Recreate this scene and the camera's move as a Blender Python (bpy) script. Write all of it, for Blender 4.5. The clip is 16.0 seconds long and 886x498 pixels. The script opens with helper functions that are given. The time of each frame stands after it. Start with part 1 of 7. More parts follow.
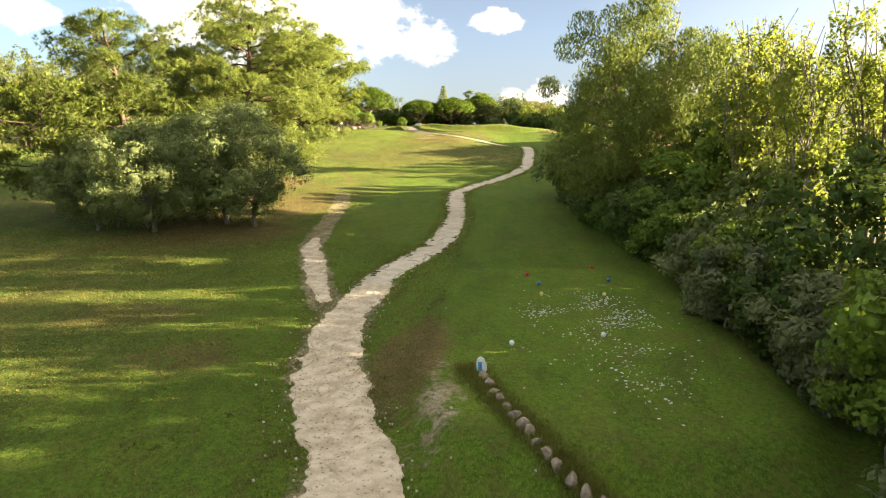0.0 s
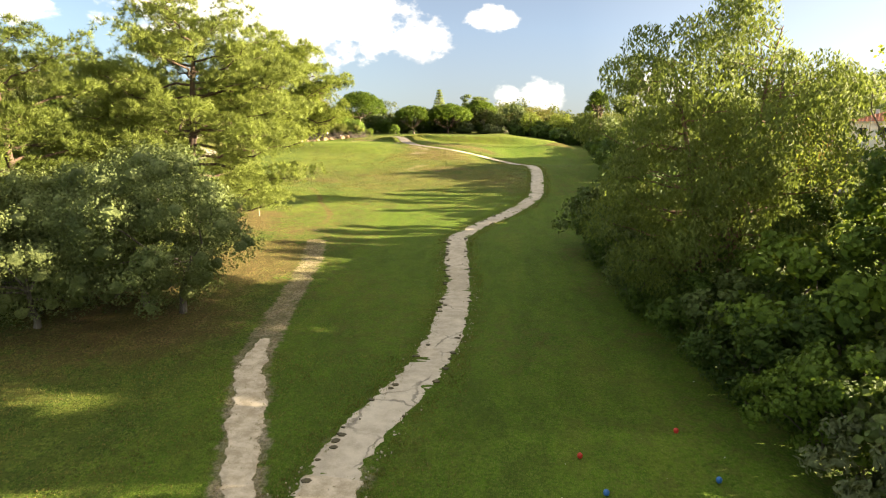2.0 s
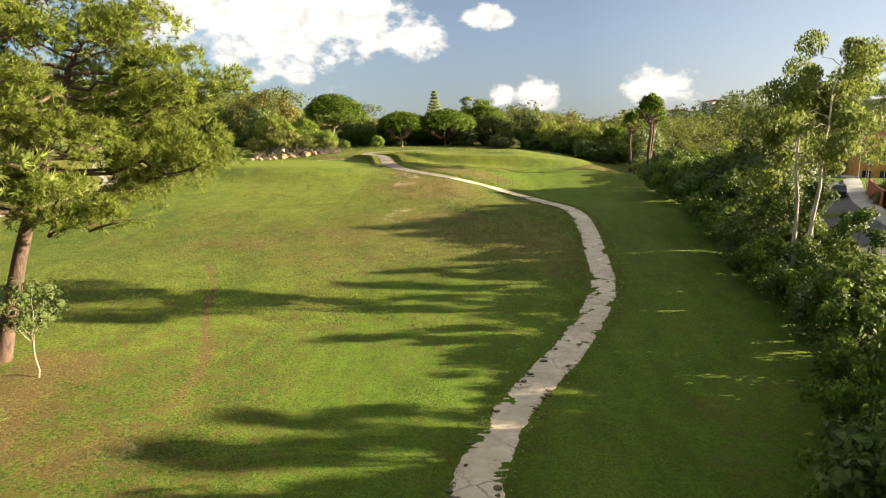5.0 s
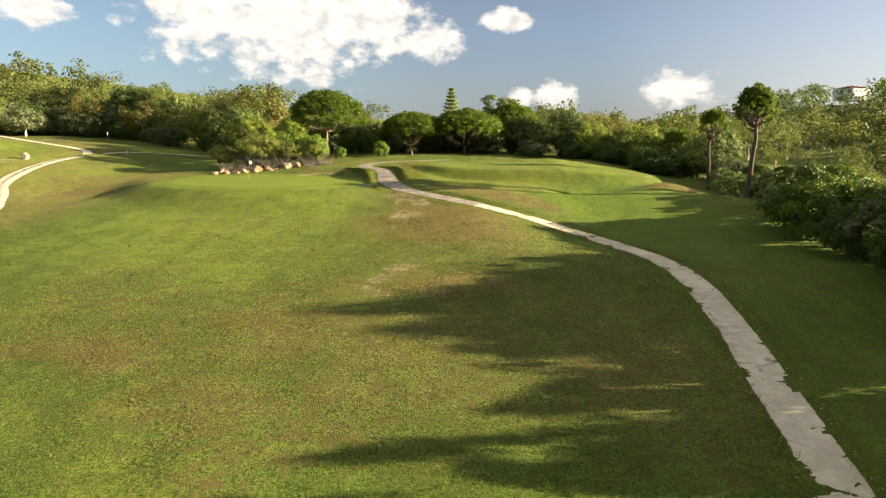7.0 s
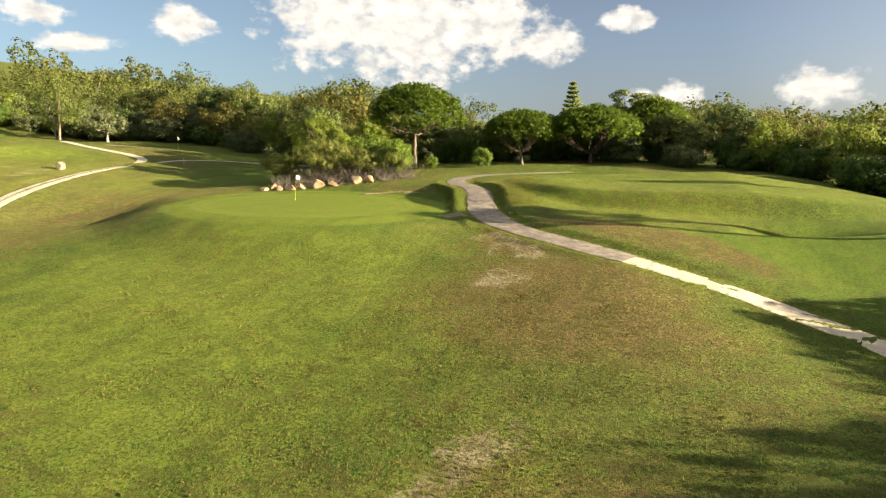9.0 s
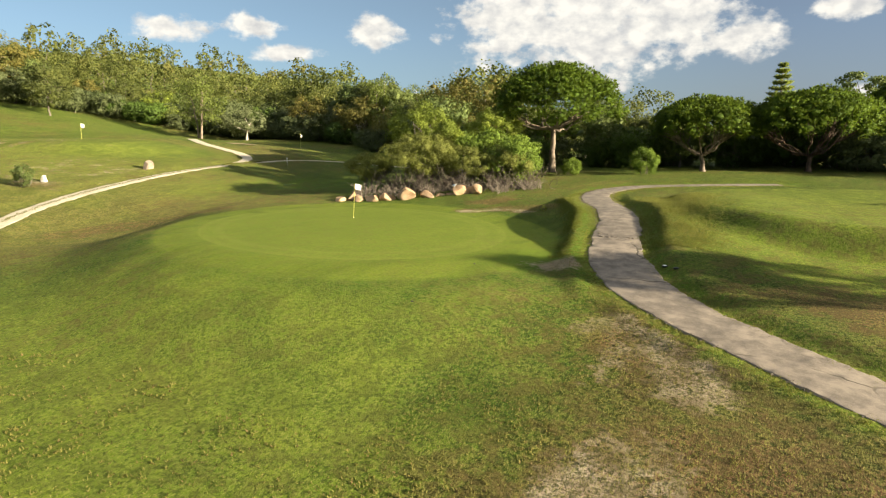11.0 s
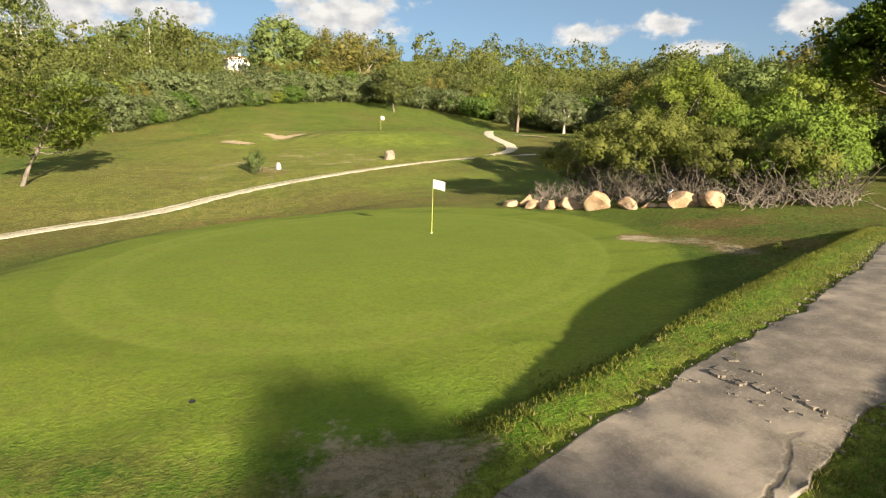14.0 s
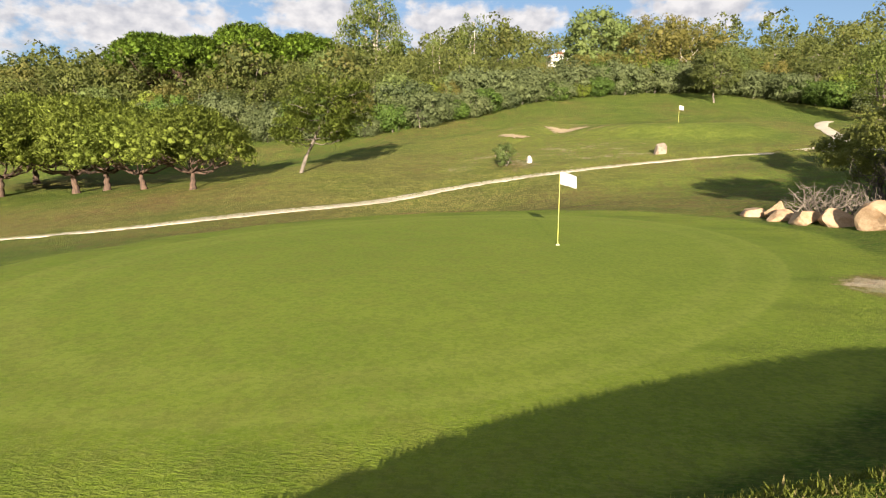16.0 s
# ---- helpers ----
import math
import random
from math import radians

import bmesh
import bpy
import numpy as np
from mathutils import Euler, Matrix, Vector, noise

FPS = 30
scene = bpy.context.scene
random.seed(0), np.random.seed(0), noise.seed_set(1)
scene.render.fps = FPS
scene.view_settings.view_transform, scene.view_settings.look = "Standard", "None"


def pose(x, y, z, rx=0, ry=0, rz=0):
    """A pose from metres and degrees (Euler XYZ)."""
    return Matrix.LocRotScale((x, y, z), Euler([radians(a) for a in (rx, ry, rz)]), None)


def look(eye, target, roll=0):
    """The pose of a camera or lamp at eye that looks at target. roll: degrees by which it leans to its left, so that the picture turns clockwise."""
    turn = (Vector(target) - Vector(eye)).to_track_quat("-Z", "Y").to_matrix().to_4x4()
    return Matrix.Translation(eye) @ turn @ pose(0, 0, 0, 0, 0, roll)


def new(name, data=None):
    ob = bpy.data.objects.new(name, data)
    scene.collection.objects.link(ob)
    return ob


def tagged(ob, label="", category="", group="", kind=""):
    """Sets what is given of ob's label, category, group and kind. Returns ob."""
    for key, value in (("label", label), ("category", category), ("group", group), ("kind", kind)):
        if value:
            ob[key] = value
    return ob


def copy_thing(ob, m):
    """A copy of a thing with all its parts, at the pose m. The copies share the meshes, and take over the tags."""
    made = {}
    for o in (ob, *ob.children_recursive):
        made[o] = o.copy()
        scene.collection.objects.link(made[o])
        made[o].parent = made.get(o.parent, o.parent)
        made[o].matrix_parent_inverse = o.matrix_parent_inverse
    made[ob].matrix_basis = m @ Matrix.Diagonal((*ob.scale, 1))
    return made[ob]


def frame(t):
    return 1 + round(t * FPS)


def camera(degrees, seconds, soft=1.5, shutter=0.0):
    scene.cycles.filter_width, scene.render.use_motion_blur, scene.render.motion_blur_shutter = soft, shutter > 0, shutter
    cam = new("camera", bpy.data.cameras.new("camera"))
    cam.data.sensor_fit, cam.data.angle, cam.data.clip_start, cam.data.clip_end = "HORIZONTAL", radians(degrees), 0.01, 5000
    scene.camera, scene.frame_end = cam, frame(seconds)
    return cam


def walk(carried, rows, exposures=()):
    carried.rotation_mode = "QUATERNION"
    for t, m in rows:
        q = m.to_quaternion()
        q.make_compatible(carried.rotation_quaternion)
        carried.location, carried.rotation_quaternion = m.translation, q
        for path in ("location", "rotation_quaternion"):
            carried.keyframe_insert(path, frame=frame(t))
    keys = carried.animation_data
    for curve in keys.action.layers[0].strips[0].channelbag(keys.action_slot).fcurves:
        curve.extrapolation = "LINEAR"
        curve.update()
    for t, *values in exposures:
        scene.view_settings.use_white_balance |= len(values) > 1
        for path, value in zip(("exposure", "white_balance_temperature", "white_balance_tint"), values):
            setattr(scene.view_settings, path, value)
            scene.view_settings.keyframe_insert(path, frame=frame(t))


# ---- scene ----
cam = camera(71.7, 16.0, 1.2)
PATH = [
    (0, (38.442, -146.873, -1.507), (38.257, -144.914, -1.866), -0.3),
    (0.5, (38.205, -144.809, -0.915), (38.023, -142.849, -1.269), 0.0),
    (1, (37.887, -141.683, 0.061), (37.708, -139.725, -0.3), -0.3),
    (1.5, (37.455, -137.903, 0.936), (37.283, -135.944, 0.57), -0.3),
    (2, (36.914, -133.596, 1.739), (36.749, -131.638, 1.371), 0.2),
    (2.5, (36.062, -128.99, 2.269), (35.916, -127.028, 1.909), 0.0),
    (3, (35.948, -123.006, 3.176), (35.789, -121.046, 2.806), -0.3),
    (3.5, (35.494, -117.274, 3.686), (35.337, -115.314, 3.321), -0.4),
    (4, (35.02, -111.209, 4.259), (34.864, -109.25, 3.891), -0.2),
    (4.5, (34.435, -104.918, 4.647), (34.281, -102.96, 4.271), 0.0),
    (5, (33.853, -98.495, 4.819), (33.703, -96.535, 4.447), 0.3),
    (5.2, (33.615, -95.841, 5.024), (33.466, -93.882, 4.647), 0.5),
    (7.3, (31.262, -68.844, 5.251), (31.024, -66.891, 4.889), 0.1),
    (7.5, (31.0, -66.5, 5.287), (30.733, -64.552, 4.924), 0.1),
    (8, (30.217, -60.736, 5.334), (29.865, -58.802, 4.97), 0.1),
    (8.5, (29.294, -54.839, 5.322), (28.839, -52.925, 4.964), 0.1),
    (10.8, (25.942, -31.382, 5.041), (24.948, -29.682, 4.692), 0.1),
    (11, (25.774, -29.837, 4.862), (24.717, -28.175, 4.512), 0.2),
    (11.5, (25.249, -26.423, 4.492), (24.034, -24.875, 4.137), -0.1),
    (12, (24.744, -23.143, 4.295), (23.427, -21.679, 3.942), -0.0),
    (12.5, (24.55, -19.517, 4.224), (23.137, -18.145, 3.872), 0.0),
    (13, (24.349, -15.704, 4.081), (22.792, -14.499, 3.729), 0.2),
    (13.5, (23.824, -11.974, 3.91), (22.125, -10.98, 3.558), 0.2),
    (14, (22.94, -8.767, 3.704), (21.115, -8.03, 3.351), 0.1),
    (14.5, (22.026, -6.593, 3.417), (20.114, -6.123, 3.063), 0.1),
    (15, (21.076, -4.794, 3.225), (19.118, -4.594, 2.869), -0.1),
    (15.5, (19.794, -2.9, 3.126), (17.827, -2.937, 2.766), -0.1),
    (16, (18.288, -0.631, 3.117), (16.343, -0.931, 2.758), -0.1),
]
walk(cam, [(t, look(eye, target, roll)) for t, eye, target, roll in PATH],
     exposures=((0.0, 2.82, 7600, 10), (3.0, 2.58, 7500, 10), (5.0, 2.18, 7300, 10), (8.5, 2.0, 7400, 10), (11.0, 1.78, 7000, 8), (14.5, 1.63, 6700, 11), (16.0, 1.62, 6500, 14)))

# ---- sky, sun and exposure ----
SUN_TURN, SUN_RISE = 84.0, 13.6
world = bpy.data.worlds.new("sky")
scene.world = world
world.use_nodes = True
wn, wl = world.node_tree.nodes, world.node_tree.links
wn.clear()


def wmath(op, a, b=None, c=None, clamp=False):
    n = wn.new("ShaderNodeMath")
    n.operation, n.use_clamp = op, clamp
    for k, v in enumerate((a, b, c)):
        if v is None:
            continue
        if isinstance(v, (int, float)):
            n.inputs[k].default_value = v
        else:
            wl.new(v, n.inputs[k])
    return n.outputs[0]


sky = wn.new("ShaderNodeTexSky")
sky.sky_type, sky.sun_disc = "NISHITA", False
sky.sun_elevation, sky.sun_rotation = radians(SUN_RISE), radians(SUN_TURN)
sky.air_density, sky.dust_density, sky.ozone_density = 0.6, 0.5, 1.8
SKY_STRENGTH = 0.05
# cumulus clouds: bearing (degrees to the left of +y), height above the horizon, half widths, all in degrees
CLOUDS = (
    (26.0, 10.5, 6.5, 5.0), (19.0, 9.6, 8.0, 6.0), (12.5, 10.2, 5.0, 4.0), (7.4, 8.3, 3.6, 1.9), (0.7, 10.0, 3.0, 1.1),
    (-0.9, 3.4, 1.3, 1.3), (-4.2, 3.4, 2.2, 1.5), (-14.1, 4.0, 3.6, 1.7), (55.6, 8.9, 3.4, 1.1), (49.3, 9.4, 2.8, 1.2),
    (38.5, 9.2, 2.7, 1.7), (46.5, 7.3, 3.4, 0.8), (77.0, 10.6, 6.5, 2.8), (91.0, 9.8, 4.0, 1.7), (98.5, 9.6, 6.5, 2.7),
    (110.0, 10.5, 6.0, 2.6), (124.0, 9.0, 10.0, 3.6), (138.0, 8.0, 9.0, 4.0), (20.0, 20.0, 14.0, 7.0), (80.0, 24.0, 18.0, 6.0),
)
way = wn.new("ShaderNodeTexCoord").outputs["Generated"]
apart = wn.new("ShaderNodeSeparateXYZ")
wl.new(way, apart.inputs[0])
bearing = wmath("MULTIPLY", wmath("ARCTAN2", wmath("MULTIPLY", apart.outputs[0], -1.0), apart.outputs[1]), 57.29578)
rise = wmath("MULTIPLY", wmath("ARCSINE", apart.outputs[2]), 57.29578)
flat = wn.new("ShaderNodeCombineXYZ")
wl.new(bearing, flat.inputs[0])
wl.new(rise, flat.inputs[1])
cover, base_shade = None, None
for turn, up, wide, tall in CLOUDS:
    off = wn.new("ShaderNodeVectorMath")
    off.operation = "SUBTRACT"
    wl.new(flat.outputs[0], off.inputs[0])
    off.inputs[1].default_value = (turn, up, 0)
    squash = wn.new("ShaderNodeVectorMath")
    squash.operation = "DIVIDE"
    wl.new(off.outputs[0], squash.inputs[0])
    squash.inputs[1].default_value = (wide, tall, 1)
    size = wn.new("ShaderNodeVectorMath")
    size.operation = "LENGTH"
    wl.new(squash.outputs[0], size.inputs[0])
    one = wmath("SUBTRACT", 1.0, size.outputs["Value"])
    cover = one if cover is None else wmath("SMOOTH_MAX", cover, one, 0.25)
stretch = wn.new("ShaderNodeVectorMath")
stretch.operation = "MULTIPLY"
wl.new(flat.outputs[0], stretch.inputs[0])
stretch.inputs[1].default_value = (0.8, 1.15, 1)
billow = wn.new("ShaderNodeTexNoise")
billow.inputs["Scale"].default_value, billow.inputs["Detail"].default_value = 0.62, 9.0
billow.inputs["Roughness"].default_value = 0.56
wl.new(stretch.outputs[0], billow.inputs["Vector"])
# higher up, over the whole sky, the same broken cloud goes on
high = wn.new("ShaderNodeMapRange")
high.inputs[1].default_value, high.inputs[2].default_value = 15.0, 34.0
high.inputs[3].default_value, high.inputs[4].default_value = -1.0, 0.22
wl.new(rise, high.inputs[0])
cover = wmath("MAXIMUM", cover, high.outputs[0])
dense = wmath("ADD", cover, wmath("MULTIPLY", wmath("SUBTRACT", billow.outputs[0], 0.5), 2.0))
mask = wn.new("ShaderNodeMapRange")
mask.interpolation_type = "SMOOTHSTEP"
mask.inputs[1].default_value, mask.inputs[2].default_value = -0.02, 0.55
wl.new(dense, mask.inputs[0])
# the lit tops are white, the thick undersides grey
under = wn.new("ShaderNodeTexNoise")
under.inputs["Scale"].default_value, under.inputs["Detail"].default_value = 0.75, 7.0
shift = wn.new("ShaderNodeVectorMath")
shift.operation = "ADD"
wl.new(stretch.outputs[0], shift.inputs[0])
shift.inputs[1].default_value = (-0.9, 1.3, 4.0)
wl.new(shift.outputs[0], under.inputs["Vector"])
grey = wn.new("ShaderNodeMapRange")
grey.inputs[1].default_value, grey.inputs[2].default_value = 0.38, 0.68
wl.new(under.outputs[0], grey.inputs[0])
tone = wn.new("ShaderNodeMix")
tone.data_type = "RGBA"
tone.inputs["A"].default_value, tone.inputs["B"].default_value = (0.30, 0.297, 0.290, 1), (0.150, 0.160, 0.180, 1)
wl.new(wmath("MULTIPLY", grey.outputs[0], 0.75, clamp=True), tone.inputs["Factor"])
thin = wn.new("ShaderNodeVectorMath")
thin.operation = "SCALE"
wl.new(sky.outputs[0], thin.inputs[0])
thin.inputs["Scale"].default_value = SKY_STRENGTH
# pale haze along the horizon
haze = wn.new("ShaderNodeMapRange")
haze.inputs[1].default_value, haze.inputs[2].default_value = 0.0, 9.0
haze.inputs[3].default_value, haze.inputs[4].default_value = 0.85, 0.42
wl.new(rise, haze.inputs[0])
facing = wn.new("ShaderNodeVectorMath")
facing.operation = "DOT_PRODUCT"
wl.new(way, facing.inputs[0])
facing.inputs[1].default_value = (math.sin(radians(SUN_TURN)) * math.cos(radians(SUN_RISE)), math.cos(radians(SUN_TURN)) * math.cos(radians(SUN_RISE)), math.sin(radians(SUN_RISE)))
glow = wn.new("ShaderNodeMapRange")
glow.inputs[1].default_value, glow.inputs[2].default_value = 0.25, 0.95
wl.new(facing.outputs["Value"], glow.inputs[0])
air = wn.new("ShaderNodeMix")
air.data_type = "RGBA"
wl.new(glow.outputs[0], air.inputs["Factor"])
# away from the sun the air is a deeper, clearer blue
clear_air = wn.new("ShaderNodeMapRange")
clear_air.inputs[1].default_value, clear_air.inputs[2].default_value = 0.05, -0.85
wl.new(facing.outputs["Value"], clear_air.inputs[0])
blue_air = wn.new("ShaderNodeMix")
blue_air.data_type = "RGBA"
wl.new(clear_air.outputs[0], blue_air.inputs["Factor"])
blue_air.inputs["A"].default_value, blue_air.inputs["B"].default_value = (0.066, 0.071, 0.080, 1), (0.108, 0.168, 0.196, 1)
wl.new(blue_air.outputs["Result"], air.inputs["A"])
air.inputs["B"].default_value = (0.26, 0.25, 0.235, 1)
veil = wn.new("ShaderNodeMix")
veil.data_type = "RGBA"
wl.new(wmath("MAXIMUM", haze.outputs[0], wmath("MULTIPLY", glow.outputs[0], 0.9)), veil.inputs["Factor"])
wl.new(thin.outputs[0], veil.inputs["A"])
wl.new(air.outputs["Result"], veil.inputs["B"])
blend = wn.new("ShaderNodeMix")
blend.data_type = "RGBA"
wl.new(mask.outputs[0], blend.inputs["Factor"])
wl.new(veil.outputs["Result"], blend.inputs["A"])
wl.new(tone.outputs["Result"], blend.inputs["B"])
backdrop = wn.new("ShaderNodeBackground")
wl.new(blend.outputs["Result"], backdrop.inputs[0])
wl.new(backdrop.outputs[0], wn.new("ShaderNodeOutputWorld").inputs[0])

sun = new("sun", bpy.data.lights.new("sun", "SUN"))
sun.data.energy, sun.data.angle, sun.data.color = 5.0, radians(0.6), (1.0, 0.88, 0.69)
sun_way = Vector((math.sin(radians(SUN_TURN)) * math.cos(radians(SUN_RISE)), math.cos(radians(SUN_TURN)) * math.cos(radians(SUN_RISE)), math.sin(radians(SUN_RISE))))
sun.matrix_world = look(sun_way * 300, (0, 0, 0))

# ---- materials ----
def material(name):
    m = bpy.data.materials.new(name)
    m.use_nodes = True
    m.node_tree.nodes.clear()
    return m, m.node_tree.nodes, m.node_tree.links


def put(nodes, links, kind, **sockets):
    n = nodes.new(kind)
    for key, value in sockets.items():
        socket = n.inputs[key.replace("_", " ")] if key.replace("_", " ") in n.inputs else n.inputs[key]
        if hasattr(value, "is_linked"):
            links.new(value, socket)
        else:
            socket.default_value = value
    return n


def colour_mix(nodes, links, fac, a, b):
    n = nodes.new("ShaderNodeMix")
    n.data_type = "RGBA"
    for key, value in (("Factor", fac), ("A", a), ("B", b)):
        if hasattr(value, "is_linked"):
            links.new(value, n.inputs[key])
        elif key == "Factor":
            n.inputs[key].default_value = value
        else:
            n.inputs[key].default_value = (*value, 1)
    return n.outputs["Result"]


def ramp(nodes, links, value, low, high):
    n = nodes.new("ShaderNodeMapRange")
    n.interpolation_type = "SMOOTHSTEP"
    links.new(value, n.inputs[0])
    n.inputs[1].default_value, n.inputs[2].default_value = low, high
    return n.outputs[0]


def calc(nodes, links, op, a, b=0.0, clamp=False):
    n = nodes.new("ShaderNodeMath")
    n.operation, n.use_clamp = op, clamp
    for k, v in enumerate((a, b)):
        if hasattr(v, "is_linked"):
            links.new(v, n.inputs[k])
        else:
            n.inputs[k].default_value = v
    return n.outputs[0]


def noise_at(nodes, links, vector, scale, detail=4.0, rough=0.55):
    return put(nodes, links, "ShaderNodeTexNoise", Vector=vector, Scale=scale, Detail=detail, Roughness=rough).outputs[0]


def finish(nodes, links, shader):
    links.new(shader, nodes.new("ShaderNodeOutputMaterial").inputs[0])


def bumped(nodes, links, height, strength, distance):
    return put(nodes, links, "ShaderNodeBump", Height=height, Strength=strength, Distance=distance).outputs[0]


def rough_material(name, dark, light, scale, rough=0.85, bump=0.3, depth=0.02, metal=0.0, fine=6.0):
    """A surface with two scales of variation between two base colours."""
    m, n, k = material(name)
    at = n.new("ShaderNodeTexCoord").outputs["Object"]
    wide, small = noise_at(n, k, at, scale), noise_at(n, k, at, scale * fine, 5.0, 0.65)
    both = calc(n, k, "ADD", calc(n, k, "MULTIPLY", wide, 0.6), calc(n, k, "MULTIPLY", small, 0.4))
    col = colour_mix(n, k, ramp(n, k, both, 0.32, 0.68), dark, light)
    s = put(n, k, "ShaderNodeBsdfPrincipled", Base_Color=col, Roughness=rough, Metallic=metal, Normal=bumped(n, k, both, bump, depth))
    finish(n, k, s.outputs[0])
    return m


def foliage(name, dark, light, rare=None, through_light=0.35, spread=0.24, clumps=0.55, other=None):
    """Leaves: each has its own shade between dark and light, each plant its own lean, some light passes through."""
    m, n, k = material(name)
    dark, light = tuple(0.62 * c for c in dark), tuple(1.0 * c for c in light)
    other, rare = other and tuple(0.85 * c for c in other), rare and tuple(0.9 * c for c in rare)
    leaf = n.new("ShaderNodeNewGeometry").outputs["Random Per Island"]
    plant = n.new("ShaderNodeObjectInfo").outputs["Random"]
    at = n.new("ShaderNodeTexCoord").outputs["Object"]
    clump = ramp(n, k, noise_at(n, k, at, clumps, 2.0), 0.3, 0.7)
    fac = calc(n, k, "ADD", calc(n, k, "MULTIPLY", leaf, spread), calc(n, k, "MULTIPLY", clump, 0.48))
    fac = calc(n, k, "ADD", fac, calc(n, k, "MULTIPLY", calc(n, k, "SUBTRACT", plant, 0.15), 0.35), clamp=True)
    col = colour_mix(n, k, fac, dark, light)
    hue = calc(n, k, "FRACT", calc(n, k, "MULTIPLY", plant, 7.3), 0.0)
    col = colour_mix(n, k, calc(n, k, "MULTIPLY", hue, 0.30), col, (light[0] * 0.85, light[1] * 0.78, light[2] * 0.8))
    if other:
        col = colour_mix(n, k, calc(n, k, "MULTIPLY", ramp(n, k, noise_at(n, k, at, 0.21, 2.0), 0.50, 0.60), 0.55), col, tuple(c * 0.8 for c in dark))
        col = colour_mix(n, k, calc(n, k, "MULTIPLY", ramp(n, k, noise_at(n, k, at, 0.085, 2.0), 0.55, 0.66), 0.55), col, other)
    if rare:
        col = colour_mix(n, k, calc(n, k, "GREATER_THAN", leaf, 0.93), col, rare)
    # dark flecks in the bump's dips: shade between leaves painted into the colour
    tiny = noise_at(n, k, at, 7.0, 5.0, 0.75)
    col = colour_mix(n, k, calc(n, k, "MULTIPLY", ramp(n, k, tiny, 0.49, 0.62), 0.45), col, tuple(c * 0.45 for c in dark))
    d = put(n, k, "ShaderNodeBsdfPrincipled", Base_Color=col, Roughness=0.55, Normal=bumped(n, k, calc(n, k, "SUBTRACT", 1.0, tiny), 0.8, 0.14))
    d.inputs["Specular IOR Level"].default_value = 0.25
    t = put(n, k, "ShaderNodeBsdfTranslucent", Color=colour_mix(n, k, 0.35, col, (0.26, 0.32, 0.04)))
    mix = n.new("ShaderNodeMixShader")
    mix.inputs[0].default_value = through_light
    k.new(d.outputs[0], mix.inputs[1])
    k.new(t.outputs[0], mix.inputs[2])
    finish(n, k, mix.outputs[0])
    return m


def bark(name, dark, light, scale=3.0):
    m, n, k = material(name)
    at = n.new("ShaderNodeTexCoord").outputs["Object"]
    longways = n.new("ShaderNodeMapping")
    longways.inputs["Scale"].default_value = (1, 1, 0.22)
    k.new(at, longways.inputs[0])
    plates = noise_at(n, k, longways.outputs[0], scale * 2.2, 6.0, 0.65)
    wide = noise_at(n, k, at, 0.7, 3.0)
    col = colour_mix(n, k, ramp(n, k, calc(n, k, "ADD", calc(n, k, "MULTIPLY", plates, 0.7), calc(n, k, "MULTIPLY", wide, 0.3)), 0.35, 0.65), dark, light)
    s = put(n, k, "ShaderNodeBsdfPrincipled", Base_Color=col, Roughness=0.9, Normal=bumped(n, k, plates, 0.7, 0.05))
    finish(n, k, s.outputs[0])
    return m


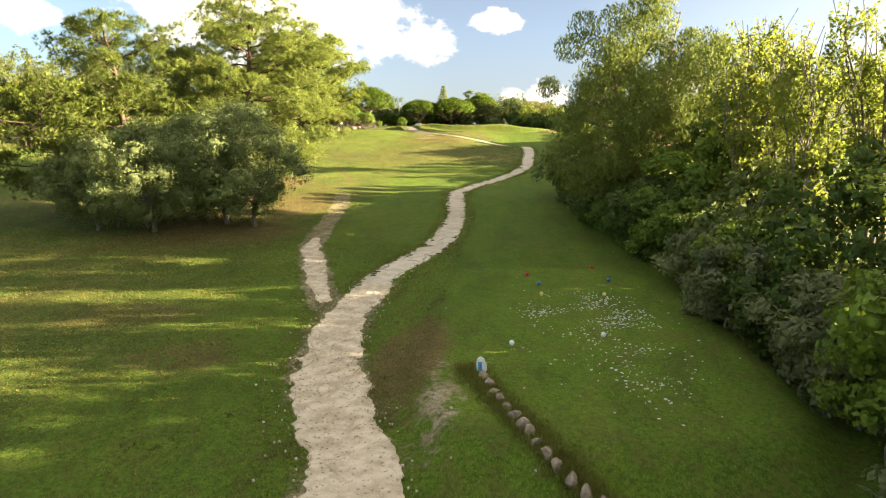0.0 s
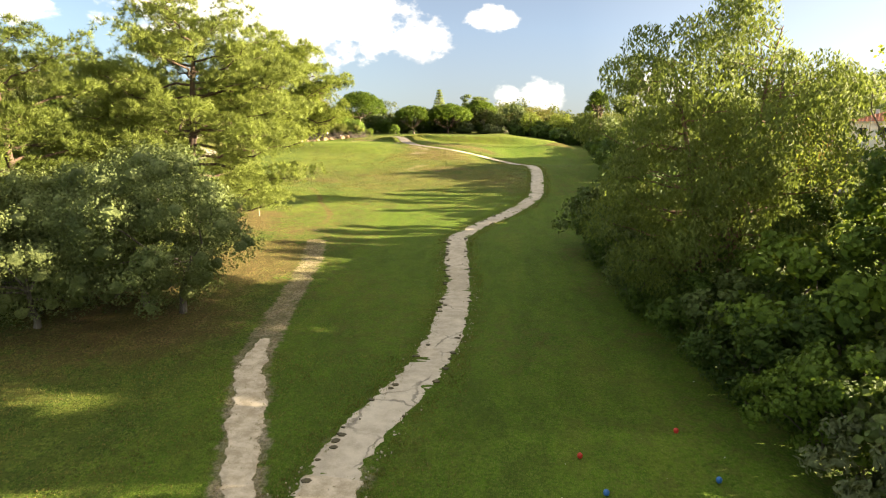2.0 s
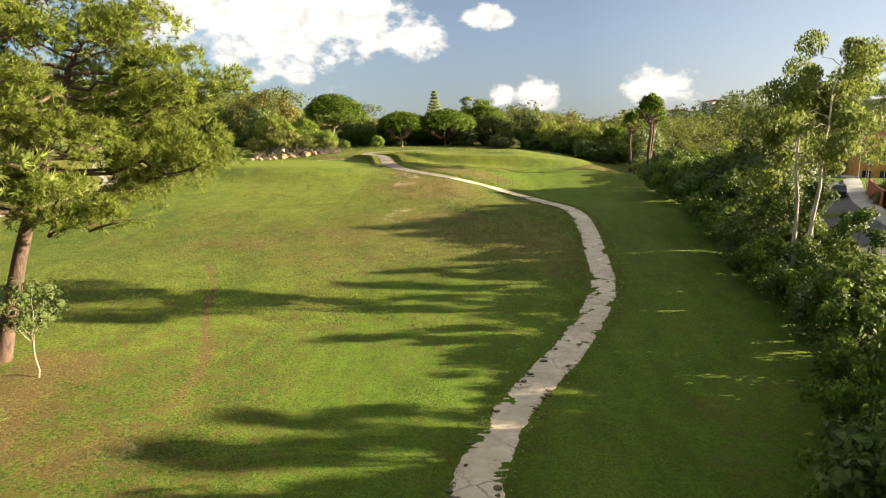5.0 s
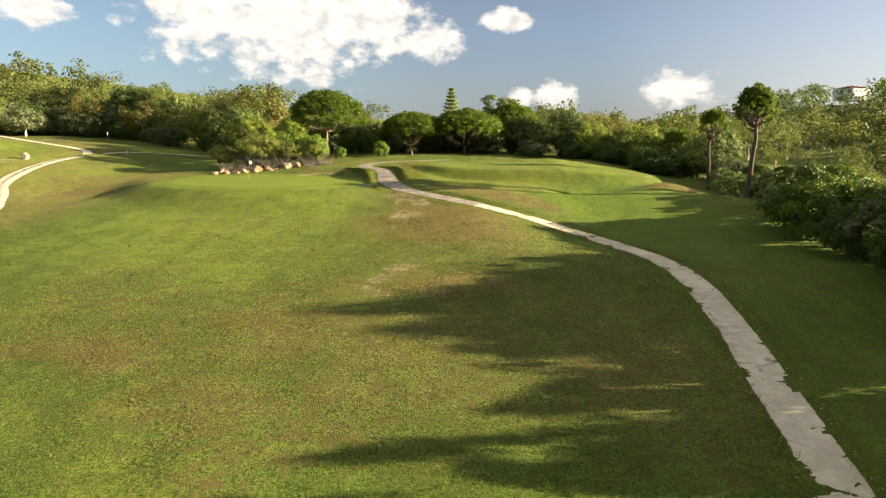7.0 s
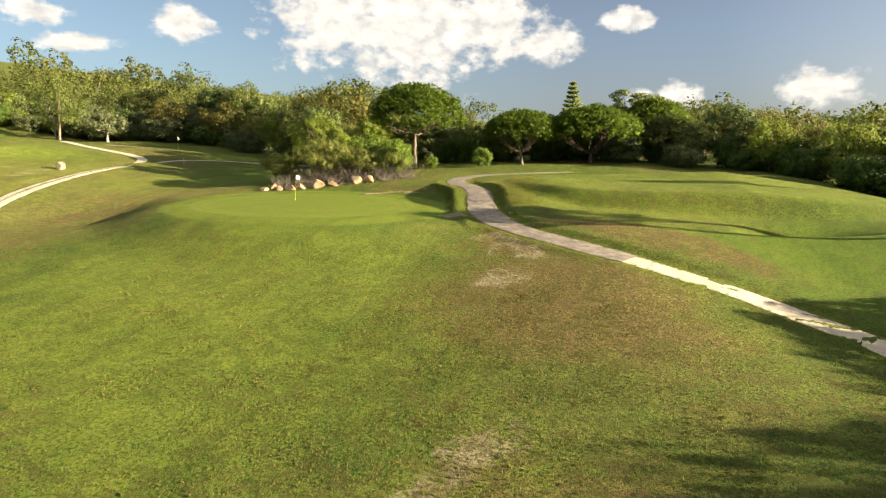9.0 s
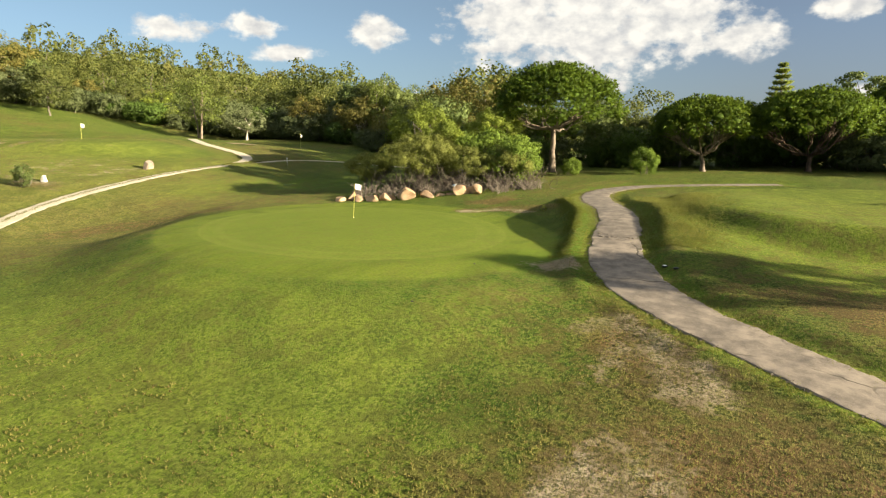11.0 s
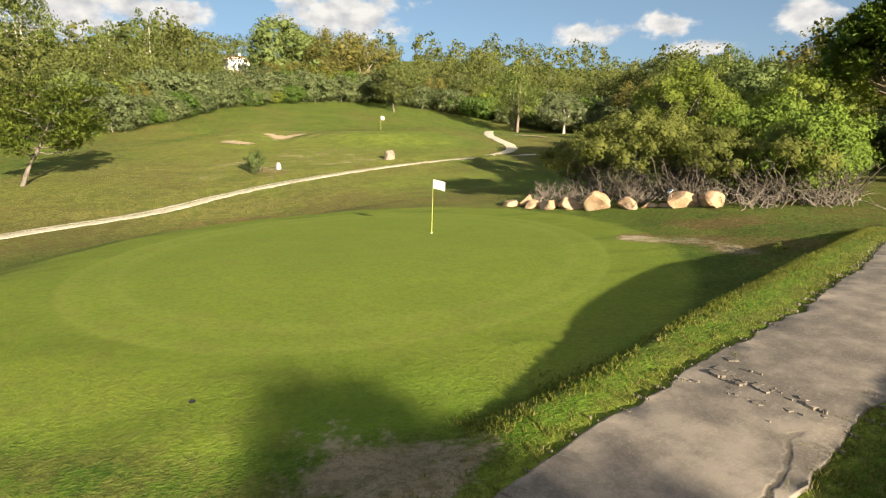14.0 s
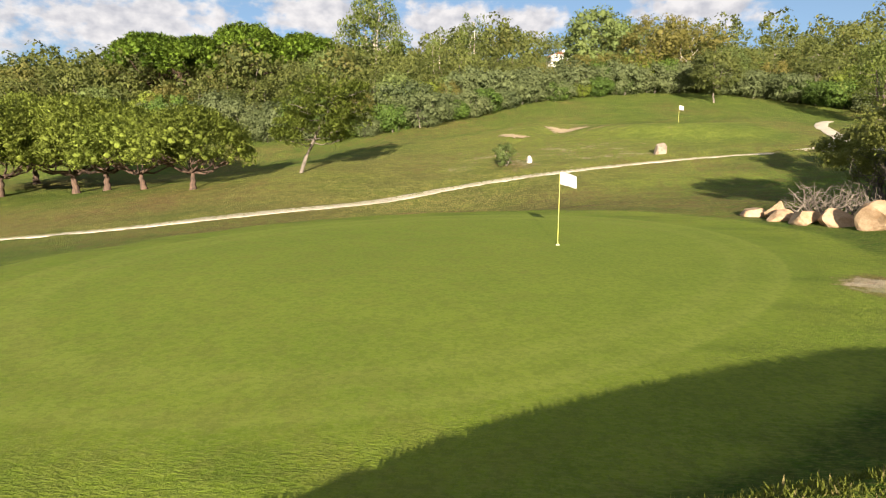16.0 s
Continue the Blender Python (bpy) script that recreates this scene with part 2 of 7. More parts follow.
def ground_material():
    m, n, k = material("turf")
    at = n.new("ShaderNodeTexCoord").outputs["Object"]

    def zone(name):
        a = n.new("ShaderNodeAttribute")
        a.attribute_name = name
        return a.outputs["Fac"]

    wide, mid = noise_at(n, k, at, 0.055, 4.0, 0.6), noise_at(n, k, at, 0.33, 5.0, 0.62)
    fine, blades = noise_at(n, k, at, 2.6, 6.0, 0.7), noise_at(n, k, at, 16.0, 3.0, 0.7)
    combed = n.new("ShaderNodeMapping")
    combed.inputs["Scale"].default_value = (34, 9, 9)
    combed.inputs["Rotation"].default_value = (0, 0, radians(25))
    k.new(at, combed.inputs[0])
    tuft = noise_at(n, k, combed.outputs[0], 1.0, 3.0, 0.6)
    # rough grass: deep green with straw and weeds
    green = colour_mix(n, k, ramp(n, k, mid, 0.35, 0.68), (0.046, 0.108, 0.009), (0.098, 0.155, 0.016))
    green = colour_mix(n, k, ramp(n, k, fine, 0.42, 0.75), green, (0.152, 0.205, 0.030))
    mixed = calc(n, k, "ADD", calc(n, k, "MULTIPLY", wide, 0.55), calc(n, k, "ADD", calc(n, k, "MULTIPLY", mid, 0.3), calc(n, k, "MULTIPLY", fine, 0.15)))
    straw = colour_mix(n, k, fine, (0.150, 0.118, 0.034), (0.262, 0.215, 0.078))
    dry = ramp(n, k, calc(n, k, "ADD", mixed, calc(n, k, "MULTIPLY", calc(n, k, "SUBTRACT", zone("dry"), 0.5), 0.50)), 0.44, 0.68)
    col = colour_mix(n, k, calc(n, k, "MULTIPLY", dry, 0.85), green, straw)
    # kept turf of fairway, tee and greens
    kept = colour_mix(n, k, ramp(n, k, mid, 0.3, 0.7), (0.120, 0.182, 0.012), (0.186, 0.236, 0.022))
    kept = colour_mix(n, k, ramp(n, k, blades, 0.35, 0.75), kept, (0.175, 0.222, 0.038))
    # the green: paler fringe and the rounds of the mower
    oval = n.new("ShaderNodeMapping")
    oval.vector_type = "TEXTURE"
    oval.inputs["Location"].default_value = (2.2, -3.1, 0)
    oval.inputs["Rotation"].default_value = (0, 0, radians(150))
    oval.inputs["Scale"].default_value = (11.4, 8.1, 1000)
    k.new(at, oval.inputs[0])
    span = n.new("ShaderNodeVectorMath")
    span.operation = "LENGTH"
    k.new(oval.outputs[0], span.inputs[0])
    rim = calc(n, k, "ADD", span.outputs["Value"], calc(n, k, "MULTIPLY", calc(n, k, "SUBTRACT", mid, 0.5), 0.03))
    rings = calc(n, k, "SINE", calc(n, k, "MULTIPLY", rim, 46.0))
    on_green = calc(n, k, "SUBTRACT", 1.0, ramp(n, k, rim, 0.985, 1.005))
    band = calc(n, k, "MULTIPLY", on_green, ramp(n, k, rim, 0.80, 0.86))
    kept = colour_mix(n, k, calc(n, k, "MULTIPLY", on_green, 0.55), kept, (0.170, 0.224, 0.026))
    kept = colour_mix(n, k, calc(n, k, "MULTIPLY", band, calc(n, k, "ADD", 0.18, calc(n, k, "MULTIPLY", rings, 0.14))), kept, (0.235, 0.268, 0.050))
    fringe = calc(n, k, "MULTIPLY", ramp(n, k, rim, 0.99, 1.01), calc(n, k, "SUBTRACT", 1.0, ramp(n, k, rim, 1.12, 1.24)))
    kept = colour_mix(n, k, calc(n, k, "MULTIPLY", fringe, 0.3), kept, (0.130, 0.185, 0.016))
    keep = ramp(n, k, calc(n, k, "ADD", zone("mown"), calc(n, k, "MULTIPLY", calc(n, k, "SUBTRACT", mid, 0.5), 0.60)), 0.18, 0.82)
    col = colour_mix(n, k, calc(n, k, "MULTIPLY", keep, 0.9), col, kept)
    lush = ramp(n, k, calc(n, k, "ADD", zone("lush"), calc(n, k, "MULTIPLY", calc(n, k, "SUBTRACT", mid, 0.5), 0.5)), 0.3, 0.8)
    col = colour_mix(n, k, calc(n, k, "MULTIPLY", lush, 0.85), col, colour_mix(n, k, fine, (0.066, 0.155, 0.010), (0.128, 0.222, 0.016)))
    # thin dead turf, brown with bare soil showing
    worn = ramp(n, k, calc(n, k, "ADD", zone("brown"), calc(n, k, "ADD", calc(n, k, "MULTIPLY", calc(n, k, "SUBTRACT", fine, 0.5), 1.3), calc(n, k, "MULTIPLY", calc(n, k, "SUBTRACT", mid, 0.5), 1.5))), 0.30, 0.85)
    col = colour_mix(n, k, calc(n, k, "MULTIPLY", worn, 0.9), col, colour_mix(n, k, ramp(n, k, blades, 0.3, 0.7), (0.105, 0.050, 0.026), (0.25, 0.150, 0.075)))
    bare = ramp(n, k, calc(n, k, "ADD", zone("dirt"), calc(n, k, "ADD", calc(n, k, "MULTIPLY", calc(n, k, "SUBTRACT", fine, 0.5), 1.2), calc(n, k, "MULTIPLY", calc(n, k, "SUBTRACT", mid, 0.5), 1.3))), 0.42, 0.72)
    soil = colour_mix(n, k, ramp(n, k, fine, 0.3, 0.7), (0.32, 0.235, 0.150), (0.54, 0.445, 0.330))
    col = colour_mix(n, k, bare, col, soil)
    swathe = n.new("ShaderNodeMapping")
    swathe.inputs["Scale"].default_value = (0.55, 0.16, 0.3)
    swathe.inputs["Rotation"].default_value = (0, 0, radians(-28))
    k.new(at, swathe.inputs[0])
    swathes = noise_at(n, k, swathe.outputs[0], 1.0, 4.0, 0.6)
    col = colour_mix(n, k, calc(n, k, "MULTIPLY", calc(n, k, "MULTIPLY", ramp(n, k, swathes, 0.50, 0.66), 0.42), calc(n, k, "SUBTRACT", 1.0, on_green)), col, (0.160, 0.205, 0.026))
    col = colour_mix(n, k, calc(n, k, "MULTIPLY", calc(n, k, "MULTIPLY", ramp(n, k, swathes, 0.50, 0.36), 0.30), calc(n, k, "SUBTRACT", 1.0, on_green)), col, (0.040, 0.066, 0.008))
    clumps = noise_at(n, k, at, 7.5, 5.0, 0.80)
    blotch = ramp(n, k, noise_at(n, k, at, 1.3, 5.0, 0.72), 0.46, 0.58)
    around = calc(n, k, "SUBTRACT", 1.0, ramp(n, k, rim, 1.05, 1.7))
    unkept = calc(n, k, "MULTIPLY", calc(n, k, "SUBTRACT", 1.0, calc(n, k, "MULTIPLY", keep, 0.25)), calc(n, k, "SUBTRACT", 1.0, calc(n, k, "MULTIPLY", around, 0.65)))
    unkept = calc(n, k, "MULTIPLY", unkept, calc(n, k, "SUBTRACT", 1.0, calc(n, k, "MULTIPLY", lush, 0.35)))
    col = colour_mix(n, k, calc(n, k, "MULTIPLY", calc(n, k, "MULTIPLY", ramp(n, k, tuft, 0.47, 0.62), 0.62), unkept), col, (0.285, 0.285, 0.075))
    # near-black flecks where the relief dips: shade between grass clumps put into the colour
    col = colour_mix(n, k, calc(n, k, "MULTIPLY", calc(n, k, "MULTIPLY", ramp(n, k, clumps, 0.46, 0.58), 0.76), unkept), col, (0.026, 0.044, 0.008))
    col = colour_mix(n, k, calc(n, k, "MULTIPLY", calc(n, k, "MULTIPLY", blotch, 0.60), unkept), col, colour_mix(n, k, ramp(n, k, wide, 0.4, 0.6), (0.066, 0.095, 0.014), (0.125, 0.088, 0.034)))
    relief = calc(n, k, "ADD", calc(n, k, "SUBTRACT", calc(n, k, "MULTIPLY", fine, 0.5), calc(n, k, "MULTIPLY", clumps, 0.45)), calc(n, k, "ADD", calc(n, k, "MULTIPLY", blades, 0.35), calc(n, k, "MULTIPLY", tuft, 0.35)))
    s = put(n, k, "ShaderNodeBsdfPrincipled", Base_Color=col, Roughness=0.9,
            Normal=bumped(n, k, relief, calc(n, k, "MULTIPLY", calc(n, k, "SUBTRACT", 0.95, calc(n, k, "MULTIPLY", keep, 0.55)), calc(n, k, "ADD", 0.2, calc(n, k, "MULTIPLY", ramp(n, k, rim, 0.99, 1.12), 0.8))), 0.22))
    s.inputs["Specular IOR Level"].default_value = 0.12
    finish(n, k, s.outputs[0])
    return m


def path_material(name, dark, light, crack=0.5, patchy=0.5):
    m, n, k = material(name)
    at = n.new("ShaderNodeTexCoord").outputs["Object"]
    wide, mid, grit = noise_at(n, k, at, 0.28, 4.0, 0.6), noise_at(n, k, at, 1.9, 5.0, 0.6), noise_at(n, k, at, 26.0, 3.0, 0.7)
    col = colour_mix(n, k, ramp(n, k, calc(n, k, "ADD", calc(n, k, "MULTIPLY", wide, patchy), calc(n, k, "MULTIPLY", mid, 1 - patchy)), 0.36, 0.66), dark, light)
    col = colour_mix(n, k, calc(n, k, "MULTIPLY", ramp(n, k, grit, 0.45, 0.8), 0.35), col, tuple(min(1, c * 1.5) for c in light))
    bent = n.new("ShaderNodeMix")
    bent.data_type = "VECTOR"
    k.new(at, bent.inputs["A"])
    k.new(put(n, k, "ShaderNodeTexNoise", Vector=at, Scale=1.1, Detail=4.0).outputs[1], bent.inputs["B"])
    bent.inputs["Factor"].default_value = 0.42
    lines = n.new("ShaderNodeTexVoronoi")
    lines.feature = "DISTANCE_TO_EDGE"
    lines.inputs["Scale"].default_value = 0.55
    k.new(bent.outputs["Result"], lines.inputs["Vector"])
    open_crack = calc(n, k, "MULTIPLY", calc(n, k, "SUBTRACT", 1.0, ramp(n, k, lines.outputs["Distance"], 0.004, 0.020)), ramp(n, k, wide, 0.48, 0.60))
    col = colour_mix(n, k, calc(n, k, "MULTIPLY", open_crack, crack), col, (0.055, 0.045, 0.030))
    relief = calc(n, k, "SUBTRACT", calc(n, k, "ADD", calc(n, k, "MULTIPLY", mid, 0.4), calc(n, k, "MULTIPLY", grit, 0.3)), calc(n, k, "MULTIPLY", open_crack, 0.8))
    s = put(n, k, "ShaderNodeBsdfPrincipled", Base_Color=col, Roughness=0.85, Normal=bumped(n, k, relief, 0.5, 0.03))
    finish(n, k, s.outputs[0])
    return m


def plain(name, colour, rough=0.5, metal=0.0):
    m, n, k = material(name)
    at = n.new("ShaderNodeTexCoord").outputs["Object"]
    wear = noise_at(n, k, at, 7.0, 4.0)
    col = colour_mix(n, k, ramp(n, k, wear, 0.35, 0.75), tuple(c * 0.86 for c in colour), colour)
    s = put(n, k, "ShaderNodeBsdfPrincipled", Base_Color=col, Roughness=rough, Metallic=metal)
    finish(n, k, s.outputs[0])
    return m


TURF = ground_material()
OLD_PATH = path_material("grey_path", (0.118, 0.100, 0.080), (0.285, 0.240, 0.190), 0.95, 0.35)
PAVING = path_material("worn_paving", (0.39, 0.325, 0.235), (0.60, 0.520, 0.400), 0.6)
GRAVEL = path_material("pale_gravel", (0.36, 0.285, 0.185), (0.64, 0.540, 0.400), 0.2, 0.3)
PALE_PATH = path_material("sandy_track", (0.44, 0.38, 0.27), (0.62, 0.55, 0.43), 0.2)
DARK_SOIL = path_material("dark_soil", (0.045, 0.042, 0.018), (0.115, 0.090, 0.045), 0.1)
ASPHALT = path_material("asphalt", (0.045, 0.047, 0.05), (0.085, 0.085, 0.085), 0.3)
KERB = rough_material("kerb_concrete", (0.27, 0.26, 0.24), (0.42, 0.40, 0.37), 1.2)
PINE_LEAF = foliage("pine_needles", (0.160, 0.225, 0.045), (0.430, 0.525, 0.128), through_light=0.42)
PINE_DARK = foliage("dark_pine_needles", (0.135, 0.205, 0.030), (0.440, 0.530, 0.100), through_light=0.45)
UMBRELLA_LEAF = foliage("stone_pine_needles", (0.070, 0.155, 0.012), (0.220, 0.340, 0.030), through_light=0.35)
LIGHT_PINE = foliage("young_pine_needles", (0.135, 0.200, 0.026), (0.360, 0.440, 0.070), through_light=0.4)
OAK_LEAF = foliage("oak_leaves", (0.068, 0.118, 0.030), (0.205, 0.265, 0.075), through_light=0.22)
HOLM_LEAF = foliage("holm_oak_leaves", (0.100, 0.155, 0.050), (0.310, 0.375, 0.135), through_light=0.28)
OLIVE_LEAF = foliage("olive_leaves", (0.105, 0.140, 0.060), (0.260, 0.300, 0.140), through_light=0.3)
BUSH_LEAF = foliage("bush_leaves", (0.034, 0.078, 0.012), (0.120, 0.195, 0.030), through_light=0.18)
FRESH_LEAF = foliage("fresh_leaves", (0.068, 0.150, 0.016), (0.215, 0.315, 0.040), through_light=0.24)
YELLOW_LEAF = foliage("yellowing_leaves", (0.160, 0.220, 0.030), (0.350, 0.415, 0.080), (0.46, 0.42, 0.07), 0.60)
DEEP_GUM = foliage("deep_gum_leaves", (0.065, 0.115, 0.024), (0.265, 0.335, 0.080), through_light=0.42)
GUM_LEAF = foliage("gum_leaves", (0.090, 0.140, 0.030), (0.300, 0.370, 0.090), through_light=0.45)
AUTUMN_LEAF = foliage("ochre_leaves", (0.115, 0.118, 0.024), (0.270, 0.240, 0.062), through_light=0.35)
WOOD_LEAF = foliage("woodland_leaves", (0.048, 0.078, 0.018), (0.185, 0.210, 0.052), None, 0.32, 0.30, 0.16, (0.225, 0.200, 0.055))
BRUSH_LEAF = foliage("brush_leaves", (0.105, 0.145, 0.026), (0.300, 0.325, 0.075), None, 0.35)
PINE_BARK = bark("pine_bark", (0.035, 0.024, 0.018), (0.150, 0.092, 0.062))
RED_BARK = bark("reddish_bark", (0.085, 0.045, 0.030), (0.30, 0.180, 0.115), 1.6)
PLATE_BARK = bark("plated_pine_bark", (0.060, 0.046, 0.036), (0.300, 0.235, 0.175), 2.2)
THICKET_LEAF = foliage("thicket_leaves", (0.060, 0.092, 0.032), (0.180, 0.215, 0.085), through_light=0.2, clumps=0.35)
PALE_BARK = bark("gum_bark", (0.24, 0.20, 0.15), (0.58, 0.52, 0.43), 1.4)
GREY_BARK = bark("grey_bark", (0.075, 0.062, 0.048), (0.24, 0.205, 0.165))
# darker twig bark: the shade of the hollows under the brush is in its colour
SHADED_STEM = bark("shaded_stems", (0.050, 0.040, 0.030), (0.165, 0.135, 0.105))
DEAD_WOOD = bark("dead_twigs", (0.11, 0.088, 0.066), (0.27, 0.23, 0.185))
SANDSTONE = rough_material("ochre_sandstone", (0.304, 0.187, 0.095), (0.515, 0.370, 0.241), 1.6, 0.9, 0.6, 0.06)
WALL_STONE = rough_material("field_stone", (0.16, 0.115, 0.08), (0.38, 0.31, 0.24), 2.4, 0.95, 0.7, 0.05)
WHITE_STONE = rough_material("white_painted_stone", (0.42, 0.39, 0.34), (0.70, 0.67, 0.62), 3.0, 0.8, 0.5, 0.04)
SAND = rough_material("bunker_sand", (0.24, 0.175, 0.095), (0.40, 0.32, 0.20), 0.9, 0.95, 0.3, 0.03)
WHITE = plain("white_paint", (0.80, 0.80, 0.78), 0.5)
CLOTH = plain("white_cloth", (0.82, 0.82, 0.80), 0.9)
POLE_YELLOW = plain("yellow_pole", (0.62, 0.60, 0.14), 0.4)
BLUE = plain("blue_paint", (0.03, 0.16, 0.42), 0.45)
SKY_BLUE = plain("light_blue_paint", (0.10, 0.42, 0.62), 0.45)
RED = plain("red_paint", (0.55, 0.035, 0.02), 0.45)
YELLOW = plain("yellow_paint", (0.68, 0.58, 0.22), 0.5)
BLACK = plain("black_plastic", (0.012, 0.012, 0.012), 0.5)
METAL = plain("galvanised_metal", (0.45, 0.45, 0.44), 0.4, 0.9)

# ---- mesh helpers ----
def raw_mesh(name, verts, faces, mats, smooth_shade=False, slots=None):
    """A mesh from arrays: faces is one array of triangles or quads, or a list of such arrays."""
    me = bpy.data.meshes.new(name)
    verts = np.asarray(verts, np.float32)
    soft = verts[:, 3:] if verts.ndim == 2 and verts.shape[1] == 6 else None
    verts = verts[:, :3].copy() if soft is not None else verts.reshape(-1, 3)
    groups = faces if isinstance(faces, list) else [faces]
    groups = [np.asarray(g, np.int32) for g in groups if len(g)]
    me.vertices.add(len(verts))
    me.vertices.foreach_set("co", verts.ravel())
    loops = np.concatenate([g.ravel() for g in groups])
    totals = np.concatenate([np.full(len(g), g.shape[1], np.int32) for g in groups])
    me.loops.add(len(loops))
    me.loops.foreach_set("vertex_index", loops)
    me.polygons.add(len(totals))
    me.polygons.foreach_set("loop_start", np.concatenate([[0], np.cumsum(totals)[:-1]]).astype(np.int32))
    me.polygons.foreach_set("loop_total", totals)
    for m in mats if isinstance(mats, (list, tuple)) else [mats]:
        me.materials.append(m)
    if slots is not None:
        me.polygons.foreach_set("material_index", np.asarray(slots, np.int32))
    me.polygons.foreach_set("use_smooth", np.full(len(totals), smooth_shade or soft is not None))
    me.update(calc_edges=True)
    me.validate()
    if soft is not None:
        # leaves take the roundness of their clump
        me.attributes.new("custom_normal", "FLOAT_VECTOR", "POINT").data.foreach_set("vector", np.ascontiguousarray(soft, np.float32).ravel())
    return me


def part(name, bm, mat, parent, label=""):
    """Links a bmesh, or a finished mesh, as one part under its thing."""
    if isinstance(bm, bmesh.types.BMesh):
        me = bpy.data.meshes.new(name)
        bm.to_mesh(me)
        bm.free()
        me.materials.append(mat)
    else:
        me = bm
    ob = new(name, me)
    ob.parent = parent
    if label:
        ob["label"] = label
    return ob


def thing(name, m, label, category, group="", kind=""):
    ob = new(name)
    ob.matrix_world = m
    return tagged(ob, label, category, group, kind)


def box(sx, sy, sz, at=(0, 0, 0), bevel=0.0, bm=None, turn=0.0):
    bm = bm or bmesh.new()
    made = bmesh.ops.create_cube(bm, size=1.0, matrix=Matrix.Translation(at) @ Matrix.Rotation(radians(turn), 4, "Z") @ Matrix.Diagonal((sx, sy, sz, 1)))
    if bevel:
        edges = {e for v in made["verts"] for e in v.link_edges}
        bmesh.ops.bevel(bm, geom=list(edges), offset=bevel, segments=2, affect="EDGES", profile=0.6)
    return bm


def rod(a, b, r1, r2=None, sides=10, bm=None):
    bm = bm or bmesh.new()
    a, b = Vector(a), Vector(b)
    turn = (b - a).to_track_quat("Z", "Y").to_matrix().to_4x4()
    bmesh.ops.create_cone(bm, cap_ends=True, segments=sides, radius1=r1, radius2=r1 if r2 is None else r2, depth=(b - a).length,
                          matrix=Matrix.Translation((a + b) / 2) @ turn)
    return bm


# ---- the lie of the land ----
def smooth(a, b, v):
    u = np.clip((v - a) / (b - a), 0, 1)
    return u * u * (3 - 2 * u)


def mound(x, y, cx, cy, rx, ry, h, turn=0.0):
    c, s = math.cos(math.radians(turn)), math.sin(math.radians(turn))
    u, v = ((x - cx) * c + (y - cy) * s) / rx, ((y - cy) * c - (x - cx) * s) / ry
    return h * np.exp(-(u * u + v * v))


def base_height(x, y):
    x, y = np.asarray(x, float), np.asarray(y, float)
    z = np.interp(y, (-320, -150, -121, -100, -80, -70, -60, -50, -40, -30, -20, -10, 0, 10, 30, 70, 400),
                  (-11, -9.7, -9.2, -8.5, -7.65, -7.2, -6.3, -5.2, -4.05, -3.0, -1.9, -0.6, 0, 0.55, 1.6, 2.6, 8))
    # the fairway falls away on the right of the last rise, and again past the far green
    z = z - 1.7 * smooth(27, 42, x) * smooth(-34, -18, y) * (1 - 0.65 * smooth(-12, -3, y))
    z = z - 2.2 * smooth(44, 60, x) * smooth(-10, 12, y)
    # the green tilts to the left, then the valley floor and the hill with the other holes
    z = z - 0.6 * smooth(2, -17, x) * smooth(-22, -6, y)
    z = z + 1.4 * smooth(-8, -36, x) * smooth(-8, -24, y)
    z = z + 0.05 * np.clip(27 - x, 0, 30) * smooth(-48, -60, y) * smooth(-118, -100, y)
    z = z + mound(x, y, 17.5, 3, 3.6, 9, 1.15, 22) - 0.9 * np.exp(-(((x + 17) / 7) ** 2 + ((y + 7) / 7) ** 2))
    hill = np.clip(-22 - x, 0, None)
    z = z + 0.112 * np.minimum(hill, 46) * smooth(-40, 0, y) * (1 - 0.4 * smooth(20, 50, y)) + 0.05 * np.minimum(hill, 46) * (1 - smooth(-40, 0, y))
    far = np.clip(-(x + 0.25 * np.minimum(y - 20, 0)) - 82, 0, None)
    z = z + 0.195 * far * (1 - 0.30 * smooth(0, 400, far))
    # a wooded ridge far off on the right
    z = z + 19 * smooth(100, 210, x) * smooth(10, 190, y)
    return z


WALKWAY = ((36.6, -160), (36.0, -146), (35.1, -134.6), (33.9, -131), (32.6, -127.5), (31.7, -122), (31.8, -117.5), (32.4, -113), (34.0, -107), (34.7, -99),
           (34.4, -90.5), (33.8, -83.5), (33.7, -78), (35.4, -72.2), (39.0, -64.3), (41.1, -59), (42.3, -53.7), (42.9, -46.2),
           (43.3, -39.5), (43.0, -31.5), (41.6, -24.5), (39.2, -19.9), (35.2, -16.9), (31.0, -15.0), (26.2, -12.6), (21.3, -9.2),
           (18.8, -5.9), (17.6, -2.4), (16.8, 0.6), (15.3, 4.6), (12.4, 10.5), (10.6, 16.5), (12.0, 21.5), (16.5, 24.5), (22, 27.0))
HILL_TRACK = ((-20, -62), (-17.5, -46), (-15.6, -33), (-16.0, -22), (-21.6, -13.6), (-27.0, -6.8), (-30.8, 0.8), (-34.0, 9.8),
              (-35.2, 17.0), (-35.2, 22.5), (-34.6, 28.0), (-31.0, 33.0), (-24.0, 36.5), (-16.0, 38.5))
SIDE_TRACK = ((-35.4, 20.0), (-38.0, 23.6), (-42.5, 26.2), (-49.0, 27.8), (-55.0, 29.6), (-64.0, 34.0))
SPUR = ((31.0, -120.5), (29.6, -118), (27.6, -112.4), (25.7, -106.2), (24.3, -97.5), (23.0, -88.5), (21.5, -82))


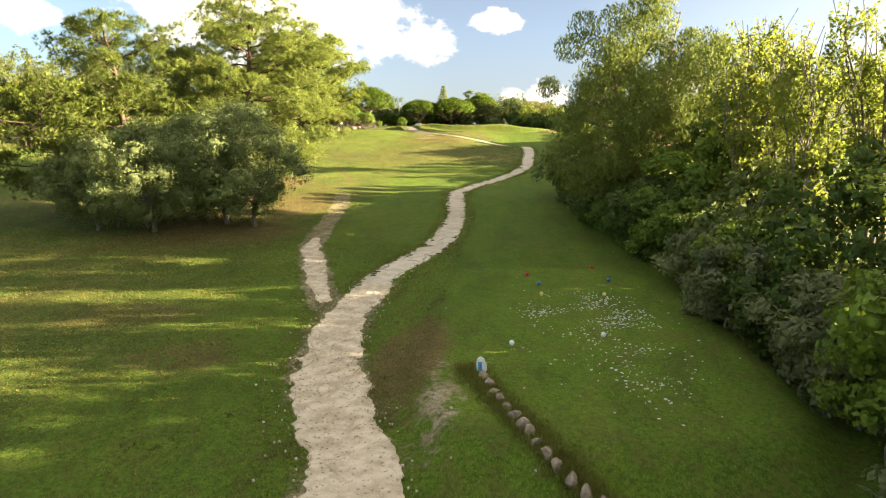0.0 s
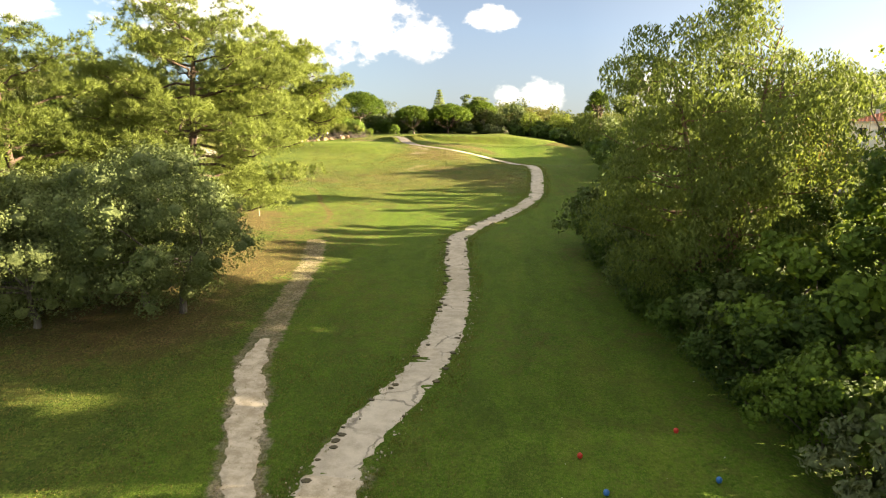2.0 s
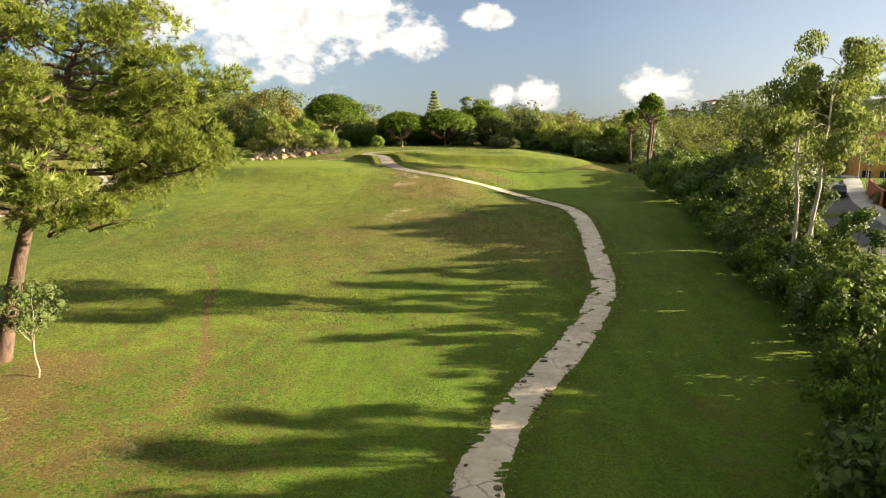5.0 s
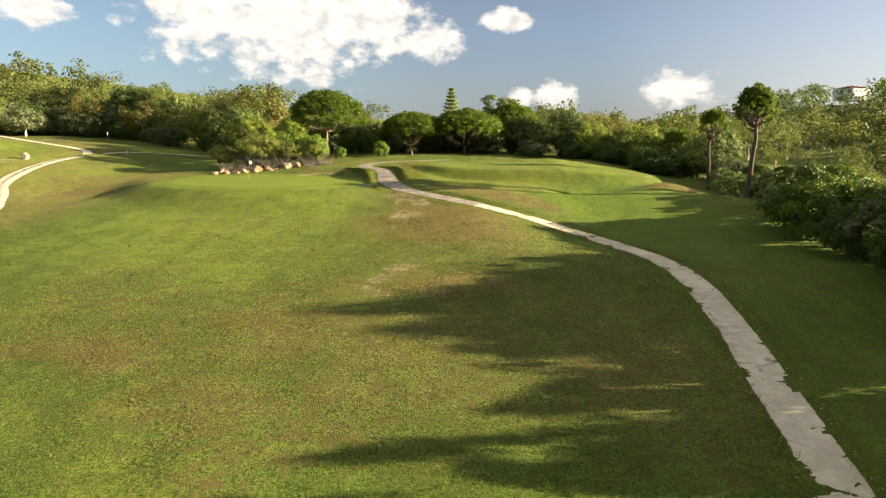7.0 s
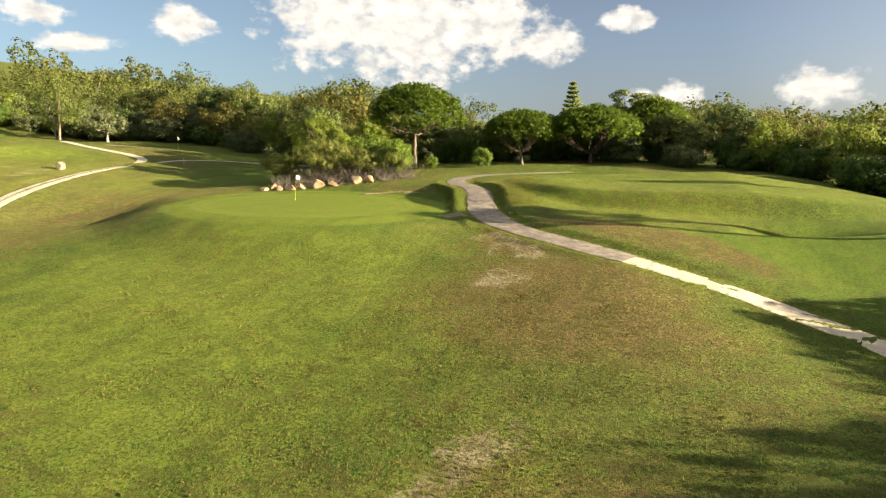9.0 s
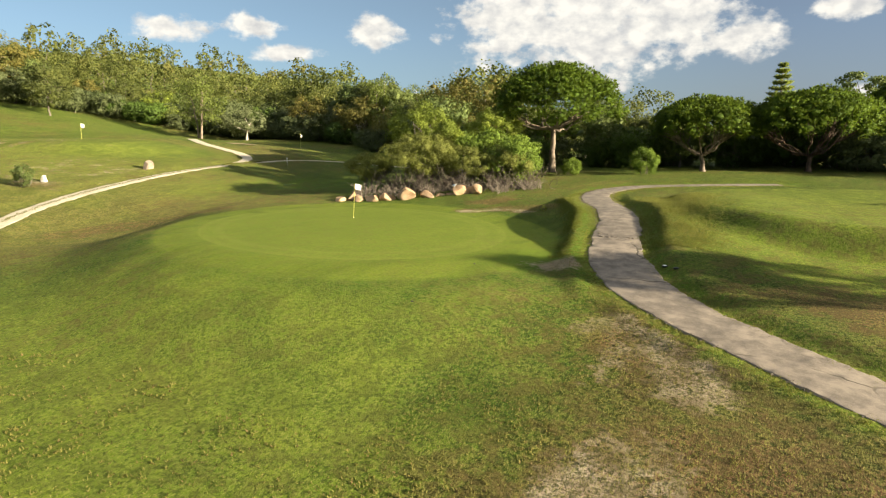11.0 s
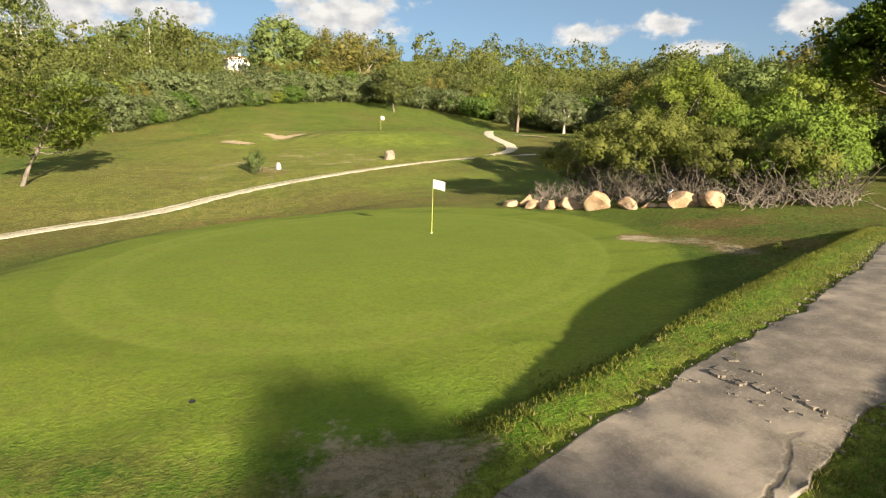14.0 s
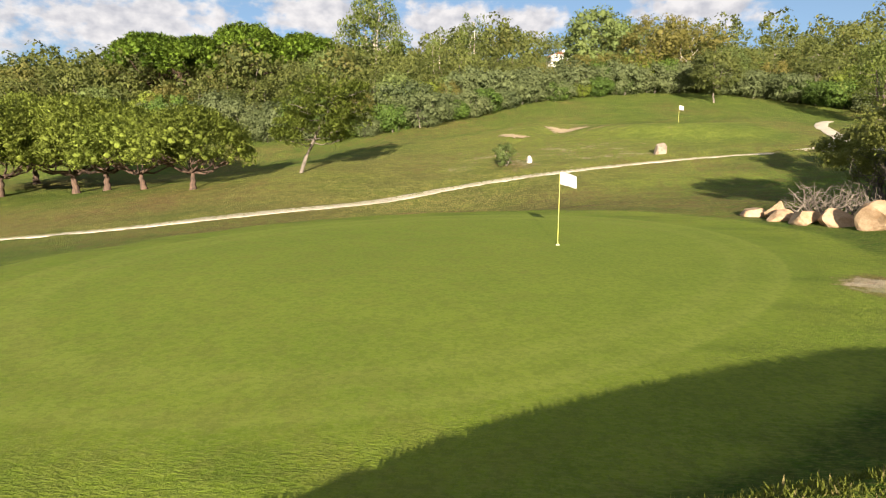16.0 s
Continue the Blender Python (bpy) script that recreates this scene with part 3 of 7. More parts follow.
def spline(points, step=0.4):
    """A smooth line through the points, as rows of x and y about a step apart."""
    p = np.array(points, float)
    p = np.vstack([2 * p[0] - p[1], p, 2 * p[-1] - p[-2]])
    rows = []
    for a, b, c, d in zip(p, p[1:], p[2:], p[3:]):
        u = np.linspace(0, 1, max(2, int(np.hypot(*(c - b)) / step)), endpoint=False)[:, None]
        rows.append(0.5 * (2 * b + (c - a) * u + (2 * a - 5 * b + 4 * c - d) * u**2 + (3 * b - a - 3 * c + d) * u**3))
    return np.vstack([*rows, p[-2][None]])


WALK_LINE, HILL_LINE, SIDE_LINE, SPUR_LINE = spline(WALKWAY), spline(HILL_TRACK), spline(SIDE_TRACK), spline(SPUR)
GREEN = (2.2, -3.1, 11.4, 8.1, 150.0)
FAR_GREEN = (34.0, 13.0, 16.5, 11.5, 6.0)
HILL_GREEN = (-62.0, 15.0, 12.0, 8.0, 15.0)
TEE = (41.4, -122.5, 5.6, 10.5, 0.0)


def inside(x, y, oval, power=2.0):
    """0 at an oval's middle, 1 on its rim."""
    cx, cy, rx, ry, turn = oval
    c, s = math.cos(radians(turn)), math.sin(radians(turn))
    u, v = np.abs(((x - cx) * c + (y - cy) * s) / rx), np.abs(((y - cy) * c - (x - cx) * s) / ry)
    return (u**power + v**power) ** (1 / power)


def formed_height(x, y):
    """The land with its built-up greens, tee and banks, before the ways are cut in."""
    z = base_height(x, y)
    e = inside(x, y, GREEN)
    z = z + (np.clip(0.018 * x, -0.2, 0.1) - 0.05 - z) * smooth(1.95, 1.02, e) * smooth(19.0, 12.5, x + 0.25 * y)
    e = inside(x, y, FAR_GREEN, 3.0)
    z = z + (np.clip(1.35 - 0.09 * np.clip(x - 38, 0, None) + 0.004 * (y - 10), -3, 2) - z) * smooth(1.12, 0.965, e)
    # the grassy lip above the green along the path
    lip = np.interp(y, (-10, -5, -1, 2, 6, 12), (19.0, 17.1, 15.4, 14.4, 12.9, 10.2))
    z = z + np.interp(y, (-10.5, -9, -7, -6, -3, 0, 5, 9, 13), (0, 0.30, 0.66, 0.58, 0.62, 0.70, 0.80, 0.6, 0)) * np.exp(-(((x - lip) / 0.75) ** 2))
    z = z + mound(x, y, 21.6, 6.5, 3.0, 6.5, 0.40, 14) + mound(x, y, 38, 22, 7, 4, 0.5)
    z = z - mound(x, y, 40.5, -2.8, 3.6, 0.9, 1.2, 14) + mound(x, y, 50.0, 0.5, 3.2, 1.5, 0.9, 20)
    e = inside(x, y, TEE, 4.0)
    z = z + (-8.85 - z) * smooth(1.16, 1.0, e)
    z = z + mound(x, y, -64, -2, 9, 5, 0.5) - mound(x, y, -60, 1.5, 3.5, 2.0, 0.7) - mound(x, y, -54, -3, 2.5, 1.5, 0.4)
    e = inside(x, y, HILL_GREEN)
    z = z + (4.75 - z) * smooth(1.5, 0.9, e) * 0.8
    z = z + mound(x, y, -45, 38, 12, 6, 0.5)
    return z


def line_heights(line):
    z = formed_height(line[:, 0], line[:, 1])
    pad = np.pad(z, 9, mode="edge")
    return np.convolve(pad, np.ones(19) / 19, mode="valid")


WALK_Z, HILL_Z, SIDE_Z, SPUR_Z = (line_heights(line) for line in (WALK_LINE, HILL_LINE, SIDE_LINE, SPUR_LINE))


def from_line(x, y, line, heights, reach=6.0):
    """Distance to a line and the line's height there; far places only get a large distance."""
    far = np.full(x.shape, 99.0)
    level = np.zeros(x.shape)
    near = np.where((x > line[:, 0].min() - reach) & (x < line[:, 0].max() + reach) & (y > line[:, 1].min() - reach) & (y < line[:, 1].max() + reach))[0]
    for some in np.array_split(near, max(1, len(near) // 4000)):
        d = (x[some, None] - line[None, :, 0]) ** 2 + (y[some, None] - line[None, :, 1]) ** 2
        k = d.argmin(1)
        far[some], level[some] = np.sqrt(d[np.arange(len(some)), k]), heights[k]
    return far, level


def height(x, y):
    """The finished ground, with the ways cut into it."""
    x, y = np.atleast_1d(np.asarray(x, float)), np.atleast_1d(np.asarray(y, float))
    z = formed_height(x, y)
    for line, level, sink in ((WALK_LINE, WALK_Z, 0.08), (HILL_LINE, HILL_Z, 0.06), (SIDE_LINE, SIDE_Z, 0.06)):
        d, at = from_line(x, y, line, level)
        z = z + (at - sink - z) * smooth(2.4, 1.45, d)
    return z


def on_ground(x, y):
    return float(height(x, y)[0])


def steps(*spans):
    """Grid lines: spans of (start, end, spacing)."""
    return np.unique(np.round(np.concatenate([np.arange(a, b, s) for a, b, s in spans] + [[spans[-1][1]]]), 3))


def build_ground():
    xs = steps((-900, -200, 50), (-200, -90, 8), (-90, -44, 1.6), (-44, -18, 0.8), (-18, 8, 0.5), (8, 23, 0.22), (23, 52, 0.5), (52, 90, 1.6), (90, 200, 10), (200, 900, 50))
    ys = steps((-500, -200, 50), (-200, -146, 6), (-146, -112, 0.45), (-112, -50, 0.6), (-50, -14, 0.46), (-14, 14, 0.26), (14, 60, 1.2), (60, 200, 10), (200, 1500, 60))
    gx, gy = (g.ravel() for g in np.meshgrid(xs, ys))
    z = height(gx, gy)
    wobble = np.sin(gx * 1.3 + 2 * np.sin(gy * 0.7)) * np.sin(gy * 1.1 + np.sin(gx * 0.5))
    near = inside(gx, gy, GREEN)
    z = z + 0.025 * wobble * smooth(0.98, 1.15, near)
    n, m = len(xs), len(ys)
    i = np.arange(n * m).reshape(m, n)
    quads = np.stack([i[:-1, :-1], i[:-1, 1:], i[1:, 1:], i[1:, :-1]], -1).reshape(-1, 4)
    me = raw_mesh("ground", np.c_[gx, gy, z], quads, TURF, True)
    walk_d = from_line(gx, gy, WALK_LINE, WALK_Z)[0]
    spur_d = from_line(gx, gy, SPUR_LINE, SPUR_Z)[0]
    hill_d = from_line(gx, gy, HILL_LINE, HILL_Z)[0]

    def spot(cx, cy, rx, ry, turn=0.0):
        return smooth(1.75, 0.1, inside(gx, gy, (cx, cy, rx * 1.1, ry * 1.1, turn)))

    def most(*masks):
        return np.maximum.reduce(masks)

    def streak(points, wide):
        line = spline(points, 0.3)
        d = from_line(gx, gy, line, np.zeros(len(line)))[0]
        return smooth(1.9, 0.15, d / wide)

    mown = most(smooth(1.35, 1.2, near), smooth(1.05, 0.95, inside(gx, gy, FAR_GREEN, 3.0)), smooth(1.05, 0.9, inside(gx, gy, HILL_GREEN)),
                0.75 * spot(8, -24, 12, 15, 20), 0.5 * spot(13, -64, 12, 13), 0.45 * smooth(1.05, 0.92, inside(gx, gy, TEE, 4.0)), 0.6 * spot(-30, 38, 14, 6), 0.7 * spot(-52, 4, 26, 22), 0.85 * spot(29, 1.5, 10, 8), 0.5 * spot(-34, -24, 12, 20), 0.6 * spot(-26, 8, 10, 8))
    brown = most(1.2 * spot(26.5, -21, 5.2, 5.8, 20), 1.35 * spot(30.6, -8.8, 6.6, 2.0, -25), 0.9 * spot(29.0, -36.6, 4.0, 3.0), 0.85 * streak(((12.5, -54), (15.5, -60), (16.6, -63.5), (19.2, -69), (20.0, -73.8)), 0.38), 0.9 * spot(50, 0.5, 4, 2), 0.9 * spot(9.0, 8.8, 3.2, 1.0, 10), 1.4 * streak(((-18.5, -9.6), (-19.6, -6.2), (-18.0, -3.9), (-16.8, -1.5), (-15.4, 1.1)), 1.2), 0.3 * spot(-42, 0, 11, 13), 0.7 * spot(13.0, -105.0, 6.5, 2.2), 1.0 * spot(12.9, -73.0, 2.6, 3.2), 1.1 * streak(((4.6, 6.6), (6.4, 7.6), (8.4, 7.4)), 0.9), 0.9 * spot(4.6, 10.4, 2.6, 1.0, 30), 0.7 * spot(18.2, -77.5, 2.4, 2.4), 0.45 * spot(43.6, -84.0, 2.2, 18.0), 1.15 * spot(21.6, -12.4, 1.8, 2.6, 25), 0.4 * spot(18.6, -12.6, 2.2, 2.0), 0.55 * spot(14, -45, 8, 5, 30), 1.1 * spot(35.4, -126.6, 1.3, 4.8), 0.7 * spot(22, -122, 4, 2.5, 20), 0.6 * spot(27, -127, 3, 2.5),
                 1.25 * spot(16.5, -101, 6, 7.5), 1.0 * spot(12.0, -76.5, 4.5, 5.5), 0.75 * spot(-35.6, -3, 3.4, 2.4), 0.7 * spot(-27, -30, 6, 9), 0.6 * spot(-60, 6, 10, 2.4, 50), 0.6 * spot(-70, 14, 12, 4, 60), 1.2 * spot(18.5, -90.5, 4.6, 7.0), 0.6 * spot(-34, -40, 9, 6))
    lush = most(0.8 * smooth(17, 29, gx) * smooth(-46, -60, gy), 0.6 * smooth(36, 44, gx) * smooth(10, -4, gy), 0.75 * smooth(1.25, 0.9, inside(gx, gy, TEE, 3.0)), 0.8 * spot(40, -85, 8, 22), 0.7 * spot(29, -80, 5, 22), 0.9 * spot(46, -12, 10, 16), 0.6 * spot(17, -62, 3, 6), 0.45 * spot(24.5, 0.5, 6, 5), 1.0 * spot(42, -7.5, 8, 5), 0.8 * spot(-14, 17, 14, 6),
                0.8 * smooth(2.9, 1.5, walk_d) * smooth(-20, -6, gy), 0.6 * spot(16, -6.5, 3, 3))
    dirt = most(0.58 * streak(((25.6, -31.8), (24.8, -34.2), (23.4, -36.2), (23.6, -38.0), (25.2, -39.0), (25.8, -41.0)), 0.62), 0.68 * spot(24.6, -33.4, 1.8, 1.1, 40), 0.6 * spot(23.2, -37.0, 1.4, 0.7, 20), 0.62 * spot(22.6, -19, 1.6, 2.4), 0.85 * spot(17.0, -6.7, 1.6, 1.0, 30), 0.8 * streak(((22.2, -11.6), (22.2, -12.5), (22.8, -13.5), (23.6, -14.6)), 1.1), 0.6 * streak(((21.6, -11.4), (21.2, -13.4), (20.9, -15.0)), 0.8), 0.55 * spot(20.5, -11.5, 2.4, 1.2, 35),
                1.0 * smooth(1.35, 0.35, spur_d), 0.62 * spot(36.6, -130, 0.9, 3.2), 0.6 * spot(20.7, -78.7, 0.6, 1.8, 20), 0.5 * spot(-17.4, -0.4, 0.8, 2.4, -20), 0.75 * streak(((4.4, 6.3), (6.6, 7.4), (8.8, 7.0)), 0.7),
                0.45 * spot(-38, -42, 4, 1.5), 0.6 * smooth(1.9, 1.1, walk_d) * smooth(-105, -120, gy), 0.5 * smooth(1.6, 0.9, hill_d), 0.5 * spot(9, 12, 4, 1.2), 0.42 * spot(-42, 0, 12, 14), 0.40 * spot(-62, 8, 10, 16))
    lip = smooth(1.65, 1.3, walk_d) * smooth(-22, -15, gy)
    brown, dirt, lush = brown * (1 - 0.9 * lip), dirt * (1 - 0.9 * lip), lush * (1 - 0.6 * lip)
    mown = np.maximum(mown, 0.8 * lip)
    dry = np.clip(0.5 + 0.12 * spot(14, -128, 16, 16) + 0.12 * spot(22, -48, 20, 12) - 0.12 * spot(12, -70, 12, 16) + 0.3 * spot(27, -20, 6, 8) + 0.5 * spot(-36, -8, 18, 12) - 0.35 * mown - 0.35 * lush - 0.1 * spot(44, -100, 9, 40) + 0.5 * spot(-46, 4, 25, 18) + 0.45 * spot(-28, -28, 12, 18), 0, 1)
    for name, values in (("mown", mown), ("brown", brown), ("lush", lush), ("dirt", dirt), ("dry", dry)):
        a = me.attributes.new(name, "FLOAT", "POINT")
        a.data.foreach_set("value", values.astype(np.float32))
    return tagged(new("ground", me), "mown grass of a golf course with dry and bare patches", "ground", kind="structure")


build_ground()


def way_strip(name, line, levels, half, mat, label, ragged=0.2, lift=0.05, seed=1, across=9, widen=None, widen_right=None):
    """A worn surface along a line: slightly cambered, with ragged edges that turn down into the soil."""
    rng = np.random.default_rng(seed)
    along = np.concatenate([[0], np.cumsum(np.hypot(*np.diff(line, axis=0).T))])
    fine = np.arange(0, along[-1], 0.13)
    line, levels = np.stack([np.interp(fine, along, line[:, c]) for c in range(2)], 1), np.interp(fine, along, levels)
    ragged = ragged if np.isscalar(ragged) else np.interp(fine, along, ragged)
    widen = None if widen is None else np.interp(fine, along, widen)
    widen_right = None if widen_right is None else np.interp(fine, along, widen_right)
    ahead = np.gradient(line, axis=0)
    ahead = np.stack([np.convolve(np.pad(ahead[:, c], 6, mode="edge"), np.ones(13) / 13, mode="valid") for c in range(2)], 1)
    side = np.stack([ahead[:, 1], -ahead[:, 0]], 1) / np.hypot(*ahead.T)[:, None]
    n = len(line)
    walk = [np.convolve(rng.normal(0, 1, n + 80), np.ones(w) / math.sqrt(w), mode="same")[40:-40] for w in (3, 3, 9, 9, 36, 36)]
    left = half + ragged * (0.12 * walk[0] + 0.20 * walk[2] + 0.20 * walk[4] - 0.5 * np.clip(walk[2] - 1.1, 0, 1))
    right = half + ragged * (0.12 * walk[1] + 0.20 * walk[3] + 0.20 * walk[5] - 0.5 * np.clip(walk[3] - 1.3, 0, 1))
    if widen is not None:
        left, right = left * widen, right * (widen if widen_right is None else widen_right)
    rows = []
    for k, u in enumerate(np.r_[-1, np.linspace(-0.975, 0.975, across - 2), 1]):
        reach = np.where(u < 0, left, right) * u
        xy = line + side * reach[:, None]
        z = levels - 0.10 + lift + 0.025 * (1 - u * u) + 0.008 * rng.normal(0, 1, n)
        rows.append(np.c_[xy, z])
    for u, k in ((-1, 0), (1, across - 1)):
        edge = rows[k].copy()
        edge[:, :2] += side * u * 0.06
        edge[:, 2] -= 0.30
        rows.insert(0, edge) if u < 0 else rows.append(edge)
    v = np.stack(rows, 1)
    i = np.arange(n * (across + 2)).reshape(n, across + 2)
    quads = np.stack([i[:-1, :-1], i[:-1, 1:], i[1:, 1:], i[1:, :-1]], -1).reshape(-1, 4)
    return tagged(new(name, raw_mesh(name, v.reshape(-1, 3), quads, mat, True)), label, "path", kind="structure")


cut = int(np.argmin(np.hypot(WALK_LINE[:, 0] - 31.8, WALK_LINE[:, 1] + 117.0)))
turn_off = int(np.argmin(np.hypot(WALK_LINE[:, 0] - 29.0, WALK_LINE[:, 1] + 14.0)))
way_strip("path", WALK_LINE[cut : turn_off + 2], WALK_Z[cut : turn_off + 2], 0.94, PAVING, "cracked pale cart path with broken ragged edges", np.interp(WALK_LINE[cut : turn_off + 2, 1], (-118, -62, -50), (0.34, 0.30, 0.10)), 0.03, 3,
          widen=np.interp(WALK_LINE[cut : turn_off + 2, 1], (-118, -100, -60, -30, -20, -14), (1.15, 0.95, 1.0, 1.04, 1.0, 0.92)),
          widen_right=np.interp(WALK_LINE[cut : turn_off + 2, 1], (-118, -100, -60, -50, -30, -20, -14), (0.85, 0.82, 0.95, 0.85, 0.80, 0.95, 1.12)))
way_strip("path_top", WALK_LINE[turn_off:], WALK_Z[turn_off:], 1.0, OLD_PATH, "grey cracked cart path between grassy banks", 0.16, 0.06, 13,
          widen=np.interp(WALK_LINE[turn_off:, 1], (-15, -9, -2, 5), (0.95, 1.05, 1.0, 0.95)), widen_right=np.interp(WALK_LINE[turn_off:, 1], (-15, -9, -5, 0, 5), (1.15, 1.36, 1.28, 1.1, 0.95)))
way_strip("gravel_path", WALK_LINE[: cut + 4], WALK_Z[: cut + 4], 1.12, GRAVEL, "pale gravel track with worn edges", 0.42, 0.05, 4, widen=np.interp(WALK_LINE[: cut + 4, 1], (-150, -136, -128, -120, -116), (0.95, 1.0, 1.0, 0.85, 0.95)))
fork, split = int(np.argmin(np.abs(SPUR_LINE[:, 1] + 104.0))), int(np.argmin(np.abs(SPUR_LINE[:, 1] + 119.2)))
way_strip("gravel_path", SPUR_LINE[split:fork], SPUR_Z[split:fork] + np.interp(SPUR_LINE[split:fork, 1], (-119.2, -117.5), (-0.10, 0.0)), 0.85, GRAVEL, "worn gravel track that forks off towards the pines", 0.5, 0.125, 44, 7,
          widen=np.interp(SPUR_LINE[split:fork, 1], (-119.5, -117.5, -113, -108, -104), (0.30, 0.55, 0.80, 0.8, 0.2)))
way_strip("hill_path", HILL_LINE, HILL_Z, 0.85, PALE_PATH, "pale sandy cart track", 0.16, 0.07, 5, 7)
way_strip("side_path", SIDE_LINE, SIDE_Z, 0.6, PALE_PATH, "worn sandy way up to the hill green", 0.2, 0.08, 6, 7)

# ---- plants: parts are arrays of vertices and faces, joined into one mesh a part ----
def unit(v):
    return v / np.maximum(np.linalg.norm(v, axis=-1, keepdims=True), 1e-9)


def leaf_cards(points, normals, length, width, rng, droop=0.0, stray=0.6):
    """One folded leaf spray for each point: a rhombus that roughly faces along its normal."""
    n = len(points)
    round_way = unit(normals)
    normals = unit(normals + rng.normal(0, stray, (n, 3)))
    along = unit(np.cross(normals, unit(rng.normal(0, 1, (n, 3)))))
    along = unit(along + np.array([0, 0, -droop]))
    side = unit(np.cross(normals, along))
    size = rng.uniform(0.65, 1.3, (n, 1))
    a, b = along * length * size * 0.5, side * width * size * 0.5
    lift = normals * width * 0.15
    v = np.stack([points - a, points - b + lift, points + a, points + b + lift], 1).reshape(-1, 3)
    return np.c_[v, np.repeat(unit(round_way * 0.25 + normals * 0.8), 4, 0)], np.arange(4 * n).reshape(n, 4)


def needle_tufts(points, outward, length, width, rng, needles=6):
    """Tufts of needles: thin blades that spread from each shoot."""
    n = len(points)
    p = np.repeat(points, needles, 0)
    d = unit(np.repeat(unit(outward), needles, 0) * 0.75 + rng.normal(0, 0.62, (n * needles, 3)) + (0, 0, 0.22))
    side = unit(np.cross(d, rng.normal(0, 1, (n * needles, 3))))
    size = np.repeat(rng.uniform(0.7, 1.25, (n, 1)), needles, 0) * rng.uniform(0.75, 1.2, (n * needles, 1))
    w = side * width * size * 0.5
    tip = p + d * length * size
    foot = p + d * length * size * 0.15
    round_way = np.repeat(unit(outward), needles, 0)
    face = unit(np.cross(d, w))
    turn = np.where((face * round_way).sum(1, keepdims=True) < 0, -1.0, 1.0)
    v = np.stack([foot + w * turn, tip, foot - w * turn], 1)
    face = np.cross(v[:, 1] - v[:, 0], v[:, 2] - v[:, 0])
    wrong = (face * round_way).sum(1) < 0
    v[wrong] = v[wrong][:, ::-1]
    return np.c_[v.reshape(-1, 3), np.repeat(unit(round_way * 0.35 + rng.normal(0, 0.5, d.shape)), 3, 0)], np.arange(3 * n * needles).reshape(-1, 3)


def ball_template():
    """A lump of 12 points and 20 triangles, to be turned and made uneven."""
    bm = bmesh.new()
    bmesh.ops.create_icosphere(bm, subdivisions=1, radius=1.0)
    bm.verts.ensure_lookup_table()
    points, faces = np.array([v.co[:] for v in bm.verts]), np.array([[v.index for v in f.verts] for f in bm.faces])
    bm.free()
    return points, faces


BALL, BALL_FACES = ball_template()


def triangles(piece):
    """The same leaves with each quad cut in two."""
    v, f = piece
    return v, np.concatenate([f[:, (0, 1, 2)], f[:, (0, 2, 3)]])


def out_from_middle(centres):
    """The way from the crown's middle to each of its clumps."""
    c = np.asarray(centres)
    low, high = c.min(0), c.max(0)
    return unit((c - (low + high) * (0.5, 0.5, 0.42)) / np.maximum(high - low, 0.1))


def hearts(centres, radii, rng, share=0.78):
    """The dense uneven heart of each clump, under its outer leaves."""
    k = len(centres)
    turn = np.linalg.qr(rng.normal(0, 1, (k, 3, 3)))[0]
    turn *= np.sign(np.linalg.det(turn))[:, None, None]
    ball = np.einsum("kab,nb->kna", turn, BALL)
    size = share * (1 + rng.normal(0, 0.18, (k, len(BALL), 1)))
    v = np.asarray(centres)[:, None] + ball * size * np.asarray(radii)[:, None]
    way = ball.reshape(-1, 3) * 0.8 + 0.6 * np.repeat(out_from_middle(centres), len(BALL), 0) + rng.normal(0, 0.12, (k * len(BALL), 3))
    f = (BALL_FACES[None] + (np.arange(k) * len(BALL))[:, None, None]).reshape(-1, 3)
    return np.c_[v.reshape(-1, 3), unit(way)], f


def puff_points(centres, radii, count, rng, shell=0.55, up=0.15, crown=0.0):
    """Points in the outer part of a set of soft lumps, with the way outward."""
    k = len(centres)
    u = unit(rng.normal(0, 1, (k, count, 3)) + (0, 0, up))
    r = shell + (1 - shell) * rng.uniform(0, 1, (k, count, 1)) ** 0.7
    p = centres[:, None] + u * r * radii[:, None]
    return p.reshape(-1, 3), unit(u + crown * out_from_middle(centres)[:, None]).reshape(-1, 3)


def tube(points, radii, sides=7):
    points, radii = np.asarray(points, float), np.asarray(radii, float)
    ahead = unit(np.gradient(points, axis=0))
    ref = np.where(np.abs(ahead[:, 2:3]) > 0.9, np.array([[1.0, 0, 0]]), np.array([[0, 0, 1.0]]))
    a = unit(np.cross(ahead, ref))
    b = np.cross(ahead, a)
    t = np.linspace(0, 2 * np.pi, sides, endpoint=False)
    ring = a[:, None] * np.cos(t)[None, :, None] + b[:, None] * np.sin(t)[None, :, None]
    v = (points[:, None] + ring * radii[:, None, None]).reshape(-1, 3)
    n = len(points)
    i = np.arange(n * sides).reshape(n, sides)
    j = np.roll(i, -1, 1)
    return v, np.stack([i[:-1], j[:-1], j[1:], i[1:]], -1).reshape(-1, 4)


def joined(pieces):
    verts, faces, base = [], [], 0
    for v, f in pieces:
        verts.append(v)
        faces.append(f + base)
        base += len(v)
    return np.concatenate(verts), np.concatenate(faces)


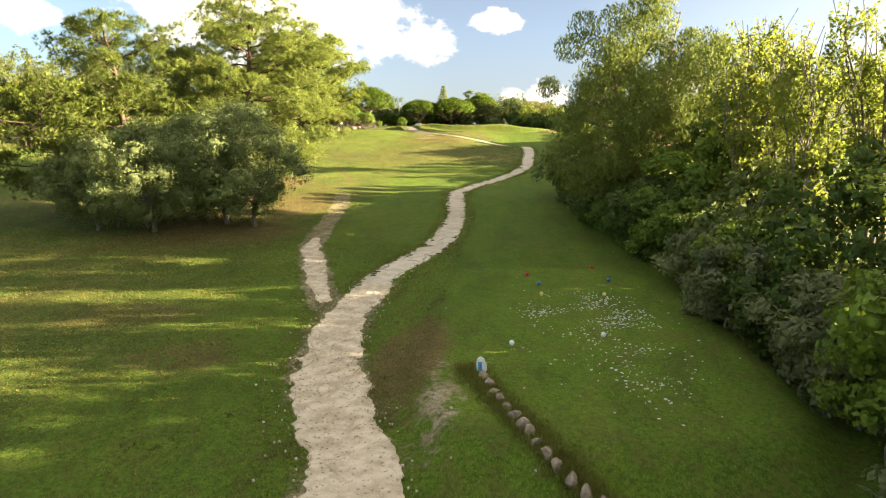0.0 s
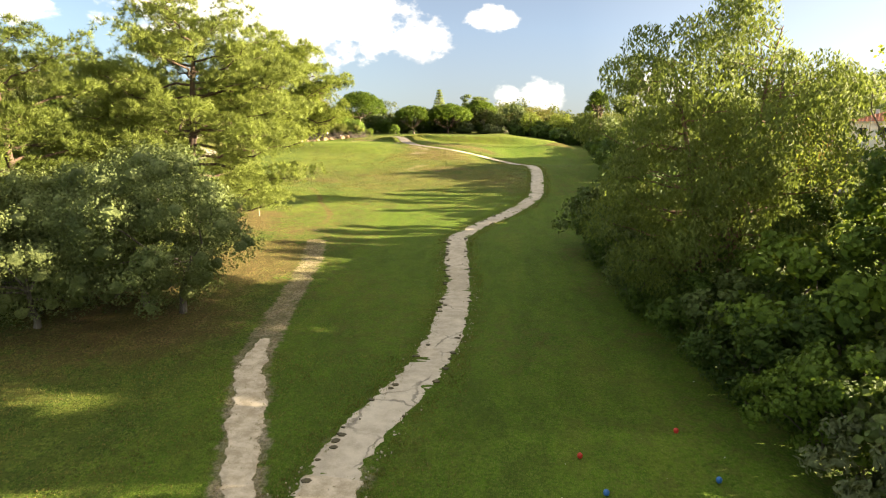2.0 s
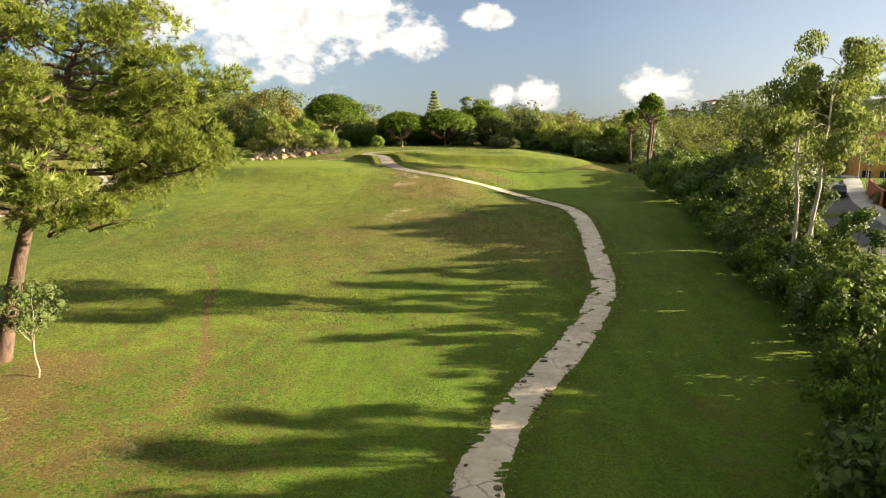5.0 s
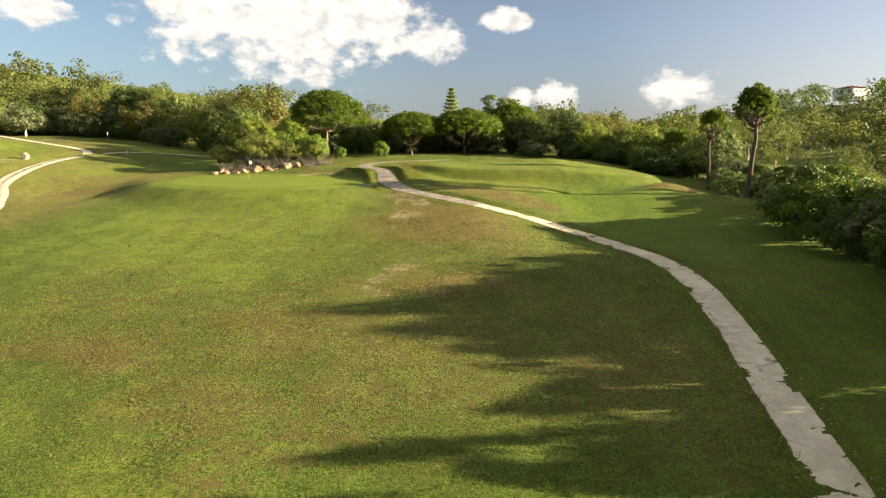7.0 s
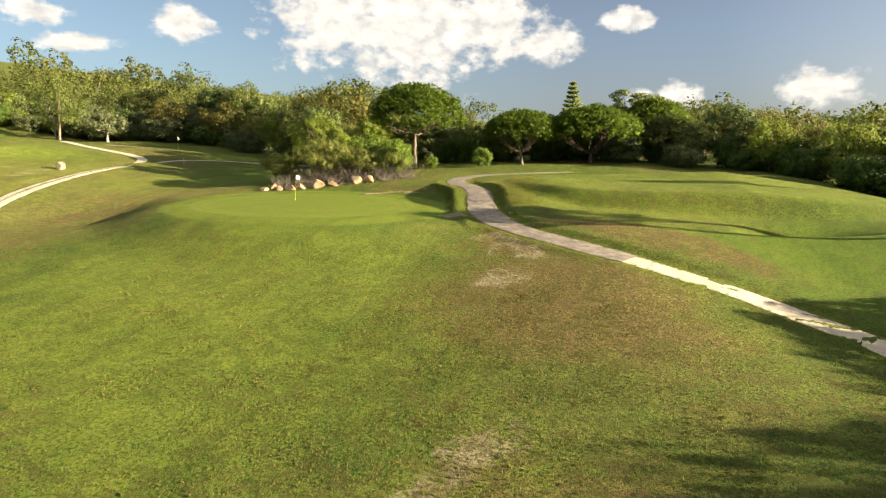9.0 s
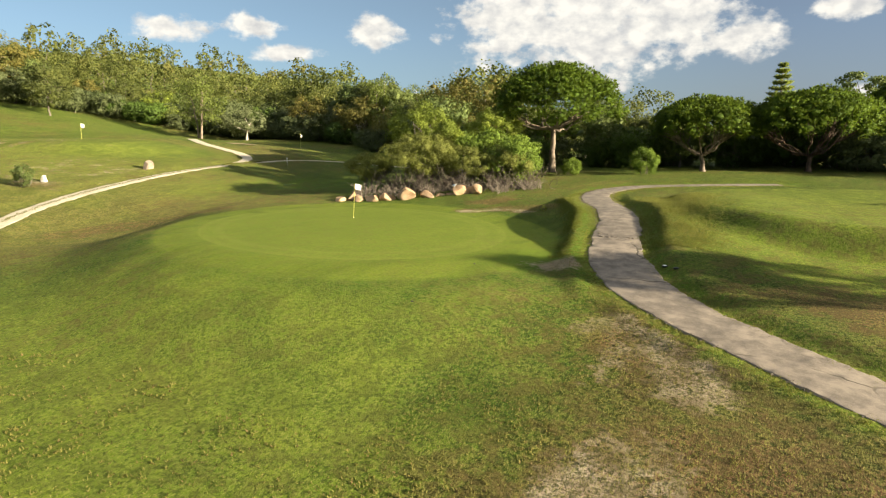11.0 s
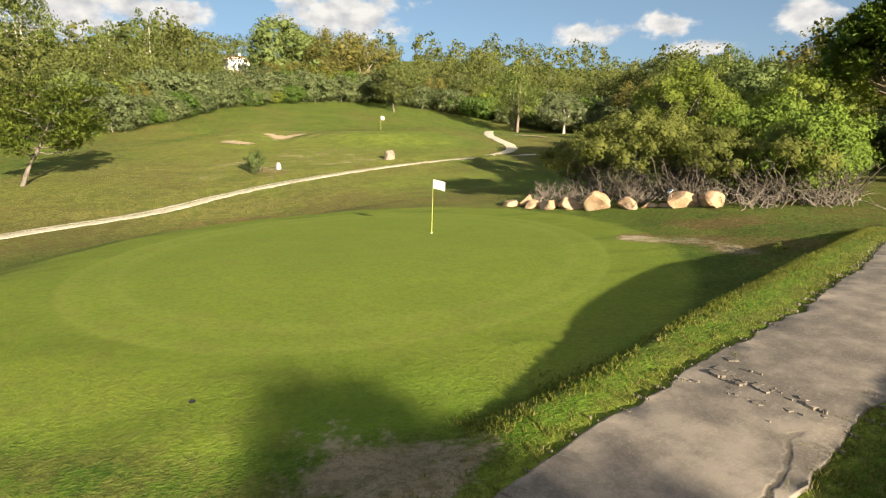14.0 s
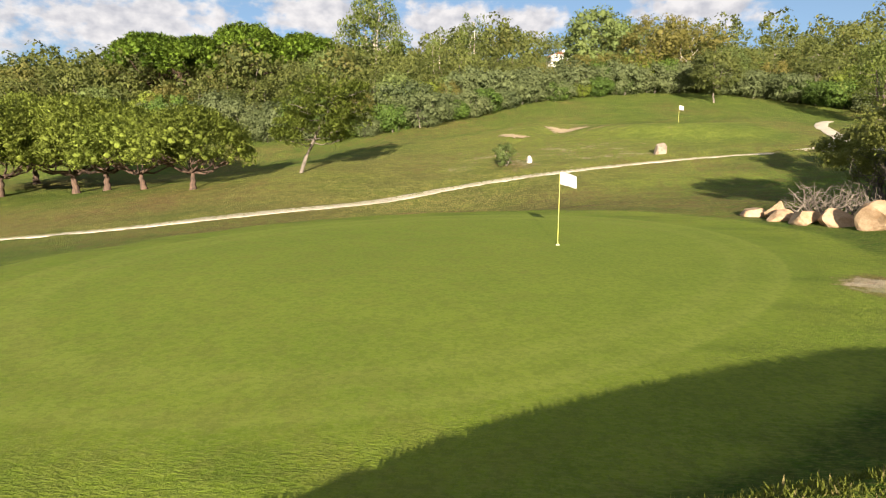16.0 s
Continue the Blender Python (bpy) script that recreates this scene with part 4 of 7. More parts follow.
def limb(start, end, r, rng, sag=0.12, bend=0.10, count=7):
    """A bent, tapering branch from start to end."""
    start, end = np.asarray(start, float), np.asarray(end, float)
    u = np.linspace(0, 1, count)[:, None]
    length = np.linalg.norm(end - start)
    p = start + (end - start) * u + np.array([0, 0, 1.0]) * (np.sin(u * np.pi) * -sag * length)
    p[1:-1] += rng.normal(0, bend * length * 0.35, (count - 2, 3))
    return tube(p, r * (1 - 0.8 * u[:, 0]), 6 if r > 0.08 else 4), p


def pine(height_m, spread, rng, lean=(0, 0), first=0.35, limbs=16, tufts=34, puff=1.0, needle=0.42, width=0.055, needles=6, thick=0.30, top_heavy=0.6):
    """A Mediterranean pine: bent trunk, spreading limbs, cloudy heads of needles with gaps between them."""
    h = height_m
    u = np.linspace(0, 1, 10)
    trunk = np.c_[lean[0] * u**1.2 + rng.normal(0, 0.12, 10) * u, lean[1] * u**1.2 + rng.normal(0, 0.12, 10) * u, h * 0.93 * u]
    wood = [tube(trunk, thick * (1.15 - u) ** 0.8 + 0.03, 9)]
    centres, sizes = [], []
    for k in range(limbs):
        f = first + (0.97 - first) * (k + rng.uniform(0, 0.8)) / limbs
        at = np.array([np.interp(f, u, trunk[:, c]) for c in range(3)])
        turn = k * 2.4 + rng.uniform(-0.5, 0.5)
        g = (f - first) / (1 - first)
        reach = spread * (math.sin(math.pi * min(1, 0.30 + top_heavy * g)) * 0.9 + 0.1) * rng.uniform(0.65, 1.15)
        end = at + np.array([math.cos(turn) * reach, math.sin(turn) * reach, h * (0.04 + 0.09 * g) * rng.uniform(0.2, 1.4)])
        w, line = limb(at, end, thick * 0.42 * (1.1 - 0.6 * g), rng, 0.06)
        wood.append(w)
        twigs = 3 + int(reach * 0.8)
        for q in range(twigs):
            s = 0.38 + 0.62 * (q + rng.uniform(0.2, 1)) / twigs
            c = np.array([np.interp(s, np.linspace(0, 1, len(line)), line[:, a]) for a in range(3)])
            way = turn + (1 if q % 2 else -1) * rng.uniform(0.4, 1.3)
            tip = c + np.array([math.cos(way), math.sin(way), 0.25]) * rng.uniform(0.5, 1.7) * puff * (0.6 + 0.4 * s)
            wood.append(limb(c, tip, 0.035, rng, 0.0, 0.1, 4)[0])
            for head in range(2):
                away = 0 if head == 0 else rng.normal(0, 0.62, 3) * (1, 1, 0.45) * puff
                centres.append(tip + away + (0, 0, 0.15 * puff))
                sizes.append(np.array([1, 1, 0.72]) * 0.72 * puff * rng.uniform(0.65, 1.3))
    for q in range(4):
        centres.append(trunk[-1] + rng.normal(0, 0.5, 3) * (1, 1, 0.6))
        sizes.append(np.array([0.7, 0.7, 0.6]) * puff)
    p, out = puff_points(np.array(centres), np.array(sizes), tufts, rng, 0.6, 0.75, 0.25)
    return joined(wood), needle_tufts(p, out, needle, width, rng, needles)


def stone_pine(height_m, radius, rng, stem=0.5, dome=0.42, heads=90, tufts=30, needle=0.36, width=0.07, needles=5, thick=0.38, trunks=1, head=0.13, heart=0.5):
    """A stone pine: bare trunk that forks into rising limbs under a dense rounded umbrella."""
    h = height_m
    wood = []
    centres, sizes = [], []
    low = h * (1 - dome)
    fork = np.array([rng.normal(0, 0.25), rng.normal(0, 0.25), h * stem])
    for k in range(trunks):
        u = np.linspace(0, 1, 7)
        off = np.array([math.cos(k * 3.0), math.sin(k * 3.0)]) * 0.35 * (trunks - 1)
        top = fork[:2] + off * 2.5
        line = np.c_[off[0] + (top[0] - off[0]) * u + rng.normal(0, 0.08, 7) * u, off[1] + (top[1] - off[1]) * u + rng.normal(0, 0.08, 7) * u, fork[2] * u]
        wood.append(tube(line, thick * (1.0 - 0.35 * u) + 0.10 * (1 - u) ** 6, 10))
    for k in range(heads):
        f = (k + 0.5) / heads
        turn = k * 2.39996
        r = math.sqrt(f) * 0.97
        x, y = math.cos(turn) * r * radius, math.sin(turn) * r * radius
        z = low + (h - low) * (math.sqrt(max(0.0, 1 - r * r)) * 0.86 + 0.06) * rng.uniform(0.90, 1.06)
        z -= 0.10 * h * dome * (r > 0.9)
        wob = 1 + 0.10 * math.sin(3 * turn + 1.0) + 0.07 * math.sin(5 * turn)
        c = np.array([x * wob, y * wob, z])
        centres.append(c)
        sizes.append(np.array([1, 1, 0.72]) * head * radius * rng.uniform(0.8, 1.35) + 0.12)
    centres = np.array(centres)
    for k in range(11):
        turn = k * 2.39996 + 0.5
        r = radius * (0.42 + 0.42 * ((k * 7) % 11) / 11)
        end = np.array([math.cos(turn) * r, math.sin(turn) * r, low + (h - low) * 0.30 * (1.35 - r / radius)])
        w, line = limb(fork, end, thick * 0.45, rng, 0.10, 0.07)
        wood.append(w)
        for c in centres[np.argsort(((centres - line[4]) ** 2).sum(1))[:4]]:
            wood.append(limb(line[4], c, 0.05, rng, 0.0, 0.08, 4)[0])
    p, out = puff_points(centres, np.array(sizes), tufts, rng, 0.45, 0.45, 0.6)
    under = centres * (0.93, 0.93, 1) - (0, 0, 0.45 * head * radius)
    q, out2 = puff_points(under, np.array(sizes) * 0.8, tufts // 3, rng, 0.2, 0.0)
    return joined(wood), joined([needle_tufts(np.vstack([p, q]), np.vstack([out, out2]), needle, width, rng, needles), hearts(centres, np.array(sizes), rng, heart)])


def broadleaf(height_m, radius, rng, bottom=0.15, puffs=46, leaves=70, leaf=0.20, wide=0.13, thick=0.22, stems=1, droop=0.0, lump=0.26, flat=1.0, gaps=0.0, shell=0.5, heart=0.38):
    """A rounded tree or tall shrub: forking stems and lumps of leaves through an uneven crown."""
    h = height_m
    wood, centres, sizes = [], [], []
    low, mid = h * bottom, h * (0.5 + bottom * 0.5)
    for k in range(puffs):
        u = unit(rng.normal(0, 1, 3))
        r = rng.uniform(0.45, 1.0) ** 0.5
        wob = 1 + 0.18 * math.sin(2 * math.atan2(u[1], u[0]) + h) + 0.12 * math.sin(5 * u[2] + 3 * u[0] + radius)
        c = np.array([u[0] * radius * r * wob, u[1] * radius * r * wob, mid + u[2] * (h - low) * 0.46 * r])
        c[2] = max(c[2], low + 0.15 * lump * radius)
        if rng.uniform() < gaps:
            continue
        centres.append(c)
        sizes.append(np.array([1, 1, 0.85 * flat]) * radius * lump * rng.uniform(0.65, 1.25))
    centres = np.array(centres)
    for k in range(stems):
        turn = k * 2.1 + rng.uniform(0, 1)
        foot = np.array([math.cos(turn), math.sin(turn), 0]) * 0.22 * radius * (stems > 1)
        top = np.array([math.cos(turn), math.sin(turn), 0]) * 0.35 * radius * (stems > 1) + (rng.normal(0, 0.2), rng.normal(0, 0.2), h * max(0.36, bottom + 0.14))
        w, line = limb(foot, top, thick, rng, 0.0, 0.08)
        wood.append((w[0], w[1]))
        for c in centres[rng.permutation(len(centres))[: max(4, 10 // stems)]]:
            wood.append(limb(line[rng.integers(3, 6)], c, thick * 0.34, rng, -0.05, 0.10, 6)[0])
    p, out = puff_points(centres, np.array(sizes), leaves, rng, 0.55, 0.2, 0.7)
    leaves_only = triangles(leaf_cards(p, out, leaf, wide, rng, droop))
    return joined(wood), joined([leaves_only, hearts(centres, np.array(sizes), rng, heart)]) if heart else leaves_only


def gum_tree(height_m, radius, rng, stems=2, puffs=34, leaves=90, leaf=0.34, wide=0.10, thick=0.20, first=0.45, lump=0.30, spread=0.35):
    """A eucalyptus: pale bare stems, ascending limbs, and separate hanging heads of narrow leaves."""
    h = height_m
    wood, centres, sizes = [], [], []
    for k in range(stems):
        turn = k * 2.6 + rng.uniform(0, 1)
        u = np.linspace(0, 1, 9)
        foot = np.array([math.cos(turn), math.sin(turn)]) * 0.35 * (stems > 1)
        top = np.array([math.cos(turn), math.sin(turn)]) * radius * spread * (0.4 if stems == 1 else 1.0)
        line = np.c_[foot[0] + (top[0] - foot[0]) * u**1.4 + rng.normal(0, 0.10, 9) * u, foot[1] + (top[1] - foot[1]) * u**1.4 + rng.normal(0, 0.10, 9) * u, h * (0.95 - 0.08 * k) * u]
        wood.append(tube(line, thick * (1.08 - u), 9))
        for q in range(puffs // stems):
            f = first + (1 - first) * (q + rng.uniform()) / (puffs // stems)
            at = np.array([np.interp(f, u, line[:, c]) for c in range(3)])
            way = rng.uniform(0, 6.283)
            reach = radius * (0.35 + 0.65 * math.sin(math.pi * min(1.0, 0.25 + 0.7 * (f - first) / (1 - first)))) * rng.uniform(0.35, 1.0)
            end = at + (math.cos(way) * reach, math.sin(way) * reach, h * rng.uniform(0.0, 0.10))
            end[2] = min(end[2], h)
            wood.append(limb(at, end, thick * 0.28 * (1.15 - f * 0.7), rng, 0.05, 0.08)[0])
            centres.append(end - (0, 0, 0.1))
            sizes.append(np.array([1, 1, 0.95]) * radius * lump * rng.uniform(0.6, 1.25))
    p, out = puff_points(np.array(centres), np.array(sizes), leaves, rng, 0.45, 0.1)
    return joined(wood), triangles(leaf_cards(p, out, leaf, wide, rng, 1.3))


def sparse_poplar(height_m, radius, rng, stems=9, leaves=230, leaf=0.26, wide=0.20):
    """A thin autumn tree: many rising twigs with loose single leaves along them."""
    wood, points = [], []
    for k in range(stems):
        turn = rng.uniform(0, 6.283)
        foot = np.array([rng.normal(0, 0.12), rng.normal(0, 0.12), height_m * rng.uniform(0.02, 0.35)])
        top = np.array([math.cos(turn) * radius * rng.uniform(0.2, 1), math.sin(turn) * radius * rng.uniform(0.2, 1), height_m * rng.uniform(0.78, 1.0)])
        w, line = limb(foot, top, 0.09, rng, 0.0, 0.05, 8)
        wood.append(w)
        for q in range(7):
            a = line[rng.integers(2, 7)]
            b = a + np.array([rng.normal(0, 0.25) * radius, rng.normal(0, 0.25) * radius, rng.uniform(0.3, 1.0) * height_m * 0.14])
            wood.append(limb(a, b, 0.028, rng, 0.0, 0.08, 4)[0])
            s = rng.uniform(0.2, 1.05, (leaves // 7, 1))
            points.append(a + (b - a) * s + rng.normal(0, 0.16, (leaves // 7, 3)))
    wood.append(tube(np.array([[0, 0, 0], [0.05, 0, height_m * 0.2], [0, 0.08, height_m * 0.42]]), np.array([0.17, 0.14, 0.09]), 8))
    p = np.vstack(points)
    return joined(wood), leaf_cards(p, rng.normal(0, 1, p.shape), leaf, wide, rng, 0.4)


def araucaria(height_m, radius, rng):
    """A Norfolk pine: one straight stem with flat tiers of branches."""
    h = height_m
    wood = [tube(np.array([[0, 0, 0], [0, 0, h * 0.5], [0, 0, h]]), np.array([0.30, 0.2, 0.03]), 8)]
    pts, outs = [], []
    for tier in range(13):
        f = 0.22 + 0.74 * tier / 12
        reach = radius * (1.05 - f) * 1.25
        for k in range(7):
            turn = k * 0.8976 + tier * 0.5 + rng.uniform(-0.15, 0.15)
            tip = np.array([math.cos(turn) * reach, math.sin(turn) * reach, h * f + reach * 0.18])
            wood.append(limb((0, 0, h * f), tip, 0.06, rng, 0.05, 0.02, 5)[0])
            s = rng.uniform(0.25, 1.0, (60, 1))
            q = np.array([0, 0, h * f]) + (tip - (0, 0, h * f)) * s - np.array([0, 0, 1]) * np.sin(s * np.pi) * 0.05 * reach
            pts.append(q + rng.normal(0, 0.10, (60, 3)) * (1.2, 1.2, 0.6))
            outs.append(np.tile(tip - (0, 0, h * f), (60, 1)) + (0, 0, 0.5))
    return joined(wood), needle_tufts(np.vstack(pts), np.vstack(outs), 0.45, 0.10, rng, 3)


def cypress(height_m, radius, rng):
    """A narrow dark cypress."""
    wood = tube(np.array([[0, 0, 0], [0, 0, height_m * 0.5], [0, 0, height_m * 0.95]]), np.array([0.2, 0.12, 0.03]), 7)
    z = rng.uniform(0.06, 1, 3600) ** 1.15
    turn = rng.uniform(0, 6.283, 3600)
    r = radius * np.minimum(1, (1 - z) * 2.4 + 0.06) * rng.uniform(0.65, 1.05, 3600)
    p = np.c_[np.cos(turn) * r, np.sin(turn) * r, z * height_m]
    return wood, leaf_cards(p, np.c_[np.cos(turn), np.sin(turn), np.full(3600, 0.5)], 0.34, 0.13, rng, -0.9)


def deadwood(rng, spread=1.6, rise=1.1, twigs=46):
    """A heap of bare bleached twigs."""
    pieces = []
    for k in range(twigs):
        turn = rng.uniform(0, 6.283)
        foot = np.array([rng.normal(0, 0.45) * spread, rng.normal(0, 0.3) * spread, 0.0])
        tip = foot + np.array([math.cos(turn) * spread * rng.uniform(0.2, 0.8), math.sin(turn) * spread * rng.uniform(0.2, 0.8), rise * rng.uniform(0.25, 1.1)])
        w, line = limb(foot, tip, rng.uniform(0.015, 0.04), rng, -0.08, 0.16, 6)
        pieces.append(w)
        for q in range(3):
            a = line[rng.integers(2, 5)]
            pieces.append(limb(a, a + rng.normal(0, 0.28, 3) * (1, 1, 0.8) + (0, 0, 0.18), 0.011, rng, 0.0, 0.1, 4)[0])
    return joined(pieces)


SEEDS = iter(range(100, 100000))


def plant(name, arrays, wood_mat, leaf_mat, x, y, label, category, group="", turn=0.0, scale=1.0, lower=0.10):
    """A plant as a thing: an empty at its foot over a trunk and a crown."""
    ob = thing(name, pose(x, y, on_ground(x, y) - lower, 0, 0, turn) @ Matrix.Scale(scale, 4), label, category, group)
    (wv, wf), (lv, lf) = arrays
    part("trunk", raw_mesh("trunk", wv, wf, wood_mat, True), wood_mat, ob)
    part("crown", raw_mesh("crown", lv, lf, leaf_mat), leaf_mat, ob)
    return ob


def again(ob, x, y, scale=1.0, turn=0.0, label="", lower=0.10, tall=1.0):
    """The same plant once more, at another place and size."""
    o = copy_thing(ob, pose(x, y, on_ground(x, y) - lower, 0, 0, turn))
    o.scale = (scale, scale, scale * tall)
    if label:
        o["label"] = label
    return o


def rng_next():
    return np.random.default_rng(next(SEEDS))


# pines by the gravel track
plant("pine_tree", pine(18.0, 7.2, rng_next(), (0.6, 0.8), 0.18, 46, 27, 1.30, 0.36, 0.036, 18, 0.36), PINE_BARK, PINE_LEAF, 14.2, -89.5, "tall maritime pine with sunlit needles beside the track", "tree")
plant("pine_tree", pine(15.6, 4.3, rng_next(), (-1.4, -0.6), 0.30, 26, 24, 1.0, 0.36, 0.040, 14, 0.28, 0.5), PINE_BARK, PINE_LEAF, 8.6, -98.5, "scraggly old pine with bare lower twigs", "tree")
plant("pine_tree", pine(17.2, 7.6, rng_next(), (5.0, 1.4), 0.44, 46, 28, 1.08, 0.34, 0.040, 14, 0.34, 0.62), PINE_BARK, PINE_DARK, 9.9, -71.4, "leaning pine with a dark dense head", "tree")
plant("pine_tree", pine(9.5, 5.6, rng_next(), (-1.5, -1.2), 0.20, 20, 24, 1.0, 0.36, 0.080, 8, 0.22, 0.5), PINE_BARK, PINE_LEAF, 5.2, -101.5, "low spreading pine with pale needles", "tree")
plant("pine_tree", pine(14.0, 6.0, rng_next(), (0.5, 0.2), 0.28, 24, 24, 1.2, 0.37, 0.095, 7, 0.30), PINE_BARK, PINE_LEAF, 5.0, -84.0, "pine with sunlit needles over brown ground", "tree")
oak = plant("holm_oak", broadleaf(9.6, 5.4, rng_next(), 0.0, 150, 220, 0.165, 0.095, 0.22, 2, 0.5, 0.19), GREY_BARK, HOLM_LEAF, 18.4, -102.0, "dark holm oak with a drooping crown", "tree")
again(oak, 13.2, -104.2, 0.86, 140, "shaded dark holm oak with two stems")
again(oak, 9.6, -104.8, 0.70, 250, "low dark holm oak under the pines")
again(oak, 15.6, -99.5, 0.95, 60, "dark holm oak crowded by pines")
plant("sapling", broadleaf(5.0, 1.5, rng_next(), 0.45, 26, 60, 0.14, 0.08, 0.05, 1, 0.1, 0.36), PALE_BARK, OAK_LEAF, 12.8, -72.8, "young oak sapling with a pale thin stem", "tree")

# the hedge and tall trees along the houses
BUSHES = [
    plant("hedge_bush", broadleaf(4.6, 2.5, rng_next(), 0.0, 62, 70, 0.20, 0.14, 0.10, 3, 0.0, 0.205), GREY_BARK, BUSH_LEAF, 48.6, -126.0, "dense green hedge bush", "bush", "hedge bushes"),
    plant("hedge_bush", broadleaf(4.2, 2.4, rng_next(), 0.0, 62, 60, 0.27, 0.12, 0.10, 3, 0.2, 0.205), GREY_BARK, OLIVE_LEAF, 48.3, -129.8, "grey-green olive bush in the hedge", "bush", "hedge bushes"),
    plant("hedge_bush", broadleaf(5.0, 2.4, rng_next(), 0.0, 62, 84, 0.185, 0.135, 0.10, 3, 0.0, 0.205), GREY_BARK, FRESH_LEAF, 48.8, -121.0, "bright green broad-leaved hedge bush", "bush", "hedge bushes"),
    plant("hedge_bush", broadleaf(4.8, 2.6, rng_next(), 0.0, 62, 56, 0.235, 0.165, 0.10, 3, 0.0, 0.20), GREY_BARK, OAK_LEAF, 47.6, -99.0, "dark shaded hedge bush", "bush", "hedge bushes"),
]
hedge_rng = np.random.default_rng(7)
KINDS = ("dense green hedge bush", "grey-green olive bush in the hedge", "bright green broad-leaved hedge bush", "dark shaded hedge bush")


def hedge_row(line, gap, scale, mix, tall=1.0):
    p = spline(line, 0.5)
    far = np.concatenate([[0], np.cumsum(np.hypot(*np.diff(p, axis=0).T))])
    for d in np.arange(0.5, far[-1], gap):
        k = int(hedge_rng.choice(4, p=mix))
        x, y = (float(np.interp(d, far, p[:, c]) + hedge_rng.normal(0, 0.35)) for c in range(2))
        again(BUSHES[k], x, y, scale * float(hedge_rng.uniform(0.85, 1.2)), float(hedge_rng.uniform(0, 360)), KINDS[k], 0.15, tall)


EDGE = ((47.6, -136), (48.6, -131), (48.8, -124), (48.4, -117), (48.0, -110), (47.4, -103), (46.4, -95), (46.0, -88), (46.4, -82), (48.6, -77), (51.8, -70), (53.2, -62), (53.4, -53), (54.8, -43))
hedge_row(EDGE[:5], 2.7, 0.92, (0.25, 0.45, 0.30, 0.0))
# darker kinds along here: the hedge's shaded side put into the leaf colour
hedge_row(EDGE[4:7], 2.7, 0.95, (0.65, 0.05, 0.10, 0.20))
hedge_row(EDGE[6:9], 2.7, 1.15, (0.60, 0.0, 0.05, 0.35))
# brighter kinds on this stretch: sunlit hedge tops put into the leaf colour
hedge_row(EDGE[8:10], 2.7, 1.05, (0.35, 0.0, 0.60, 0.05))
hedge_row(EDGE[9:], 3.0, 0.90, (0.45, 0.05, 0.35, 0.15))
hedge_row([(x + 3.2, y) for x, y in EDGE[:5]], 3.4, 1.45, (0.35, 0.3, 0.3, 0.05), 1.0)
# second row, again of darker kinds that stand in for shade
hedge_row([(x + 3.2, y) for x, y in EDGE[4:8]], 3.4, 1.45, (0.75, 0.0, 0.05, 0.20), 1.0)
hedge_row([(x + 3.2, y) for x, y in EDGE[7:10]], 3.6, 1.5, (0.6, 0.0, 0.2, 0.2), 1.0)
hedge_row([(x + 2.4, y) for x, y in EDGE[9:]], 3.2, 1.0, (0.5, 0.05, 0.15, 0.3))
hedge_row(((55.5, -43), (57.0, -32), (58.0, -20), (58.3, -13)), 3.2, 1.2, (0.35, 0.15, 0.15, 0.35))
hedge_row(((58.4, -11), (59.0, -4), (60, 8), (62, 20)), 2.8, 0.62, (0.35, 0.15, 0.15, 0.35))

gum = plant("gum_tree", gum_tree(16.4, 5.6, rng_next(), 3, 84, 640, 0.25, 0.085, 0.30, 0.24, 0.25, 0.45), RED_BARK, DEEP_GUM, 48.2, -101.5, "tall gum tree with hanging leaves and reddish limbs", "tree", "gum trees")
again(gum, 51.6, -95.0, 0.74, 100, "leafy gum tree behind the hedge")
pale_gum = plant("gum_tree", gum_tree(16.6, 3.3, rng_next(), 2, 40, 420, 0.27, 0.105, 0.18, 0.54, 0.28, 0.30), PALE_BARK, GUM_LEAF, 53.6, -58.6, "slender gum tree with two white stems", "tree", "gum trees")
poplar = plant("poplar", sparse_poplar(14.8, 2.9, rng_next(), 12, 420, 0.19, 0.145), GREY_BARK, YELLOW_LEAF, 53.4, -111.0, "thin poplar with yellowing leaves", "tree", "poplars")
for x, y, s, t in ((55.5, -117.5, 0.98, 50), (54.6, -106.0, 1.0, 120), (57.2, -112.5, 0.92, 200), (57.8, -121.5, 0.9, 280), (53.4, -101.8, 0.86, 330), (58.6, -104.5, 0.95, 20), (54.0, -122.5, 0.8, 170), (56.5, -127.5, 0.8, 90), (51.0, -113.6, 0.92, 260), (51.4, -119.2, 0.86, 310)):
    again(poplar, x, y, s, t)
leafy = plant("evergreen_tree", broadleaf(11.5, 2.6, rng_next(), 0.05, 54, 110, 0.26, 0.18, 0.25, 1, 0.0, 0.28), GREY_BARK, BUSH_LEAF, 52.4, -109.0, "dark leafy evergreen above the hedge", "tree")

for x, y, s, t in ((58.0, -144.0, 1.0, 30), (57.4, -141.4, 1.1, 100), (58.2, -138.8, 1.0, 200), (57.5, -136.2, 1.05, 300), (58.1, -133.6, 1.0, 10), (57.6, -131.0, 1.05, 140), (58.3, -128.4, 1.0, 250)):
    again(leafy, x, y, s, t, "leafy evergreen beyond the tee hedge")
for x, y, s, t in ((51.6, -104.5, 0.74, 220), (50.8, -97.0, 0.70, 310), (50.2, -90.0, 0.62, 60), (51.4, -84.5, 0.60, 170), (53.6, -128.0, 0.62, 280)):
    again(leafy, x, y, s, t, "leafy evergreen rising from the hedge")
